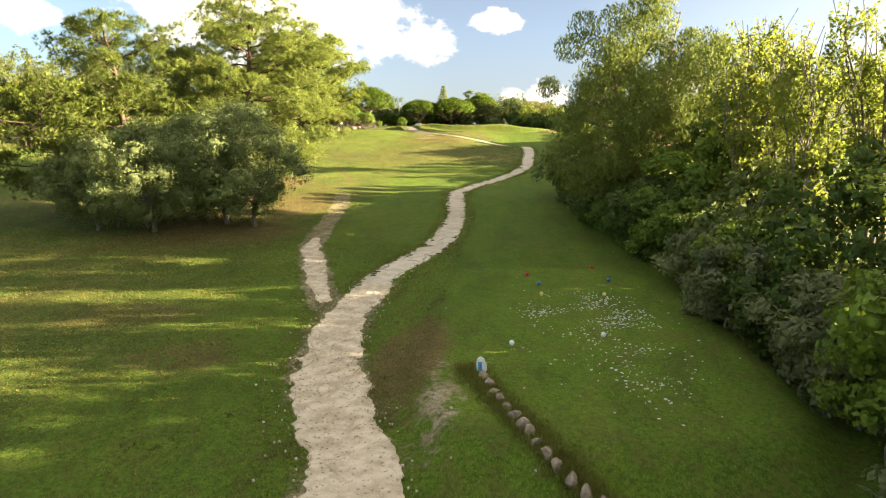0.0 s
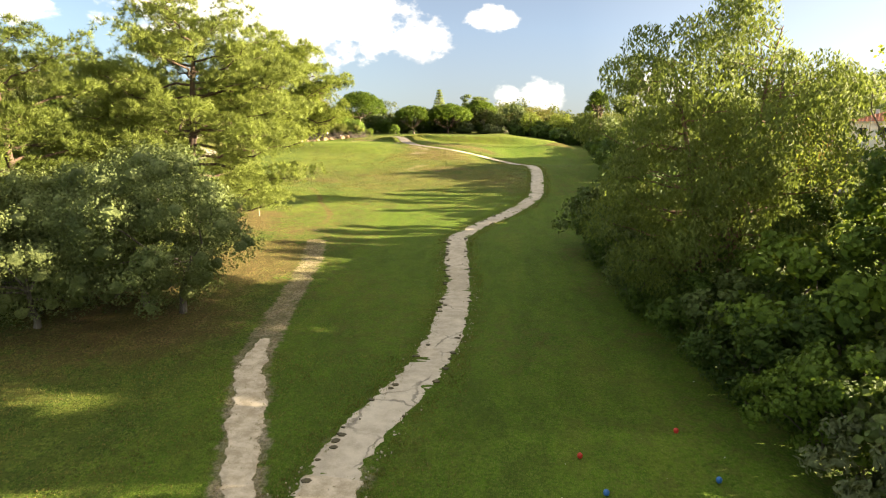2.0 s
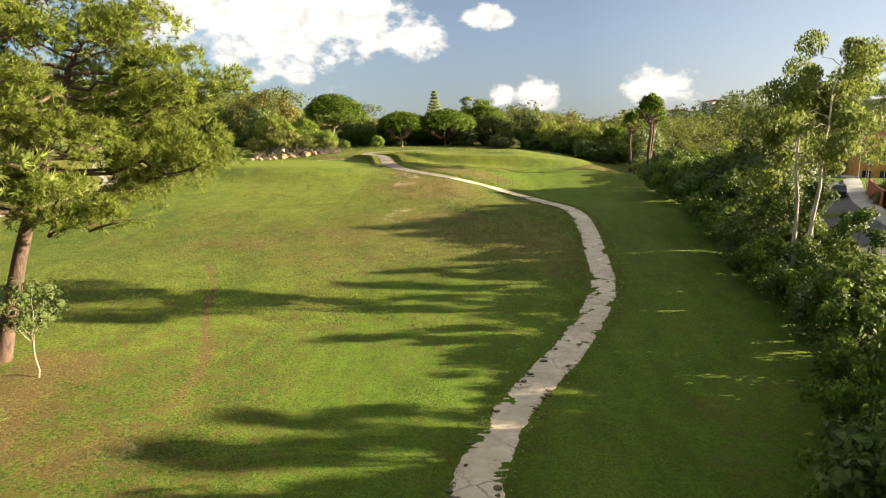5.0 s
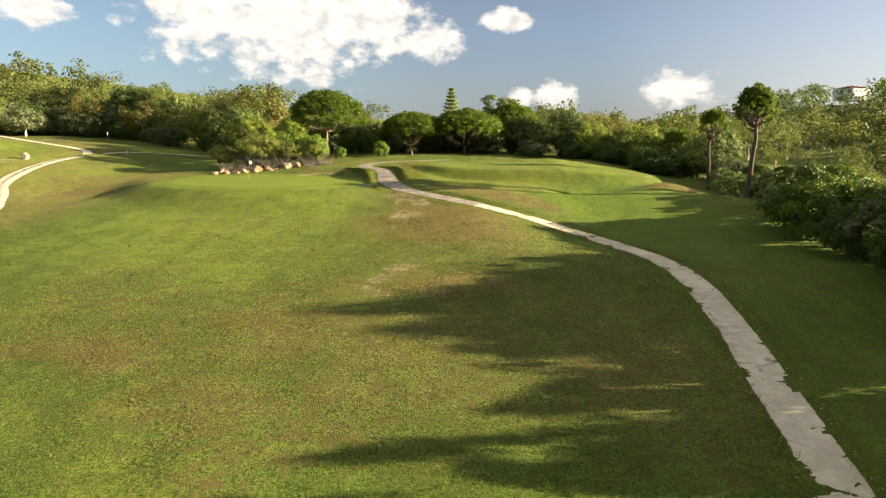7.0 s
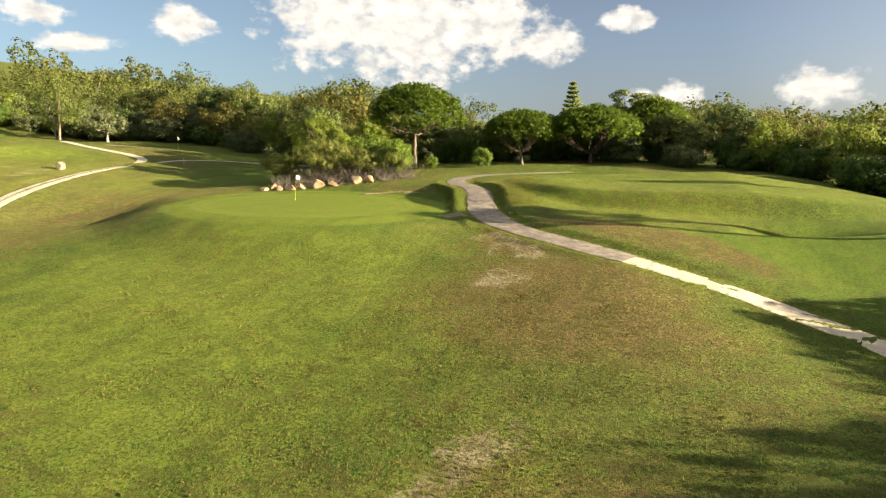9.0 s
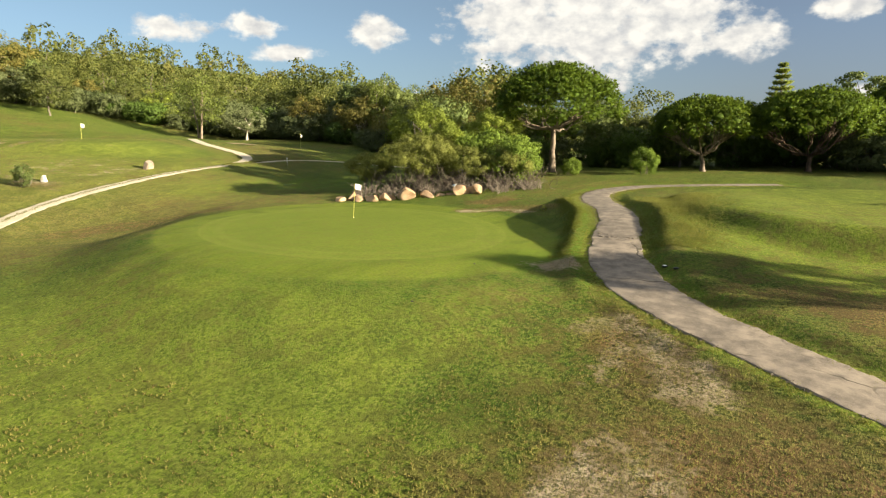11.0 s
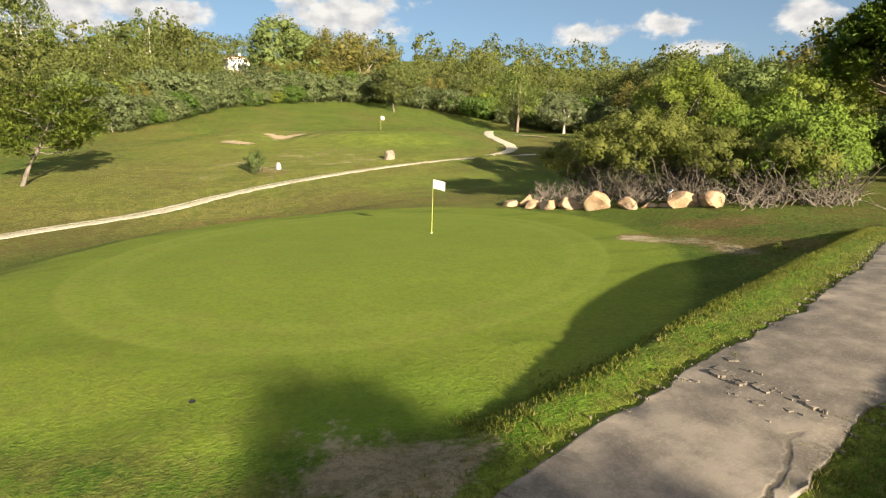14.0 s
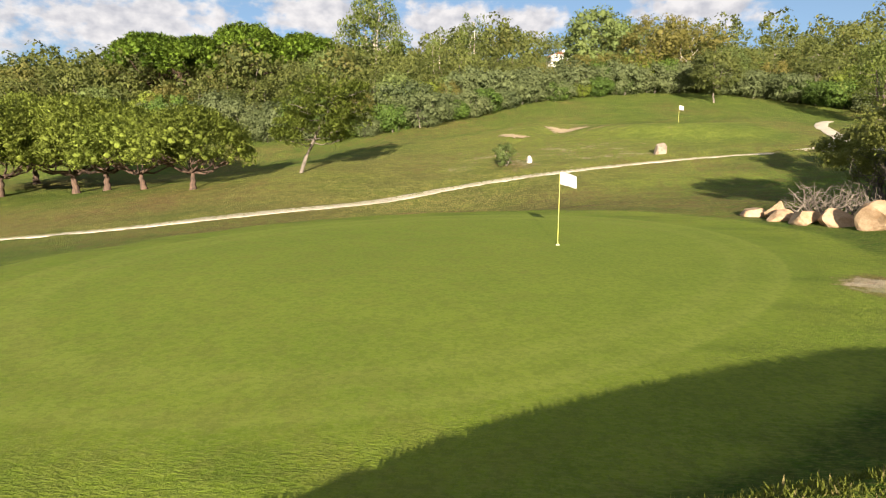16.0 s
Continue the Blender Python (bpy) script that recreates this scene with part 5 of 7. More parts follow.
for x, y, s, t in ((56.4, -77.2, 0.80, 15), (55.8, -74.2, 0.84, 95), (56.6, -71.4, 0.78, 185)):
    again(leafy, x, y, s, t, "tall leafy evergreen behind the hedge")

for x, y, s, t in ((54.6, -62.4, 0.68, 30), (55.2, -57.0, 0.74, 120), (54.8, -53.4, 0.70, 240), (55.6, -50.2, 0.66, 330), (56.4, -47.4, 0.56, 70)):
    again(leafy, x, y, s, t, "leafy evergreen beside the white-stemmed gum")

# the pines, brush and rocks behind the green
plant("stone_pine", stone_pine(10.9, 6.2, rng_next(), 0.42, 0.58, 210, 48, 0.27, 0.10, 6, 0.34, 1, 0.115, 0.36), PLATE_BARK, UMBRELLA_LEAF, 0.6, 31.0, "large umbrella-shaped stone pine at the wood's edge", "tree", "stone pines")
plant("stone_pine", stone_pine(7.2, 5.6, rng_next(), 0.24, 0.52, 130, 58, 0.26, 0.10, 6, 0.26, 1, 0.125, 0.36), PLATE_BARK, UMBRELLA_LEAF, 14.2, 38.0, "low stone pine with bare spreading limbs", "tree", "stone pines")
plant("stone_pine", stone_pine(8.0, 6.4, rng_next(), 0.20, 0.60, 130, 50, 0.26, 0.10, 6, 0.3, 1, 0.115, 0.4), PINE_BARK, UMBRELLA_LEAF, 23.4, 42.0, "broad low stone pine in front of the wood", "tree", "stone pines")
plant("norfolk_pine", araucaria(13.8, 3.4, rng_next()), GREY_BARK, PINE_DARK, 17.7, 77.0, "tiered Norfolk pine above the wood", "tree")
dark_tree = plant("cypress_tree", broadleaf(13.2, 5.4, rng_next(), 0.1, 60, 120, 0.5, 0.22, 0.4, 1, -0.3, 0.26, 0.5), GREY_BARK, OAK_LEAF, 29.5, 86.0, "dark flat-topped cypress in the wood", "tree")
brush = plant("brush", broadleaf(4.9, 3.1, rng_next(), 0.26, 130, 150, 0.125, 0.07, 0.10, 6, 0.0, 0.17), GREY_BARK, BRUSH_LEAF, -4.2, 14.2, "grey-green brush with a bare twiggy foot behind the rocks", "bush", "brush")
again(brush, 2.0, 17.5, 0.72, 70, "twiggy brush beside the rocks")
again(brush, -7.0, 20.0, 1.0, 170, "grey-green brush behind the rocks")
bright = plant("brush", broadleaf(4.2, 2.5, rng_next(), 0.0, 56, 190, 0.17, 0.085, 0.08, 4, -0.5, 0.28), GREY_BARK, FRESH_LEAF, 2.4, 18.6, "bright green shrub at the path's end", "bush", "brush")
again(bright, -1.2, 19.5, 1.15, 120, "green shrub among brush")
again(brush, -1.0, 15.6, 0.74, 250, "dense brush over bare stems")
again(brush, -9.6, 13.6, 0.72, 20, "low brush at the rocks' end")
again(bright, 3.8, 28.0, 0.42, 40, "small round shrub under the stone pine")
again(bright, 10.0, 31.5, 0.62, 190, "round shrub beside the path")
tall_brush = plant("evergreen_tree", broadleaf(7.8, 3.2, rng_next(), 0.18, 110, 170, 0.165, 0.09, 0.2, 3, 0.0, 0.18), GREY_BARK, LIGHT_PINE, -8.4, 20.5, "yellow-green pine-like tree above the brush", "tree")
again(tall_brush, -3.4, 26.0, 0.95, 90, "yellow-green tree at the wood's edge")

# trees on the hill course
row = plant("stone_pine", stone_pine(6.9, 4.9, rng_next(), 0.22, 0.74, 220, 30, 0.25, 0.10, 6, 0.26, 1, 0.105, 0.4), PINE_BARK, LIGHT_PINE, -30.3, -29.7, "young round stone pine in a row", "tree", "row of pines")
again(row, -35.7, -38.0, 1.08, 80)
again(row, -40.9, -49.6, 1.45, 170)
again(row, -36.3, -54.5, 1.35, 260)
again(row, -45.0, -58.0, 1.4, 30)
again(row, -41.0, -46.0, 1.35, 210, "round stone pine seen across the fairway")
plant("pine_tree", pine(7.2, 3.4, rng_next(), (0.4, 3.6), 0.36, 20, 22, 0.85, 0.28, 0.085, 7, 0.13, 0.5), GREY_BARK, LIGHT_PINE, -33.1, -21.1, "leaning young pine on the hill fairway", "tree")
plant("shrub", broadleaf(2.2, 1.0, rng_next(), 0.05, 36, 70, 0.14, 0.06, 0.05, 4, 0.0, 0.30), GREY_BARK, OAK_LEAF, -35.2, -3.6, "small dark shrub beside a white stone", "bush")
plant("gum_tree", gum_tree(12.0, 4.0, rng_next(), 3, 44, 100, 0.40, 0.17, 0.20, 0.30, 0.34, 0.5), PLATE_BARK, GUM_LEAF, -79.0, 47.0, "pale dead-limbed gum tree beside the hill track", "tree", "gum trees")
plant("olive_tree", broadleaf(6.0, 4.2, rng_next(), 0.22, 44, 110, 0.30, 0.12, 0.34, 1, 0.0, 0.28), PALE_BARK, OLIVE_LEAF, -74.0, 54.0, "old olive tree with a pale trunk", "tree")

# added pines: high narrow crowns whose shadow tips reach towards the green
shadow_pine = plant("stone_pine", stone_pine(11.9, 1.9, rng_next(), 0.64, 0.28, 50, 22, 0.26, 0.10, 5, 0.28, 1, 0.15, 0.5), PINE_BARK, UMBRELLA_LEAF, 57.5, -2.7, "tall high-crowned pine added past the far green to cast shadow", "tree", "stone pines")
for x, y, s, t in ((58.2, -0.6, 0.95, 80), (59.0, 15.5, 0.9, 200)):
    again(shadow_pine, x, y, s, t)

# ---- woods round the course ----
WOOD_EDGE = ((-66, -150), (-80, -100), (-88, -70), (-86, -52), (-79, -31), (-82, -19), (-95, -9), (-106, 4), (-113, 22), (-110, 42), (-92, 55), (-72, 62),
             (-54, 62), (-38, 54), (-24, 42), (-12, 31), (-3, 37), (8, 41), (20, 47), (32, 45), (45, 40), (57, 32), (64, 22))
RIGHT_EDGE = ((66, 24), (70, 12), (66, 0), (63, -10), (61.0, -24), (60.0, -34), (59.6, -40.5))
wood_rng = np.random.default_rng(21)


def row_points(edge, inset, gap, jitter):
    """Places along a line, moved to its left by the inset."""
    p = spline(edge, 1.0)
    ahead = np.gradient(p, axis=0)
    for _ in range(3):
        ahead = np.stack([np.convolve(np.pad(ahead[:, c], 6, mode="edge"), np.ones(13) / 13, mode="valid") for c in range(2)], 1)
    side = np.stack([-ahead[:, 1], ahead[:, 0]], 1) / np.hypot(*ahead.T)[:, None]
    q = p + side * inset
    far = np.concatenate([[0], np.cumsum(np.hypot(*np.diff(q, axis=0).T))])
    d = np.arange(gap * 0.5, far[-1], gap) + wood_rng.uniform(-0.3, 0.3, len(np.arange(gap * 0.5, far[-1], gap))) * gap
    return np.c_[np.interp(d, far, q[:, 0]), np.interp(d, far, q[:, 1])] + wood_rng.normal(0, jitter, (len(d), 2))


WOOD_KINDS = {
    "thicket": (plant("thicket_bush", broadleaf(4.8, 3.5, rng_next(), 0.0, 84, 68, 0.27, 0.175, 0.12, 3, 0.0, 0.27, 0.95, 0.0, 0.7, 0.36), GREY_BARK, THICKET_LEAF, -84.0, -45.0, "dense dark evergreen thicket bush", "bush", "thicket"), 4.8),
    "green": (plant("thicket_bush", broadleaf(4.4, 3.2, rng_next(), 0.0, 80, 68, 0.27, 0.175, 0.12, 3, 0.0, 0.27, 0.95, 0.0, 0.7, 0.36), GREY_BARK, BUSH_LEAF, -83.0, -25.0, "dense green thicket bush", "bush", "thicket"), 4.4),
    "mixed": (plant("woodland_tree", broadleaf(10.0, 4.0, rng_next(), 0.16, 84, 68, 0.27, 0.175, 0.2, 1, 0.0, 0.30, 1.0, 0.0, 0.7, 0.36), GREY_BARK, WOOD_LEAF, -100.0, 30.0, "leafy woodland tree at the wood's edge", "tree", "woodland trees"), 10.0),
    "ochre": (plant("woodland_tree", broadleaf(9.4, 4.0, rng_next(), 0.20, 90, 64, 0.25, 0.16, 0.18, 3, 0.0, 0.25, 1.0, 0.15, 0.6, 0.28), PALE_BARK, AUTUMN_LEAF, -66.0, 63.0, "ochre-leaved woodland tree with pale stems", "tree", "woodland trees"), 9.4),
    "gum": (plant("gum_tree", gum_tree(13.0, 3.2, rng_next(), 2, 34, 90, 0.34, 0.16, 0.2, 0.25, 0.30, 0.3), PALE_BARK, GUM_LEAF, -48.0, 64.0, "woodland gum tree with pale stems", "tree", "gum trees"), 13.0),
    "pine": (plant("stone_pine", stone_pine(9.4, 4.6, rng_next(), 0.40, 0.50, 130, 36, 0.28, 0.13, 4, 0.3, 1, 0.115, 0.42), PINE_BARK, UMBRELLA_LEAF, 32.0, 50.0, "stone pine within the wood", "tree", "stone pines"), 9.4),
    "dark": (plant("woodland_tree", broadleaf(9.0, 4.0, rng_next(), 0.12, 84, 68, 0.27, 0.175, 0.22, 1, 0.0, 0.30, 1.0, 0.0, 0.7, 0.36), GREY_BARK, OAK_LEAF, 42.0, 46.0, "dark evergreen woodland tree", "tree", "woodland trees"), 9.0),
    "light": (plant("woodland_tree", broadleaf(8.0, 3.6, rng_next(), 0.08, 80, 68, 0.27, 0.175, 0.2, 1, 0.0, 0.29, 1.0, 0.0, 0.7, 0.36), GREY_BARK, LIGHT_PINE, 54.0, 37.0, "yellow-green woodland tree at the edge", "tree", "woodland trees"), 8.0),
}


def wood_row(edge, inset, gap, tall, kinds, keep=None, lower=0.2, vary=(0.75, 1.3)):
    """Trees along a line; tall is their height, or a rule for it from the place."""
    names = list(kinds)
    chance = np.array([kinds[n] for n in names], float)
    for x, y in row_points(edge, inset, gap, 0.9):
        if keep and not keep(x, y):
            continue
        ob, own = WOOD_KINDS[str(wood_rng.choice(names, p=chance / chance.sum()))]
        again(ob, float(x), float(y), (tall(x, y) if callable(tall) else tall) / own * float(wood_rng.uniform(*vary)), float(wood_rng.uniform(0, 360)), "", lower)


def west(x, y):
    return x < -60


def north(x, y):
    return x >= -60 and np.hypot(x - 0.6, y - 31) > 8.5 and np.hypot(x - 14, y - 38) > 5 and np.hypot(x - 23.4, y - 42) > 5.5


wood_row(WOOD_EDGE, 0.0, 3.9, 4.6, {"thicket": 5, "green": 2.0, "light": 0.5}, west)
wood_row(WOOD_EDGE, 3.4, 4.6, 5.8, {"thicket": 4, "green": 1.0, "ochre": 0.8, "light": 0.5}, west)
wood_row(WOOD_EDGE, 6.0, 5.4, 7.2, {"thicket": 1, "mixed": 2, "dark": 1.4, "ochre": 1.6, "gum": 0.25, "light": 1.6}, west)
wood_row(WOOD_EDGE, 1.5, 5.4, 7.8, {"mixed": 2.2, "dark": 1.6, "ochre": 1.8, "gum": 0.2, "light": 1.2}, lambda x, y: north(x, y) and x < -8)
wood_row(WOOD_EDGE, 1.5, 5.4, 6.0, {"mixed": 2, "dark": 2.0, "light": 1.4, "green": 1.0}, lambda x, y: north(x, y) and x >= -8)
wood_row(WOOD_EDGE, 7.0, 5.4, 10.6, {"mixed": 2, "dark": 1, "ochre": 2.4, "gum": 0.7, "pine": 0.9}, lambda x, y: north(x, y) and x < -14)
wood_row(WOOD_EDGE, 7.0, 5.4, 7.0, {"mixed": 2, "dark": 1, "ochre": 1.4, "pine": 1.4}, lambda x, y: north(x, y) and x >= -14)
wood_row(WOOD_EDGE, -1.0, 7.0, 3.4, {"thicket": 3, "green": 3}, lambda x, y: north(x, y) and (x < -22 or x > 26))
wood_row(WOOD_EDGE, 3.5, 4.0, 3.6, {"thicket": 3, "green": 1}, lambda x, y: x > -10)
wood_row(RIGHT_EDGE, 0.0, 2.6, lambda x, y: float(np.interp(y, (-41, -37, -30, -22, -12, -7, 5, 9, 24), (8.0, 8.6, 7.8, 5.6, 4.6, 3.6, 3.4, 3.4, 3.4))), {"mixed": 2, "dark": 2, "pine": 1.0, "light": 1, "ochre": 0.6}, vary=(0.9, 1.1))
# trees that stand out on the hill's skyline
for kind, x, y, s, t in (("pine", -115, -65, 2.0, 10), ("pine", -121, -54, 1.75, 80), ("pine", -109, -74, 1.8, 150), ("pine", -107, -83, 1.9, 220), ("dark", -127.5, 10.7, 1.9, 30),
                         ("dark", -124, 14.5, 1.6, 90), ("gum", -127.7, -16.5, 1.25, 0), ("gum", -124, -24, 1.1, 60), ("ochre", -118, 22, 1.7, 20), ("ochre", -120, 29, 1.6, 100), ("dark", -112, -46, 1.5, 200)):
    again(WOOD_KINDS[kind][0], x, y, s, t, "", 0.3)
tall_gum = plant("gum_tree", gum_tree(25.0, 8.0, rng_next(), 3, 70, 110, 0.60, 0.28, 0.4, 0.40, 0.28, 0.5), PALE_BARK, GUM_LEAF, -134.0, -41.5, "very tall old gum tree over the hillside wood", "tree", "gum trees")


def light_crown(kind, rng):
    """Crowns for trees far inside the woods, of few large sprays."""
    if kind == 0:
        return broadleaf(10.0, 4.2, rng, 0.10, 38, 38, 0.38, 0.26, 0.2, 1, 0.0, 0.34, 1.0, 0.0, 0.7, 0.0)
    if kind == 1:
        return broadleaf(11.5, 3.8, rng, 0.18, 38, 38, 0.38, 0.26, 0.2, 1, 0.3, 0.34, 1.0, 0.0, 0.7, 0.0)
    if kind == 2:
        return broadleaf(10.0, 4.8, rng, 0.40, 38, 38, 0.38, 0.26, 0.25, 1, 0.0, 0.32, 0.8, 0.0, 0.7, 0.0)
    return gum_tree(13.5, 3.2, rng, 1, 16, 40, 0.50, 0.26, 0.2, 0.25, 0.34, 0.3)


LIGHT = [light_crown(k, rng_next()) for k in (0, 0, 1, 1, 2, 3)]
LIGHT += [broadleaf(h, r, rng_next(), low, 24, 21, 0.66, 0.45, 0.2, 1, 0.0, 0.36, 1.0, 0.0, 0.7, 0.0) for h, r, low in ((10.0, 4.0, 0.1), (11.5, 3.4, 0.2), (9.5, 4.8, 0.4))]


def inner_woods(name, rows, label, mat, choices):
    """The deep wood: many crowns and stems in one mesh, as nobody could count them."""
    leaves, stems = [], []
    for x, y, tall in rows:
        k = int(wood_rng.choice(choices))
        (wv, wf), (lv, lf) = LIGHT[k]
        s = tall / 10.5 * wood_rng.uniform(0.65, 1.4)
        a = wood_rng.uniform(0, 6.283)
        spin = np.array([[math.cos(a), -math.sin(a), 0], [math.sin(a), math.cos(a), 0], [0, 0, 1]]) * s
        at = np.array([x, y, on_ground(x, y) - 0.3])
        leaves.append((np.c_[lv[:, :3] @ spin.T + at, lv[:, 3:] @ spin.T / s], lf))
        stems.append((wv[: 7 * 9] @ spin.T + at, wf[(wf < 7 * 9).all(1)]))
    (lv, lf), (sv, sf) = joined(leaves), joined(stems)
    me = raw_mesh(name, np.vstack([lv, np.c_[sv, np.tile((0.7, -0.7, 0.1), (len(sv), 1))]]), [lf, sf + len(lv)], [mat, GREY_BARK], False, np.r_[np.zeros(len(lf)), np.ones(len(sf))])
    return tagged(new(name, me), label, "woods", kind="stuff")


def deep_rows(edge, insets, gap, tall, keep):
    return [(x, y, tall) for d in insets for x, y in row_points(edge, d, gap, 1.8) if keep(x, y)]


inner_woods("woods", deep_rows(WOOD_EDGE, (12, 21), 7.2, 9.6, lambda x, y: x < -62 and y > -135 and not (x < -118 and abs(y - 4.0) < 5)), "hillside wood of mixed evergreen trees", WOOD_LEAF, (0, 1, 2, 3, 4, 4))
inner_woods("woods", deep_rows(WOOD_EDGE, (38, 62, 90, 120), 11.0, 11.5, lambda x, y: x < -62 and y > -140 and not (-176 < x < -118 and abs(y - 4.5) < 6)), "distant hillside wood", WOOD_LEAF, (6, 7, 8))
inner_woods("woods", deep_rows(WOOD_EDGE, (13, 23), 7.4, 11.0, lambda x, y: -90 < x < -14 and y > 36), "deep mixed wood behind the green", WOOD_LEAF, (0, 1, 2, 3, 2, 4))
inner_woods("woods", deep_rows(WOOD_EDGE, (13, 23), 7.4, 7.2, lambda x, y: -14 <= x < 110 and y > 36), "low mixed wood behind the far green", WOOD_LEAF, (0, 1, 2, 4, 0, 2))
inner_woods("woods", deep_rows(RIGHT_EDGE, (7, 14, 22), 6.5, 5.6, lambda x, y: y > 6), "wood beside the far green", WOOD_LEAF, (0, 0, 1, 4))
inner_woods("woods", [(float(x), float(y), 11.0) for x, y in np.c_[wood_rng.uniform(90, 330, 110), wood_rng.uniform(130, 300, 110)]], "far wooded ridge", OAK_LEAF, (6, 7, 8))
inner_woods("woods", [(float(x), float(y), 7.0) for x, y in np.c_[wood_rng.uniform(150, 320, 150), wood_rng.uniform(50, 240, 150)]], "wooded ridge behind the houses", OAK_LEAF, (6, 7, 8))
inner_woods("woods", [(float(x), float(y), 8.6) for x, y in np.c_[wood_rng.uniform(34, 150, 150), wood_rng.uniform(66, 150, 150)]], "broad wood beyond the far green", WOOD_LEAF, (6, 7, 8))

inner_woods("woods", [(float(x), float(y), 11.5) for x, y in np.c_[wood_rng.uniform(-160, -92, 110), wood_rng.uniform(-150, -40, 110)]], "tall hillside wood past the row of pines", WOOD_LEAF, (6, 7, 8))

# ---- small things of the course ----
def lathe(profile, sides=20, bm=None):
    """A turned form from rows of radius and height."""
    bm = bm or bmesh.new()
    rings = []
    for r, z in profile:
        rings.append([bm.verts.new((r * math.cos(2 * math.pi * k / sides), r * math.sin(2 * math.pi * k / sides), z)) for k in range(sides)])
    for a, b in zip(rings, rings[1:]):
        for k in range(sides):
            bm.faces.new((a[k], a[(k + 1) % sides], b[(k + 1) % sides], b[k]))
    bm.faces.new(rings[0][::-1])
    bm.faces.new(rings[-1])
    return bm


def stone(sx, sy, sz, seed, detail=3, rugged=0.22):
    """An angular boulder, flat underneath."""
    bm = bmesh.new()
    bmesh.ops.create_icosphere(bm, subdivisions=detail, radius=1.0)
    rng = random.Random(seed)
    cuts = [(Vector((rng.gauss(0, 1), rng.gauss(0, 1), rng.gauss(0.2, 0.8))).normalized(), rng.uniform(0.50, 0.80)) for _ in range(11)]
    for v in bm.verts:
        p = v.co.copy()
        for n, d in cuts:
            over = p.dot(n) - d
            if over > 0:
                p -= n * over * 0.96
        p += noise.noise_vector(v.co * 2.1 + Vector((seed, 0, 0))) * rugged * 0.22
        p.z = max(p.z, -0.55)
        v.co = Vector((p.x * sx, p.y * sy, (p.z + 0.5) * sz * 0.72))
    for f in bm.faces:
        f.smooth = False
    return bm


def single(name, bm, mat, m, label, category, group=""):
    me = bpy.data.meshes.new(name)
    bm.to_mesh(me)
    bm.free()
    me.materials.append(mat)
    ob = new(name, me)
    ob.matrix_world = m
    return tagged(ob, label, category, group)


def flag_cloth(long, high, seed):
    """A small flag that hangs in soft folds from the top of its pole."""
    bm = bmesh.new()
    cols, rows = 14, 8
    rng = random.Random(seed)
    a = rng.uniform(0, 3)
    grid = []
    for i in range(cols + 1):
        u = i / cols
        line = []
        for j in range(rows + 1):
            w = j / rows
            line.append(bm.verts.new((long * u * 0.93, 0.055 * math.sin(5.5 * u + a + w) * u**0.6 + 0.03 * math.sin(11 * u + 2 * w), -high * w - 0.30 * high * u**1.3 * (0.55 + 0.45 * u))))
        grid.append(line)
    for i in range(cols):
        for j in range(rows):
            bm.faces.new((grid[i][j], grid[i + 1][j], grid[i + 1][j + 1], grid[i][j + 1])).smooth = True
    bmesh.ops.solidify(bm, geom=bm.faces[:], thickness=0.004)
    return bm


def golf_flag(x, y, lean, turn, label, tall=2.2, cloth=(0.52, 0.36), pole=0.012):
    ob = thing("golf_flag", pose(x, y, on_ground(x, y), lean[0], lean[1], 0), label, "flag", "golf flags")
    part("pole", rod((0, 0, -0.1), (0, 0, tall), pole, pole * 0.7, 10), POLE_YELLOW, ob, "yellow flagstick")
    f = part("flag", flag_cloth(*cloth, 3), CLOTH, ob, "white cloth flag")
    f.matrix_basis = pose(0, 0, tall - 0.02, 0, 0, turn)
    part("ferrule", lathe(((0.02, -0.02), (0.024, 0.03), (0.016, 0.10)), 12), POLE_YELLOW, ob)
    part("cup", lathe(((0.058, 0.004), (0.058, 0.012), (0.050, 0.012), (0.050, 0.002)), 24), WHITE, ob, "white rim of the hole")
    return ob


golf_flag(0, 0, (0, 5.0), 75, "white golf flag on a yellow pole in the green", 2.2)
golf_flag(-63.8, 16.6, (0, 0), 95, "white golf flag on the hill green", 2.2, (0.6, 0.52), 0.02)
golf_flag(-46.0, 41.0, (0, 0), 110, "white golf flag on the green by the wood", 2.2, (0.6, 0.52), 0.02)

# rocks edging the brush
ROCKS = ((-8.3, 8.2, 0.62, 0.45, 0.42), (-7.55, 8.75, 0.42, 0.36, 0.62), (-6.9, 8.7, 0.66, 0.46, 0.42), (-5.9, 9.1, 0.86, 0.56, 0.52), (-4.75, 9.7, 0.72, 0.52, 0.58),
         (-3.95, 10.6, 0.40, 0.34, 0.45), (-3.15, 10.4, 0.98, 0.70, 0.86), (-1.9, 11.2, 0.70, 0.46, 0.52), (-0.95, 11.8, 0.50, 0.32, 0.24), (0.55, 12.6, 0.90, 0.66, 0.72), (1.45, 13.2, 0.80, 0.6, 0.66), (-0.2, 12.2, 0.45, 0.3, 0.2))
for k, (x, y, sx, sy, sz) in enumerate(ROCKS):
    single("boulder", stone(sx * 1.16, sy * 1.16, sz * 1.12, 5 + k), SANDSTONE, pose(x, y, on_ground(x, y) - 0.06, 0, 0, 30 + 47 * k), "ochre sandstone boulder at the edge of the brush", "rock", "boulders")
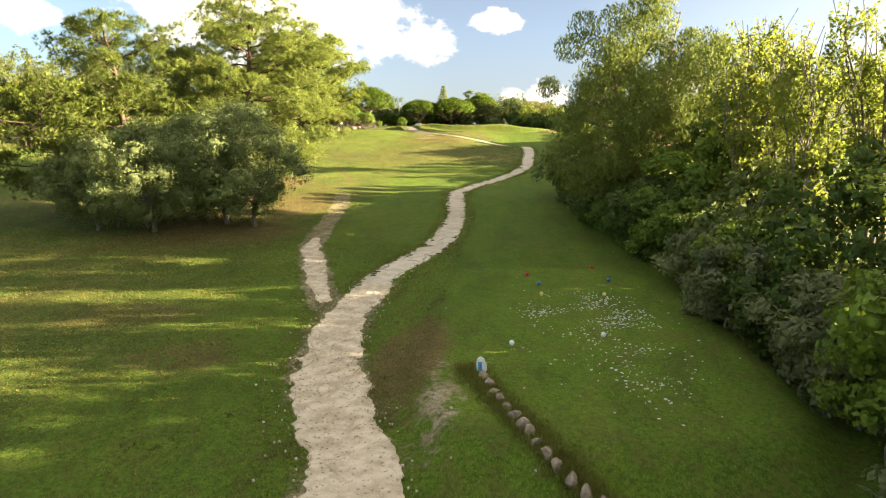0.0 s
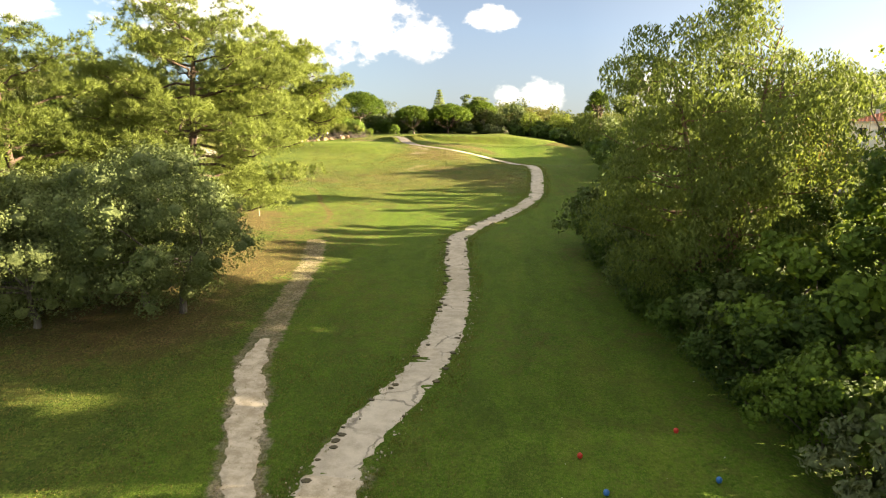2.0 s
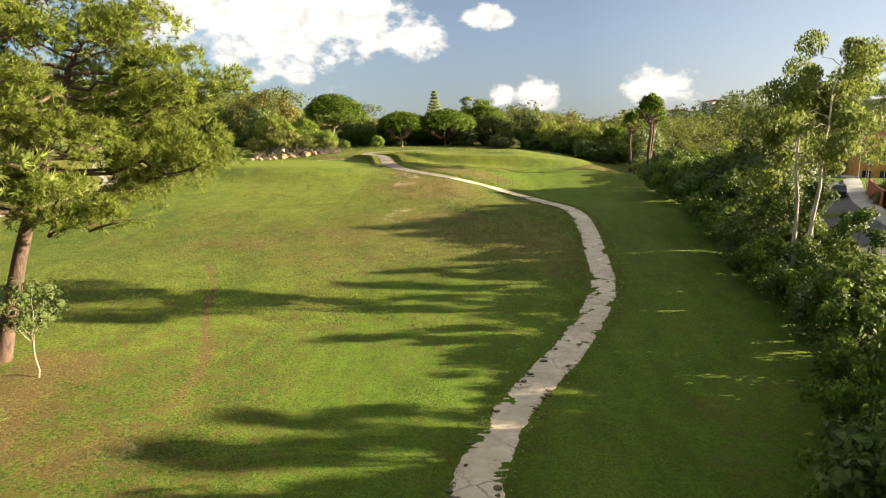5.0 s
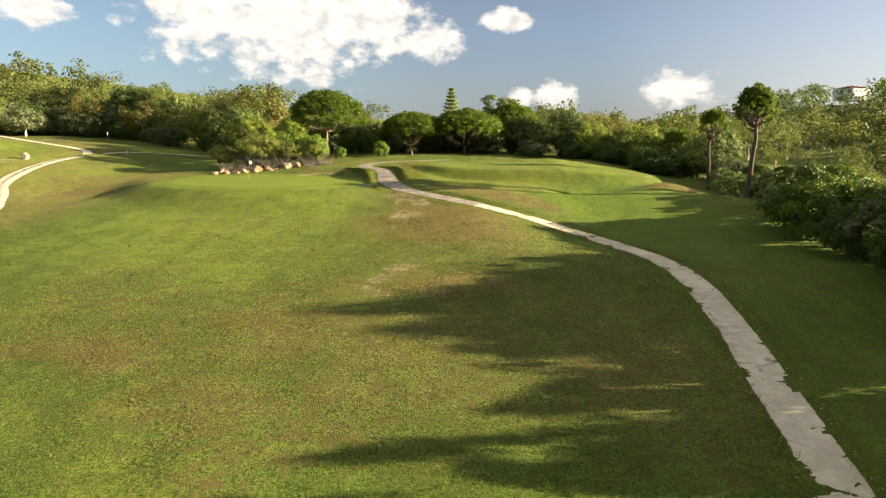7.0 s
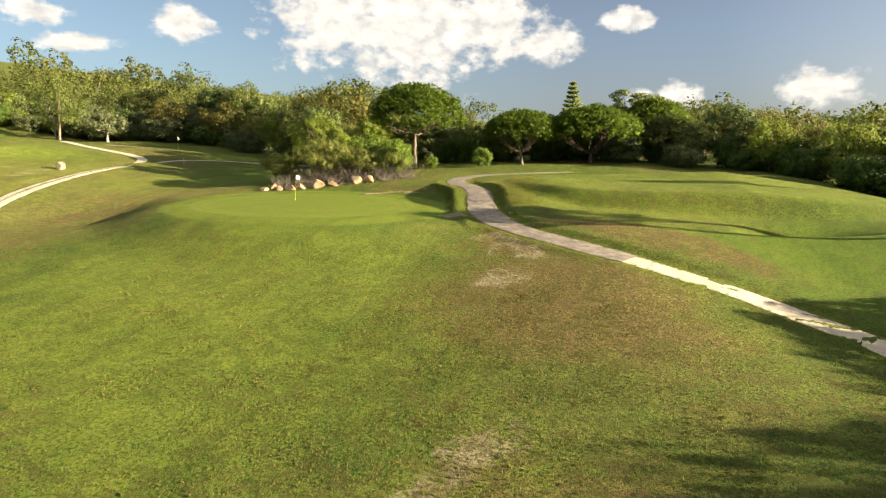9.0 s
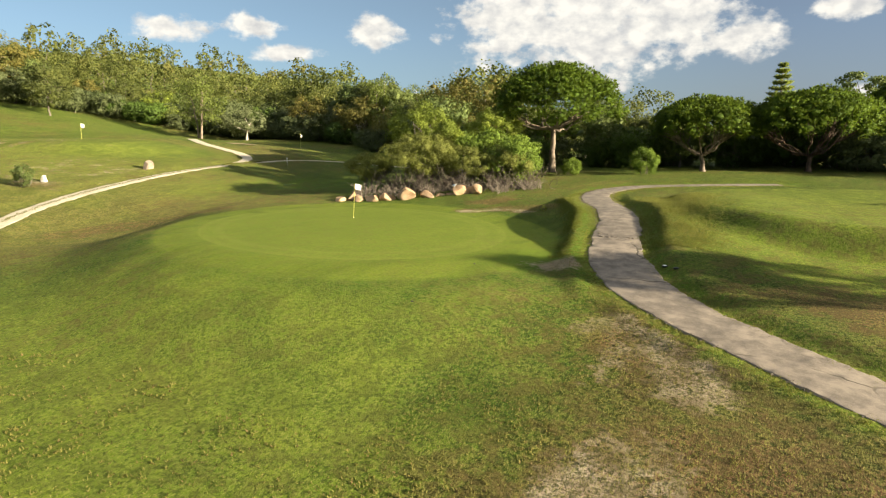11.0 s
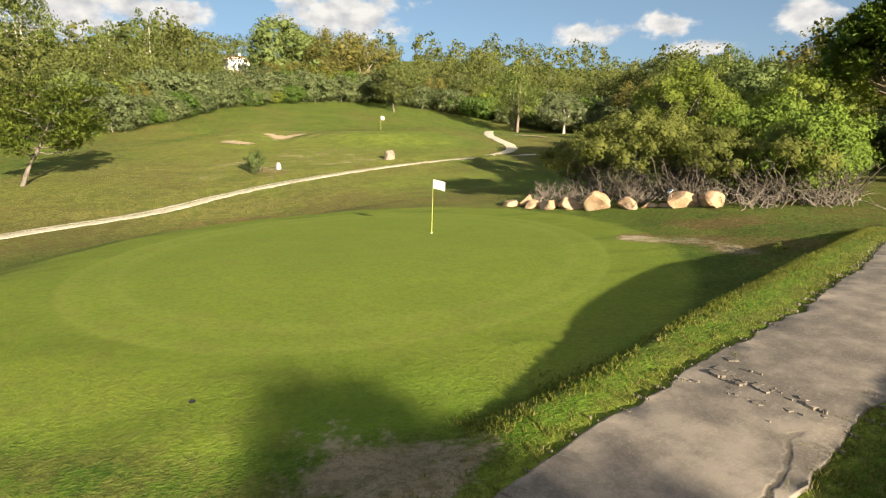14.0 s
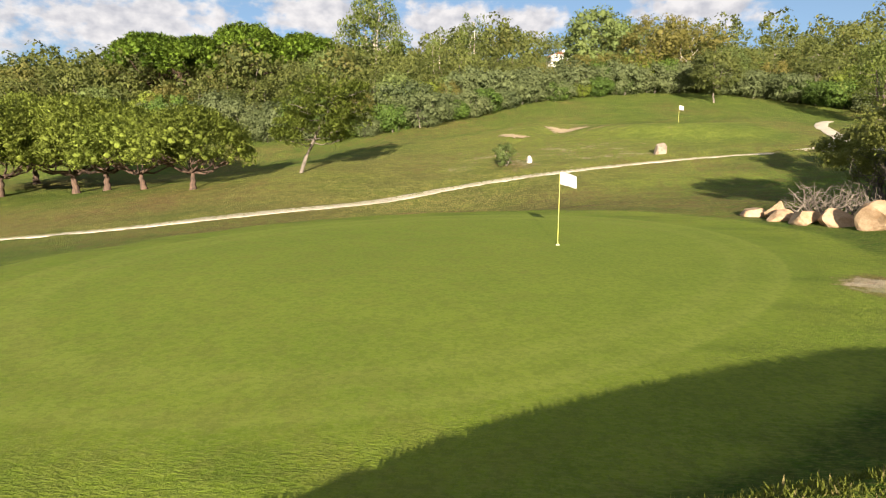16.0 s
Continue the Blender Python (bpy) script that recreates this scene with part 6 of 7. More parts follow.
for k, (x, y, s) in enumerate(((-7.6, 10.2, 1.0), (-5.2, 11.0, 1.1), (-2.4, 12.3, 0.9), (2.6, 14.6, 1.15), (4.2, 16.6, 1.0), (0.4, 14.6, 0.9))):
    v, f = deadwood(np.random.default_rng(60 + k), 1.5 * s, (1.15, 0.8, 0.95, 0.7, 0.9, 0.75)[k] * s, 44)
    ob = new("dead_branch", raw_mesh("dead_branch", v, f, DEAD_WOOD, True))
    ob.matrix_world = pose(x, y, on_ground(x, y) - 0.03, 0, 0, 50 * k)
    tagged(ob, "bleached bare twigs heaped under the brush", "deadwood", "deadwood heaps")
# bare stems in the darker bark, which carries the hollow's shade
v, f = deadwood(np.random.default_rng(71), 2.0, 2.1, 110)
tangle = tagged(new("twig_tangle", raw_mesh("twig_tangle", v, f, SHADED_STEM, True)), "tangle of bare stems coloured dark for the shaded foot of the brush", "deadwood", "bare stems")
tangle.matrix_world = pose(-4.2, 13.2, on_ground(-4.2, 13.2) - 0.05)
for x, y, a in ((-1.2, 14.4, 70), (1.8, 16.2, 140), (-6.8, 13.0, 200), (3.6, 18.0, 260), (-2.6, 15.4, 320)):
    copy_thing(tangle, pose(x, y, on_ground(x, y) - 0.05, 0, 0, a))

# signs
board = thing("hole_sign", pose(0.3, 11.9, on_ground(0.3, 11.9), 0, 0, -28), "small blue and white sign lying on a boulder", "sign")
part("post", rod((0, 0, 0), (0, 0.02, 0.72), 0.02, 0.02, 8), METAL, board)
p = part("panel", box(0.46, 0.02, 0.24, (0, 0, 0), 0.006), WHITE, board, "white panel")
p.matrix_basis = pose(0, -0.06, 0.82, -50, 0, 0)
q = part("print", box(0.34, 0.006, 0.09, (0.02, -0.013, 0.03), 0.002), BLUE, p, "blue printed bars")
marker = thing("track_sign", pose(-31.4, 24.2, on_ground(-31.4, 24.2), 0, 0, -50), "small white and blue board where the tracks meet", "sign")
part("post", rod((0, 0, 0), (0, 0, 0.5), 0.03, 0.03, 8), METAL, marker)
p = part("panel", box(0.72, 0.04, 0.56, (0, 0, 0.62), 0.01), WHITE, marker)
part("print", box(0.36, 0.006, 0.30, (0, -0.026, 0.62), 0.002), SKY_BLUE, p, "blue square")
tee_sign = thing("tee_sign", pose(37.9, -128.6, on_ground(37.9, -128.6), 0, 0, 8) @ Matrix.Scale(0.66, 4), "white and blue tee sign shaped like an upright shell", "sign")
bm = bmesh.new()
outline = [(0.0, 0.0), (0.22, 0.04), (0.30, 0.25), (0.28, 0.52), (0.16, 0.78), (-0.04, 0.90), (-0.20, 0.80), (-0.26, 0.55), (-0.24, 0.25), (-0.14, 0.05)]
front = [bm.verts.new((x * 0.9, -0.06, z)) for x, z in outline]
back = [bm.verts.new((x * 0.9, 0.06, z)) for x, z in outline]
bm.faces.new(front)
bm.faces.new(back[::-1])
for k in range(len(outline)):
    bm.faces.new((front[k - 1], front[k], back[k], back[k - 1]))
bmesh.ops.recalc_face_normals(bm, faces=bm.faces[:])
bmesh.ops.bevel(bm, geom=bm.edges[:], offset=0.018, segments=2, affect="EDGES")
p = part("panel", bm, WHITE, tee_sign, "white moulded body")
part("print", box(0.20, 0.008, 0.44, (-0.07, -0.066, 0.44), 0.003), SKY_BLUE, p, "light blue stripe")
part("print", box(0.05, 0.01, 0.26, (-0.06, -0.070, 0.44), 0.003), BLUE, p, "blue bar")


def tee_marker(x, y, mat, word):
    ob = thing("tee_marker", pose(x, y, on_ground(x, y)), f"{word} round tee marker on mown turf", "tee marker", "tee markers")
    part("ball", lathe(((0.03, 0.0), (0.075, 0.03), (0.095, 0.09), (0.085, 0.15), (0.05, 0.19), (0.012, 0.205)), 16), mat, ob)
    part("spike", rod((0, 0, -0.08), (0, 0, 0.02), 0.008, 0.01, 8), METAL, ob)


for x, y, mat, word in ((39.9, -114.5, RED, "red"), (43.6, -112.4, RED, "red"), (40.4, -116.6, BLUE, "blue"), (44.0, -115.6, BLUE, "blue"), (40.4, -118.7, YELLOW, "yellow"),
                        (43.3, -118.6, YELLOW, "yellow"), (38.9, -125.8, WHITE, "white"), (42.3, -124.6, WHITE, "white")):
    tee_marker(x, y, mat, word)

# retaining stones along the tee
edge = spline(((38.0, -129.0), (38.5, -130.6), (39.05, -132.1), (39.6, -133.3), (40.4, -134.3), (41.6, -135.0)), 0.42)
for k, (x, y) in enumerate(edge):
    g = random.Random(k)
    single("edging_stone", stone(0.20 + 0.08 * g.random(), 0.15 + 0.05 * g.random(), 0.26 + 0.12 * g.random(), 40 + k, 2), WALL_STONE,
           pose(float(x), float(y), on_ground(float(x), float(y)) - 0.03 - 0.04 * g.random(), 8 * g.random(), 8 * g.random(), 360 * g.random()), "rough field stone edging the tee", "rock", "edging stones")

# marker stones and fittings on the hill course
single("marker_stone", stone(0.34, 0.30, 0.66, 90, 3, 0.15), WHITE_STONE, pose(-36.4, -1.4, on_ground(-36.4, -1.4) - 0.05, 0, 0, 20), "white painted marker stone beside a shrub", "rock", "marker stones")
single("marker_stone", stone(0.62, 0.50, 1.05, 91, 3, 0.15), WALL_STONE, pose(-37.5, 9.7, on_ground(-37.5, 9.7) - 0.05, 0, 0, 75), "tall grey marker stone beside the hill track", "rock", "marker stones")
for x, y in ((14.3, -13.7), (14.0, -9.0)):
    ob = thing("sprinkler_head", pose(x, y, on_ground(x, y)) @ Matrix.Scale(0.55, 4), "black sprinkler head sunk in the turf", "sprinkler", "sprinklers")
    part("cap", lathe(((0.075, -0.03), (0.085, 0.02), (0.06, 0.04), (0.03, 0.045)), 16), BLACK, ob)
    part("nozzle", rod((0, 0, 0.03), (0, 0, 0.07), 0.02, 0.015, 8), BLACK, ob)


def sand_hollow(x, y, rx, ry, turn, seed):
    """A small bunker: a dished sheet of sand with an uneven lip."""
    n, rings = 36, 7
    rng = np.random.default_rng(seed)
    wob = 1 + 0.18 * np.sin(np.linspace(0, 2 * np.pi, n, endpoint=False) * 3 + seed) + 0.14 * np.sin(np.arange(n) * 1.9 + seed) + rng.normal(0, 0.11, n)
    t = np.linspace(0, 2 * np.pi, n, endpoint=False)
    rows = []
    c, s = math.cos(radians(turn)), math.sin(radians(turn))
    for k in range(rings):
        r = k / (rings - 1)
        u, v = np.cos(t) * rx * wob * r, np.sin(t) * ry * wob * r
        gx, gy = x + u * c - v * s, y + u * s + v * c
        rows.append(np.c_[gx - x, gy - y, height(gx, gy) + 0.05 + 0.05 * r**3])
    v = np.vstack(rows)
    i = np.arange(n * rings).reshape(rings, n)
    j = np.roll(i, -1, 1)
    me = raw_mesh("bunker", v, np.stack([i[:-1], i[1:], j[1:], j[:-1]], -1).reshape(-1, 4), SAND, True)
    ob = new("bunker", me)
    ob.location = (x, y, 0)
    tagged(ob, "pale sand bunker in the hill fairway", "bunker", "bunkers", "structure")


for k, (x, y, rx, ry, turn) in enumerate(((-61.8, 2.6, 3.0, 0.9, 53), (-57.0, -3.9, 2.2, 0.7, 50), (-52, 34.5, 2.6, 0.8, 20))):
    sand_hollow(x, y, rx, ry, turn, k)

def valve_cover(x, y, mat, label):
    """A small round cover set in the grass beside the path."""
    ob = thing("valve_cover", pose(x, y, on_ground(x, y) + 0.01), label, "valve cover", "valve covers")
    part("collar", lathe(((0.11, -0.04), (0.11, 0.03), (0.09, 0.03), (0.09, 0.0)), 20), BLACK, ob)
    part("lid", lathe(((0.088, 0.0), (0.088, 0.03), (0.075, 0.04), (0.015, 0.045)), 20), mat, ob)


valve_cover(20.45, -5.2, WHITE, "white round valve cover in the grass beside the path")
valve_cover(20.95, -5.5, BLACK, "dark round valve cover in the grass beside the path")
plant("weed", broadleaf(0.55, 0.17, rng_next(), 0.1, 16, 14, 0.075, 0.035, 0.008, 3, 0.0, 0.30, 1.0, 0.0, 0.5, 0.0), GREY_BARK, YELLOW_LEAF, 9.9, 7.4, "small yellow-green weed on the bank", "weed")

# loose things on the ground: broken paving, divot sand, turf tufts
bits = np.random.default_rng(5)


def flakes(name, centres, sizes, mat, label, category, lift=0.012, thick=0.02):
    """Many small flat angular pieces in one mesh."""
    n = len(centres)
    t = np.linspace(0, 2 * np.pi, 6, endpoint=False)[None] + bits.uniform(0, 6, (n, 1))
    r = sizes[:, None] * bits.uniform(0.55, 1.1, (n, 6))
    z = height(centres[:, 0], centres[:, 1])[:, None] + lift
    top = np.stack([centres[:, :1] + np.cos(t) * r, centres[:, 1:2] + np.sin(t) * r * 0.8, z + thick + bits.normal(0, 0.004, (n, 6))], -1)
    low = top.copy()
    low[..., 2] = z - 0.03
    v = np.concatenate([top, low], 1).reshape(-1, 3)
    b = (np.arange(n) * 12)[:, None]
    hexes = b + np.arange(6)[None]
    k = np.arange(6)
    sides = (b[:, :, None] + np.stack([k, k + 6, (k + 1) % 6 + 6, (k + 1) % 6], -1)[None]).reshape(-1, 4)
    return tagged(new(name, raw_mesh(name, v, [hexes, sides], mat)), label, category, kind="stuff")


spots = []
for cx, cy, sx, sy, n in ((40.6, -121.3, 0.7, 0.9, 190), (43.2, -122.4, 0.75, 1.5, 420), (42.2, -119.4, 0.9, 0.8, 220), (43.2, -127.6, 0.6, 1.6, 240), (41.4, -125.6, 1.6, 1.8, 90), (42.4, -122.5, 1.8, 4.5, 120)):
    spots.append(np.c_[bits.normal(cx, sx, n), bits.normal(cy, sy, n)])
spots = np.vstack(spots)
flakes("divot_sand", spots, bits.uniform(0.1, 1.0, len(spots)) ** 2 * 0.055 + 0.008, WHITE_STONE, "white sand filling divots on the tee", "sand", 0.002, 0.008)
rubble = np.c_[bits.normal(17.6, 0.42, 60), bits.normal(-2.1, 0.24, 60)]
flakes("broken_paving", rubble, 0.02 + 0.15 * bits.uniform(0, 1, len(rubble)) ** 5, OLD_PATH, "broken lumps of path surface", "rubble", 0.055, 0.018)
k = bits.integers(turn_off, len(WALK_LINE) - 2, 1500)
edge_way = np.stack([np.gradient(WALK_LINE, axis=0)[k, 1], -np.gradient(WALK_LINE, axis=0)[k, 0]], 1) / np.hypot(*np.gradient(WALK_LINE, axis=0)[k].T)[:, None]
crumbs = WALK_LINE[k] + edge_way * (np.where(bits.uniform(size=(1500, 1)) < 0.6, -0.98, 1.15) + bits.normal(0, 0.09, (1500, 1)))
flakes("path_crumbs", crumbs, 0.007 + 0.022 * bits.uniform(0, 1, 1500) ** 2, OLD_PATH, "pale crumbs along the broken path edge", "rubble", 0.04, 0.010)
k = bits.integers(cut, int(np.argmin(np.abs(WALK_LINE[:, 1] + 30))), 500)
verge = WALK_LINE[k] + bits.normal(0, 1, (500, 2)) * 0.20 + np.where(bits.uniform(size=(500, 1)) < 0.5, 1, -1) * np.stack([np.gradient(WALK_LINE, axis=0)[k, 1], -np.gradient(WALK_LINE, axis=0)[k, 0]], 1) / np.hypot(*np.gradient(WALK_LINE, axis=0)[k].T)[:, None] * 1.12
flakes("path_rubble", verge, bits.uniform(0.01, 0.05, 500), PAVING, "crumbled paving along the path's edges", "rubble", 0.0, 0.03)
k = bits.integers(cut, int(np.argmin(np.abs(WALK_LINE[:, 1] + 64))), 90)
edge_way = np.stack([np.gradient(WALK_LINE, axis=0)[k, 1], -np.gradient(WALK_LINE, axis=0)[k, 0]], 1) / np.hypot(*np.gradient(WALK_LINE, axis=0)[k].T)[:, None]
notch = WALK_LINE[k] + edge_way * np.where(bits.uniform(size=(90, 1)) < 0.7, bits.uniform(-1.0, -0.62, (90, 1)), bits.uniform(0.62, 0.85, (90, 1)))
flakes("soil_patches", notch, bits.uniform(0.05, 0.24, 90), DARK_SOIL, "dark soil and turf in broken path edges", "soil", 0.045, 0.016)
k = bits.integers(0, cut, 2400)
flakes("gravel", WALK_LINE[k] + bits.normal(0, 0.75, (2400, 2)), bits.uniform(0.012, 0.05, 2400), GRAVEL, "loose pale gravel on the track", "gravel", 0.05, 0.02)

# ---- street and houses beyond the hedge ----
def stucco(name, dark, light):
    return rough_material(name, dark, light, 0.7, 0.9, 0.15, 0.01)


ORANGE = stucco("orange_stucco", (0.50, 0.235, 0.055), (0.62, 0.32, 0.09))
CREAM = stucco("white_stucco", (0.62, 0.60, 0.56), (0.76, 0.74, 0.70))
TERRACOTTA = rough_material("terracotta", (0.20, 0.060, 0.032), (0.40, 0.15, 0.075), 2.5, 0.85, 0.5, 0.04)
GLASS, gn, gk = material("window_glass")
finish(gn, gk, put(gn, gk, "ShaderNodeBsdfPrincipled", Base_Color=(0.02, 0.026, 0.032, 1), Roughness=0.06).outputs[0])
BRICK_RED = stucco("red_wall", (0.30, 0.075, 0.035), (0.42, 0.13, 0.06))


def tiled_roof(w, d, rise, over, bm=None):
    """A hipped roof with rows of rounded tiles as ridges down each slope."""
    bm = bm or bmesh.new()
    w, d = w / 2 + over, d / 2 + over
    ridge = max(0.1, w - d)
    top = [Vector((-ridge, 0, rise)), Vector((ridge, 0, rise))]
    c = [Vector((-w, -d, 0)), Vector((w, -d, 0)), Vector((w, d, 0)), Vector((-w, d, 0))]
    faces = [(c[0], c[1], top[1], top[0]), (c[1], c[2], top[1]), (c[2], c[3], top[0], top[1]), (c[3], c[0], top[0])]
    for f in faces:
        bm.faces.new([bm.verts.new(v) for v in f])
    bm.faces.new([bm.verts.new(v - Vector((0, 0, 0.0))) for v in reversed(c)])
    for f in faces:
        a, b = f[0], f[1]
        tops = f[2:] if len(f) == 4 else (f[2], f[2])
        count = int((b - a).length / 0.5)
        for k in range(1, count):
            u = k / count
            foot = a + (b - a) * u
            if len(f) == 4:
                inner = max(0.0, min(1.0, (u * 2 * w - (w - ridge)) / (2 * ridge))) if a.y == b.y else u
                head = tops[1] + (tops[0] - tops[1]) * inner
                reach = min(1.0, min(u, 1 - u) * 2 * w / (w - ridge))
                head = head if reach >= 1 else foot + (Vector((foot.x, 0, rise)) - foot) * reach
            else:
                reach = 1 - abs(2 * u - 1)
                head = foot + (Vector((f[2].x, foot.y, rise)) - foot) * reach
            if (head - foot).length > 0.3:
                rod(foot + Vector((0, 0, 0.02)), head + Vector((0, 0, 0.02)), 0.07, 0.07, 5, bm)
    return bm


def house(x, y, z, turn, w, d, h, wall_mat, label, storeys=2, balcony=False, category="house", rise=1.5):
    ob = thing("house", pose(x, y, z, 0, 0, turn), label, category, "houses")
    bm = bmesh.new()
    t = 0.25
    # walls in bands, so that the openings go through them
    spots = [(-w * 0.30, 1.1), (w * 0.02, 1.1), (w * 0.32, 1.1)]
    for side, (wide, off, axis) in enumerate(((w, -d / 2 + t / 2, 0), (w, d / 2 - t / 2, 0), (d - 2 * t, -w / 2 + t / 2, 1), (d - 2 * t, w / 2 - t / 2, 1))):
        k = wide / w
        storey = h / storeys
        for s in range(storeys):
            low = s * storey
            def slab(u0, u1, z0, z1):
                size, mid = u1 - u0, (u0 + u1) / 2
                if size <= 0.01:
                    return
                if axis == 0:
                    box(size, t, z1 - z0, (mid, off, (z0 + z1) / 2), 0, bm)
                else:
                    box(t, size, z1 - z0, (off, mid, (z0 + z1) / 2), 0, bm)
            slab(-wide / 2, wide / 2, low, low + 0.9)
            slab(-wide / 2, wide / 2, low + 2.2, low + storey)
            last = -wide / 2
            for u, ww in spots:
                slab(last, u * k - ww / 2, low + 0.9, low + 2.2)
                last = u * k + ww / 2
            slab(last, wide / 2, low + 0.9, low + 2.2)
            for u, ww in spots:
                sign = -1 if side in (0, 2) else 1
                def piece(name, sx, sy, sz, dz, depth, mat, parent, label=""):
                    at = (u * k, off + sign * depth, low + 1.55 + dz) if axis == 0 else (off + sign * depth, u * k, low + 1.55 + dz)
                    return part(name, box(sx if axis == 0 else sy, sy if axis == 0 else sx, sz, at), mat, parent, label)
                win = piece("window", ww - 0.01, 0.05, 0.08, -0.6, 0.0, WHITE, ob)
                piece("pane", ww - 0.04, 0.02, 1.28, 0.0, -0.02, GLASS, win, "dark window glass")
                piece("frame", 0.07, 0.06, 1.28, 0.0, 0.02, WHITE, win)
                piece("sill", ww + 0.16, 0.10, 0.06, -0.68, 0.16, WHITE, win)
    box(w - 0.02, d - 0.02, 0.2, (0, 0, h - 0.1), 0, bm)
    part("wall", bm, wall_mat, ob)
    roof = part("roof", tiled_roof(w, d, rise, 0.45), TERRACOTTA, ob, "terracotta tiled hipped roof")
    roof.location = (0, 0, h + 0.004)
    chimney = part("chimney", box(0.7, 0.6, 1.6, (w * 0.18, d * 0.12, h + rise * 0.9), 0.02), wall_mat, roof)
    chimney.location = (0, 0, -h)
    part("eaves", box(w + 0.7, d + 0.7, 0.14, (0, 0, h - 0.07), 0.02), WHITE, ob, "white eaves board")
    part("door", box(0.95, 0.06, 2.05, (-w * 0.14, -d / 2 - 0.01, 1.03), 0.01), GREY_BARK, ob, "brown wooden door")
    if balcony:
        b = part("balcony", box(2.6, 1.1, 0.16, (-w * 0.30, -d / 2 - 0.55, h / 2 + 0.2), 0.02), CREAM, ob)
        for k in range(9):
            part("railing", rod((-w * 0.30 - 1.2 + 0.3 * k, -d / 2 - 1.05, h / 2 + 0.28), (-w * 0.30 - 1.2 + 0.3 * k, -d / 2 - 1.05, h / 2 + 1.15), 0.02, 0.02, 6), METAL, b)
        part("rail", rod((-w * 0.30 - 1.25, -d / 2 - 1.05, h / 2 + 1.15), (-w * 0.30 + 1.25, -d / 2 - 1.05, h / 2 + 1.15), 0.03, 0.03, 8), METAL, b)
    return ob


STREET = spline(((58.5, -78), (61.0, -63), (64.2, -52), (67.2, -42), (69.8, -33), (73.4, -23.5), (78, -12.5), (85, 2)), 1.0)
STREET_Z = line_heights(STREET)
way_strip("street", STREET, STREET_Z, 2.8, ASPHALT, "asphalt street beside the course", 0.02, 0.30, 8, 7)
ahead = np.gradient(STREET, axis=0)
right = np.stack([ahead[:, 1], -ahead[:, 0]], 1) / np.hypot(*ahead.T)[:, None]
corner = int(np.argmin(np.abs(STREET[:, 1] + 41.5)))
SIDE_STREET = spline(((65.5, -50.0), (72.0, -49.6), (82.0, -51.0), (98.0, -55.0)), 1.0)
way_strip("street", SIDE_STREET, line_heights(SIDE_STREET) - 0.01, 3.0, ASPHALT, "asphalt side street at the junction", 0.02, 0.30, 18, 7)
way_strip("pavement", STREET[corner:] + right[corner:] * 3.9, STREET_Z[corner:] + 0.14, 1.05, KERB, "pale concrete pavement with a raised kerb", 0.01, 0.30, 9, 5)


def wall_run(name, line, levels, tall, thick, mat, label):
    n = len(line)
    ah = np.gradient(line, axis=0)
    sd = np.stack([ah[:, 1], -ah[:, 0]], 1) / np.hypot(*ah.T)[:, None] * thick / 2
    z = levels[:, None]
    v = np.stack([np.c_[line - sd, z - 0.3], np.c_[line - sd, z + tall], np.c_[line + sd, z + tall], np.c_[line + sd, z - 0.3]], 1)
    i = np.arange(4 * n).reshape(n, 4)
    j = np.roll(i, -1, 1)
    return tagged(new(name, raw_mesh(name, v.reshape(-1, 3), np.stack([i[:-1], j[:-1], j[1:], i[1:]], -1).reshape(-1, 4), mat)), label, "wall", kind="structure")


garden = STREET + right * 5.2
wall_run("garden_wall", garden[corner + 1 : corner + 16], STREET_Z[corner + 1 : corner + 16] + 0.4, 0.95, 0.25, ORANGE, "low orange garden wall along the pavement")
wall_run("garden_wall", garden[corner + 18 : corner + 30], STREET_Z[corner + 18 : corner + 30] + 0.4, 1.7, 0.25, BRICK_RED, "red garden wall with a gate")
house(81.2, -36.6, -3.8, 69, 11.0, 9.0, 6.2, ORANGE, "orange two-storey house with a terracotta roof", 2, True)
house(94.0, 2.0, -2.6, 68, 9.5, 8.0, 5.4, ORANGE, "orange and white house further up the street", 2, True)
house(103.0, 20.0, -2.0, 66, 10.0, 8.0, 5.6, CREAM, "white house with a terracotta roof", 2)
house(108.0, 24.0, -1.4, 40, 10.0, 8.0, 5.6, CREAM, "white house at the street's end", 2)
house(101.0, -24.0, -2.4, 60, 12.0, 9.0, 6.4, CREAM, "white house behind the street", 2)


def street_lamp(x, y, z):
    ob = thing("street_lamp", pose(x, y, z), "street lamp with a white globe on a green-grey post", "street lamp", "street lamps")
    part("post", rod((0, 0, -0.2), (0, 0, 3.6), 0.06, 0.04, 10), METAL, ob)
    part("globe", lathe(((0.06, 3.6), (0.20, 3.7), (0.26, 3.86), (0.20, 4.03), (0.06, 4.12)), 18), WHITE, ob, "white globe")


for k in (corner + 12, corner + 27, corner + 40):
    street_lamp(float(STREET[k, 0] + right[k, 0] * 4.7), float(STREET[k, 1] + right[k, 1] * 4.7), float(STREET_Z[k] + 0.4))
k = corner + 5
post = thing("street_sign", pose(float(STREET[k, 0] + right[k, 0] * 4.5), float(STREET[k, 1] + right[k, 1] * 4.5), float(STREET_Z[k] + 0.35), 0, 0, -12), "square blue street sign with a white arrow", "sign")
part("post", rod((0, 0, 0), (0, 0, 2.2), 0.03, 0.03, 8), METAL, post)
panel = part("panel", box(0.75, 0.03, 0.75, (0, 0, 2.3), 0.01), BLUE, post, "blue panel")
bm = box(0.11, 0.01, 0.34, (0, -0.022, 2.2), 0)
a = [bm.verts.new(v) for v in ((-0.19, -0.024, 2.36), (0.19, -0.024, 2.36), (0, -0.024, 2.58))]
bm.faces.new(a)
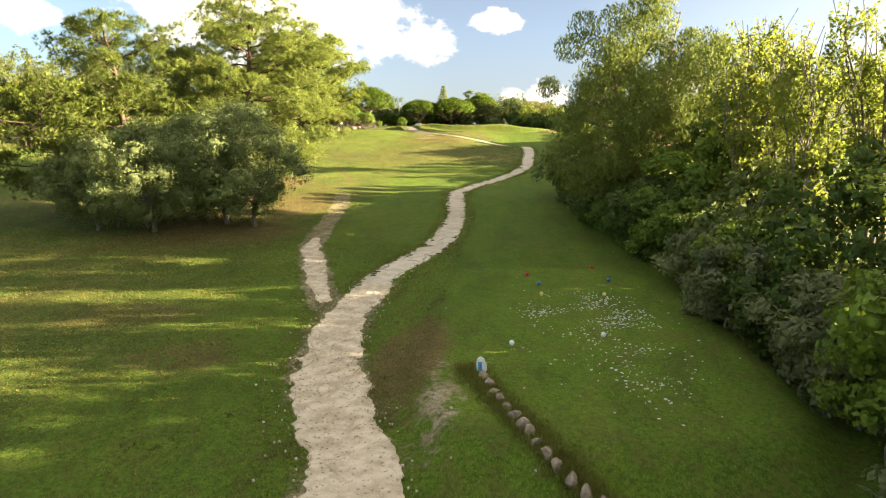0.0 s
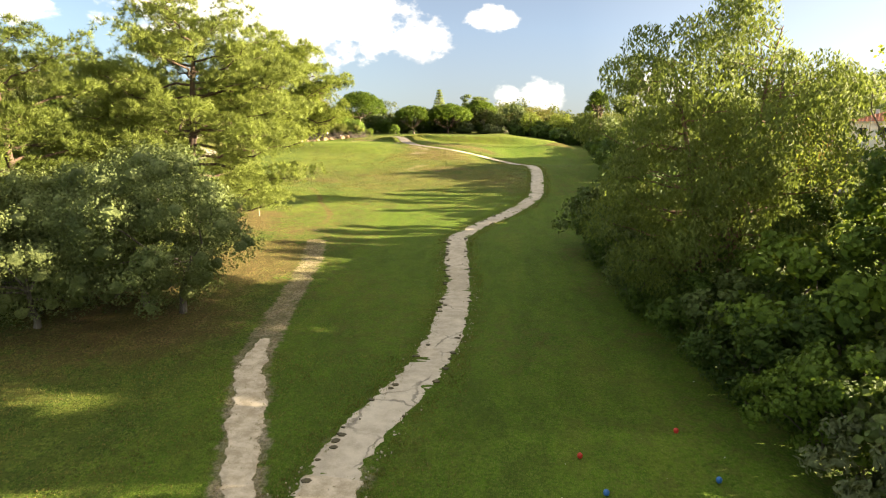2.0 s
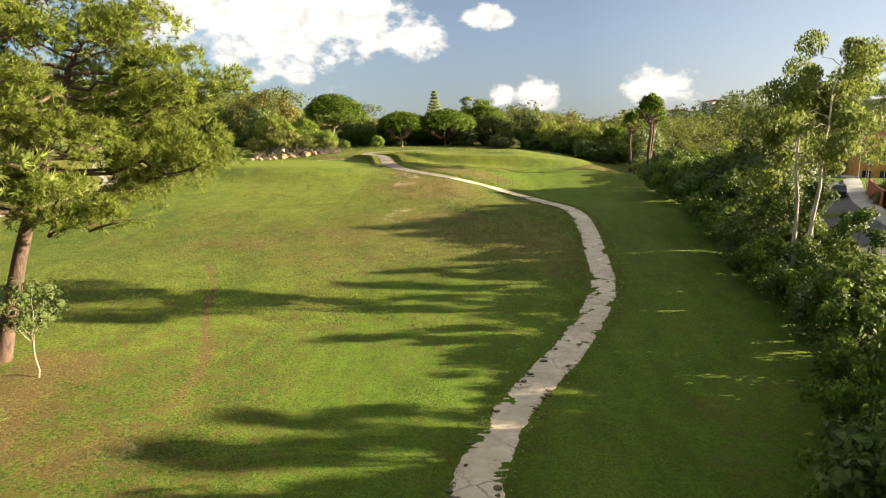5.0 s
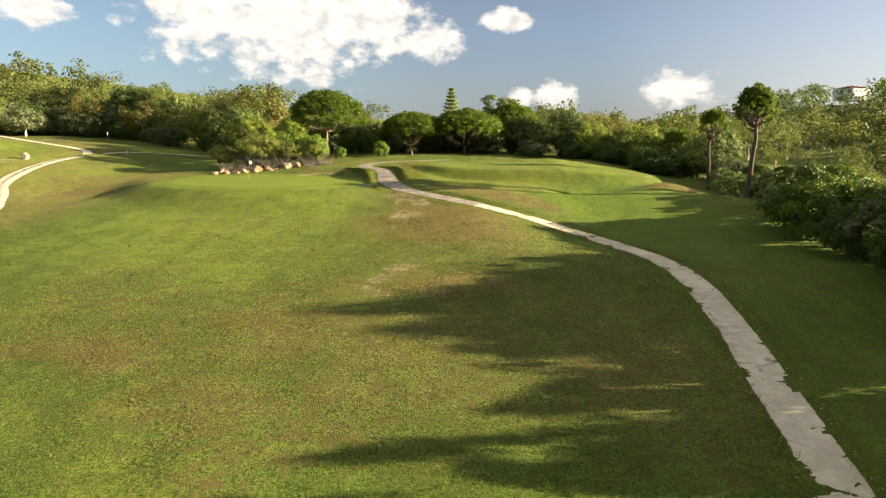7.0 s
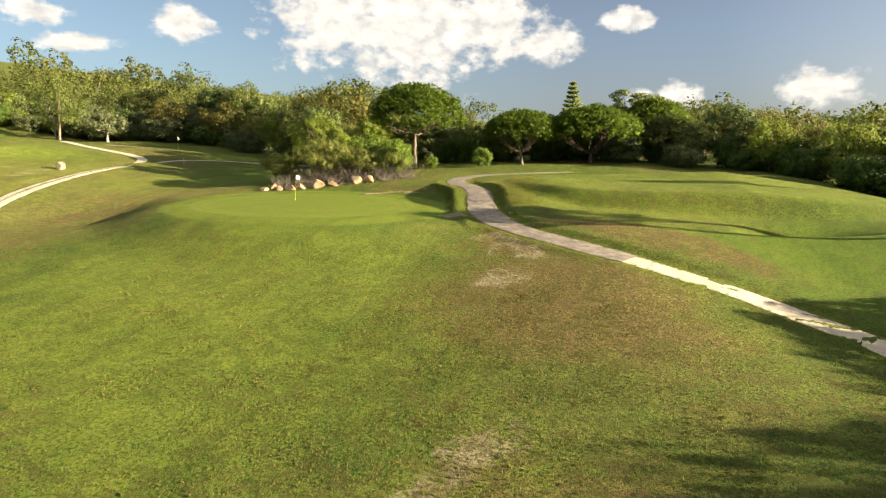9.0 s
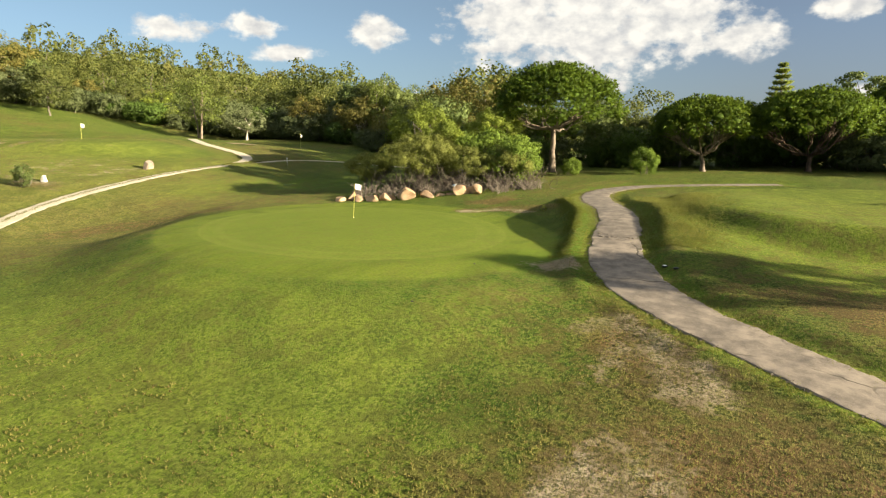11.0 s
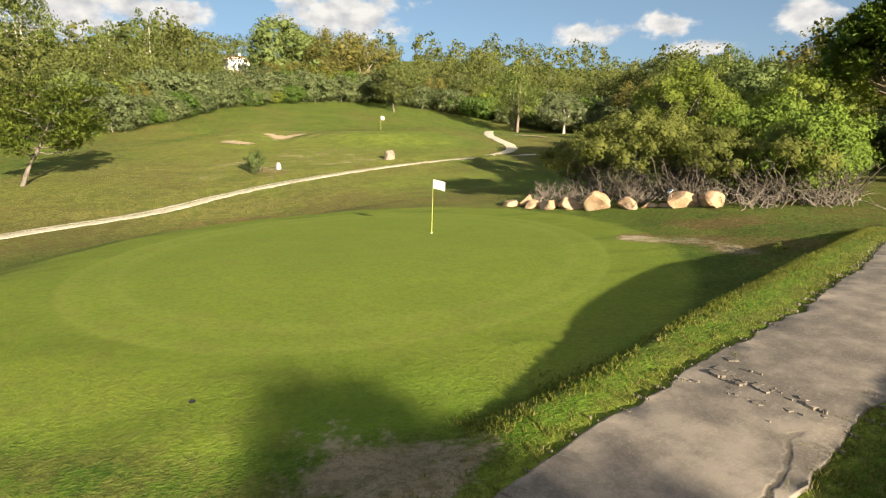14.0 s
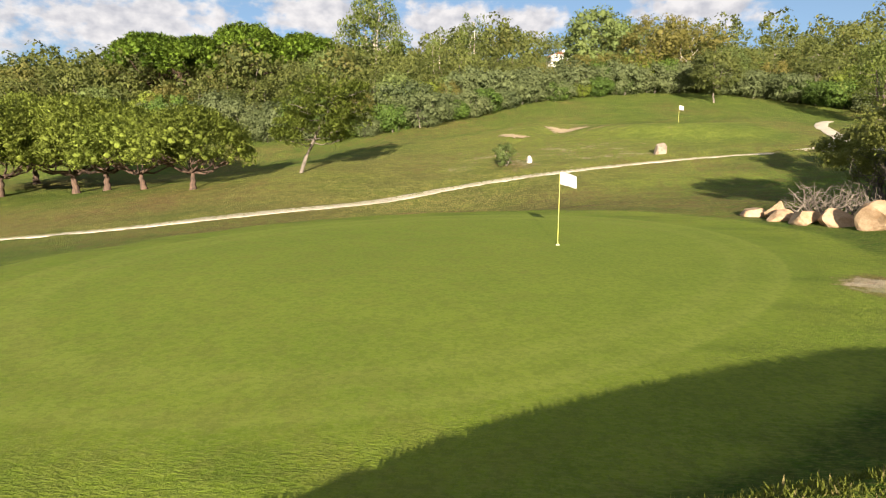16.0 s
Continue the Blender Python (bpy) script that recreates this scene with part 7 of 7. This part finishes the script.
part("arrow", bm, WHITE, panel, "white arrow")


def parked_car(x, y, z, turn, paint):
    ob = thing("car", pose(x, y, z, 0, 0, turn), "black parked car at the kerb", "car")
    side = [(-2.1, 0.35), (-2.1, 0.75), (-1.75, 0.92), (-0.95, 1.0), (-0.45, 1.42), (0.85, 1.46), (1.6, 1.02), (2.05, 0.92), (2.12, 0.35)]
    bm = bmesh.new()
    l = [bm.verts.new((px, -0.82 + (0.12 if pz > 1.1 else 0), pz)) for px, pz in side]
    r = [bm.verts.new((px, 0.82 - (0.12 if pz > 1.1 else 0), pz)) for px, pz in side]
    bm.faces.new(l)
    bm.faces.new(r[::-1])
    for k in range(len(side)):
        bm.faces.new((l[k - 1], l[k], r[k], r[k - 1]))
    bmesh.ops.recalc_face_normals(bm, faces=bm.faces[:])
    bmesh.ops.bevel(bm, geom=bm.edges[:], offset=0.06, segments=2, affect="EDGES")
    part("body", bm, paint, ob)
    part("window", box(1.7, 1.55, 0.30, (0.25, 0, 1.22), 0.05), GLASS, ob, "dark side windows")
    for px in (-1.35, 1.35):
        for py in (-0.78, 0.78):
            w = part("wheel", rod((px, py - 0.1, 0.32), (px, py + 0.1, 0.32), 0.32, 0.32, 20), BLACK, ob)
            part("rim", rod((px, py - 0.105, 0.32), (px, py + 0.105, 0.32), 0.19, 0.19, 14), METAL, w)


# painted words on the road
words = bpy.data.curves.new("road_marking", "FONT")
words.body, words.size, words.space_character = "STOP", 1.7, 1.35
words.extrude = 0.004
flat_text = bpy.data.objects.new("road_marking", words)
bm = bmesh.new()
bm.from_mesh(flat_text.to_mesh())
flat_text.to_mesh_clear()
bpy.data.objects.remove(flat_text)
single("road_marking", bm, WHITE, pose(64.4, -53.2, on_ground(65.5, -52.5) + 0.26, 2.0, 0, 2), "white painted word on the asphalt street", "road marking")
single("road_marking", box(5.2, 0.35, 0.012, (0, 0, 0)), WHITE, pose(66.6, -50.6, on_ground(66.6, -50.6) + 0.26, 0, 0, 2), "white painted stop line across the street", "road marking")
CAR_PAINT = plain("black_car_paint", (0.012, 0.012, 0.014), 0.15)
k = corner + 26
parked_car(float(STREET[k, 0] + right[k, 0] * 1.7), float(STREET[k, 1] + right[k, 1] * 1.7), float(STREET_Z[k] + 0.22), 62, CAR_PAINT)
thin = plant("cypress", cypress(8.0, 0.8, rng_next()), GREY_BARK, OAK_LEAF, 88.0, -20.0, "narrow dark cypress in a garden", "tree", "cypresses")
again(thin, 90.5, -15.0, 0.9, 40)
again(thin, 94.0, -2.0, 0.85, 90)
for x, y, s in ((79.3, -24.5, 0.55), (82.0, -22.5, 0.7), (84.0, -18.0, 0.7), (87.5, -18.5, 0.8), (77.2, -41.5, 0.5), (92.5, -30.0, 0.9)):
    again(BUSHES[3], x, y, s, 77 * s, "dark garden shrub by a house")
for x, y in ((86, 22), (100, 24), (112, 10), (108, -12), (112, -36), (100, -52)):
    again(WOOD_KINDS["dark"][0], x, y, 0.8, x * 7.0, "dark garden tree between houses")

# houses far off on the hills
house(-173, 4.9, on_ground(-173, 4.9) - 1.4, 100, 6, 6, 5.2, CREAM, "white villa on the wooded hilltop", 3)
house(-330, -60.0, on_ground(-330, -60.0) - 1.0, 80, 12, 9, 7.0, CREAM, "white house among trees on the hill", 2)
for k, (x, y, w, m) in enumerate(((118, 285, 22, CREAM), (146, 292, 16, CREAM), (168, 288, 16, CREAM), (205, 270, 14, CREAM), (96, 300, 14, CREAM))):
    house(x, y, on_ground(x, y) + 1.5, 10 * k, w, 10, 6.0, m, "distant house on the far ridge", 2)

# ---- longer grass along the verges and banks ----
def grass(name, xy, tall, mat, label, seed, blades=4, width=0.02):
    rng = np.random.default_rng(seed)
    n = len(xy)
    z = height(xy[:, 0], xy[:, 1]) - 0.01
    p = np.repeat(np.c_[xy, z], blades, 0) + np.c_[rng.normal(0, 0.035, (n * blades, 2)), np.zeros(n * blades)]
    d = unit(np.c_[rng.normal(0, 0.55, (n * blades, 2)), np.ones(n * blades)])
    size = np.repeat(tall * rng.uniform(0.5, 1.3, (n, 1)), blades, 0)
    side = unit(np.c_[rng.normal(0, 1, (n * blades, 2)), np.zeros(n * blades)]) * width * np.repeat(rng.uniform(0.7, 1.4, (n, 1)), blades, 0)
    v = np.stack([p - side * 0.5, p + side * 0.5, p + d * size], 1).reshape(-1, 3)
    return tagged(new(name, raw_mesh(name, v, np.arange(3 * n * blades).reshape(-1, 3), mat)), label, "grass", kind="stuff")


TUFT = foliage("tuft_grass", (0.105, 0.130, 0.016), (0.235, 0.245, 0.050), (0.34, 0.28, 0.12), 0.3, 0.7)
LAWN = foliage("lawn_grass", (0.085, 0.120, 0.012), (0.185, 0.215, 0.030), (0.30, 0.25, 0.10), 0.3, 0.7)
MIXED = foliage("mixed_grass", (0.034, 0.060, 0.008), (0.290, 0.262, 0.070), (0.28, 0.19, 0.08), 0.25, 0.7, 0.35)
g = np.random.default_rng(77)
ahead = np.gradient(WALK_LINE, axis=0)
side = np.stack([ahead[:, 1], -ahead[:, 0]], 1) / np.hypot(*ahead.T)[:, None]
top = np.where(WALK_LINE[:, 1] > -22)[0]
k = g.choice(top, 18000)
off = (1.0 + np.abs(g.normal(0, 0.42, (18000, 1)))) * np.where(g.uniform(size=(18000, 1)) < 0.5, 1, -1)
grass("verge_grass", WALK_LINE[k] + side[k] * off + g.normal(0, 0.22, (18000, 2)), 0.075, TUFT, "longer grass along the path's edge", 1, 4, 0.014)
k = g.choice(np.where(WALK_LINE[:, 1] <= -22)[0], 18000)
off = (1.0 + np.abs(g.normal(0, 0.35, (18000, 1)))) * np.where(g.uniform(size=(18000, 1)) < 0.5, 1, -1)
grass("verge_grass", WALK_LINE[k] + side[k] * off + g.normal(0, 0.22, (18000, 2)), 0.10, TUFT, "ragged grass along the path's edge", 2)
xy = np.c_[g.normal(20, 5.5, 22000), g.normal(-22, 9, 22000)]
xy = xy[(inside(xy[:, 0], xy[:, 1], GREEN) > 1.5) & (xy[:, 0] > 17.5) & (from_line(xy[:, 0], xy[:, 1], WALK_LINE, WALK_Z)[0] > 1.1)]
grass("rough_grass", xy, 0.07, MIXED, "short rough turf below the green", 3, 3, 0.024)
xy = np.c_[g.uniform(4, 36, 30000), g.uniform(-142, -106, 30000)]
xy = xy[from_line(xy[:, 0], xy[:, 1], WALK_LINE, WALK_Z)[0] > 1.2]
grass("rough_grass", xy, 0.09, MIXED, "short rough turf beside the gravel track", 4, 3, 0.036)
xy = np.c_[g.uniform(3, 42, 42000), g.uniform(-64, -20, 42000)]
clear = np.sin(xy[:, 0] * 0.9 + np.sin(xy[:, 1] * 0.7) * 2) * np.sin(xy[:, 1] * 0.8 + np.sin(xy[:, 0] * 0.5) * 2) + g.normal(0, 0.5, len(xy))
xy = xy[(clear > -0.25) & (from_line(xy[:, 0], xy[:, 1], WALK_LINE, WALK_Z)[0] > 1.2)]
grass("rough_grass", xy, 0.085, MIXED, "mottled rough turf on the rising fairway", 9, 3, 0.040)
k = g.integers(0, len(HILL_LINE), 7000)
grass("track_grass", HILL_LINE[k] + g.normal(0, 0.13, (7000, 2)), 0.14, TUFT, "grass along the middle of the sandy track", 12, 4, 0.03)
edge = spline(((37.2, -128.2), (38.0, -130.0), (38.8, -131.9), (39.5, -133.3), (40.4, -134.4), (41.6, -135.2)), 0.05)
k = g.integers(0, len(edge), 3500)
grass("bank_grass", edge[k] + g.normal(0, 0.22, (3500, 2)) + (0.2, 0.1), 0.25, TUFT, "long grass between the edging stones", 5)
xy = np.c_[g.normal(19.7, 1.1, 22000), g.uniform(-3, 14, 22000)]
xy[:, 0] -= 0.22 * xy[:, 1]
xy = xy[from_line(xy[:, 0], xy[:, 1], WALK_LINE, WALK_Z)[0] > 1.1]
grass("bank_grass", xy, 0.10, TUFT, "long pale grass on the bank above the path", 6, 4, 0.013)
crest = np.where((WALK_LINE[:, 1] > -5) & (WALK_LINE[:, 1] < 13))[0]
k = g.choice(crest, 9000)
clump = 0.5 + 0.25 * np.sin(WALK_LINE[k, 1] * 1.7 + 1.3) + 0.25 * np.sin(WALK_LINE[k, 1] * 0.73)
k = k[g.uniform(size=len(k)) < 0.25 + 0.75 * clump]
grass("bank_grass", WALK_LINE[k] - side[k] * g.normal(2.2, 0.22, (len(k), 1)) + g.normal(0, 0.14, (len(k), 2)), 0.07, LAWN, "clumped grass on the crest above the green", 14, 5, 0.02)
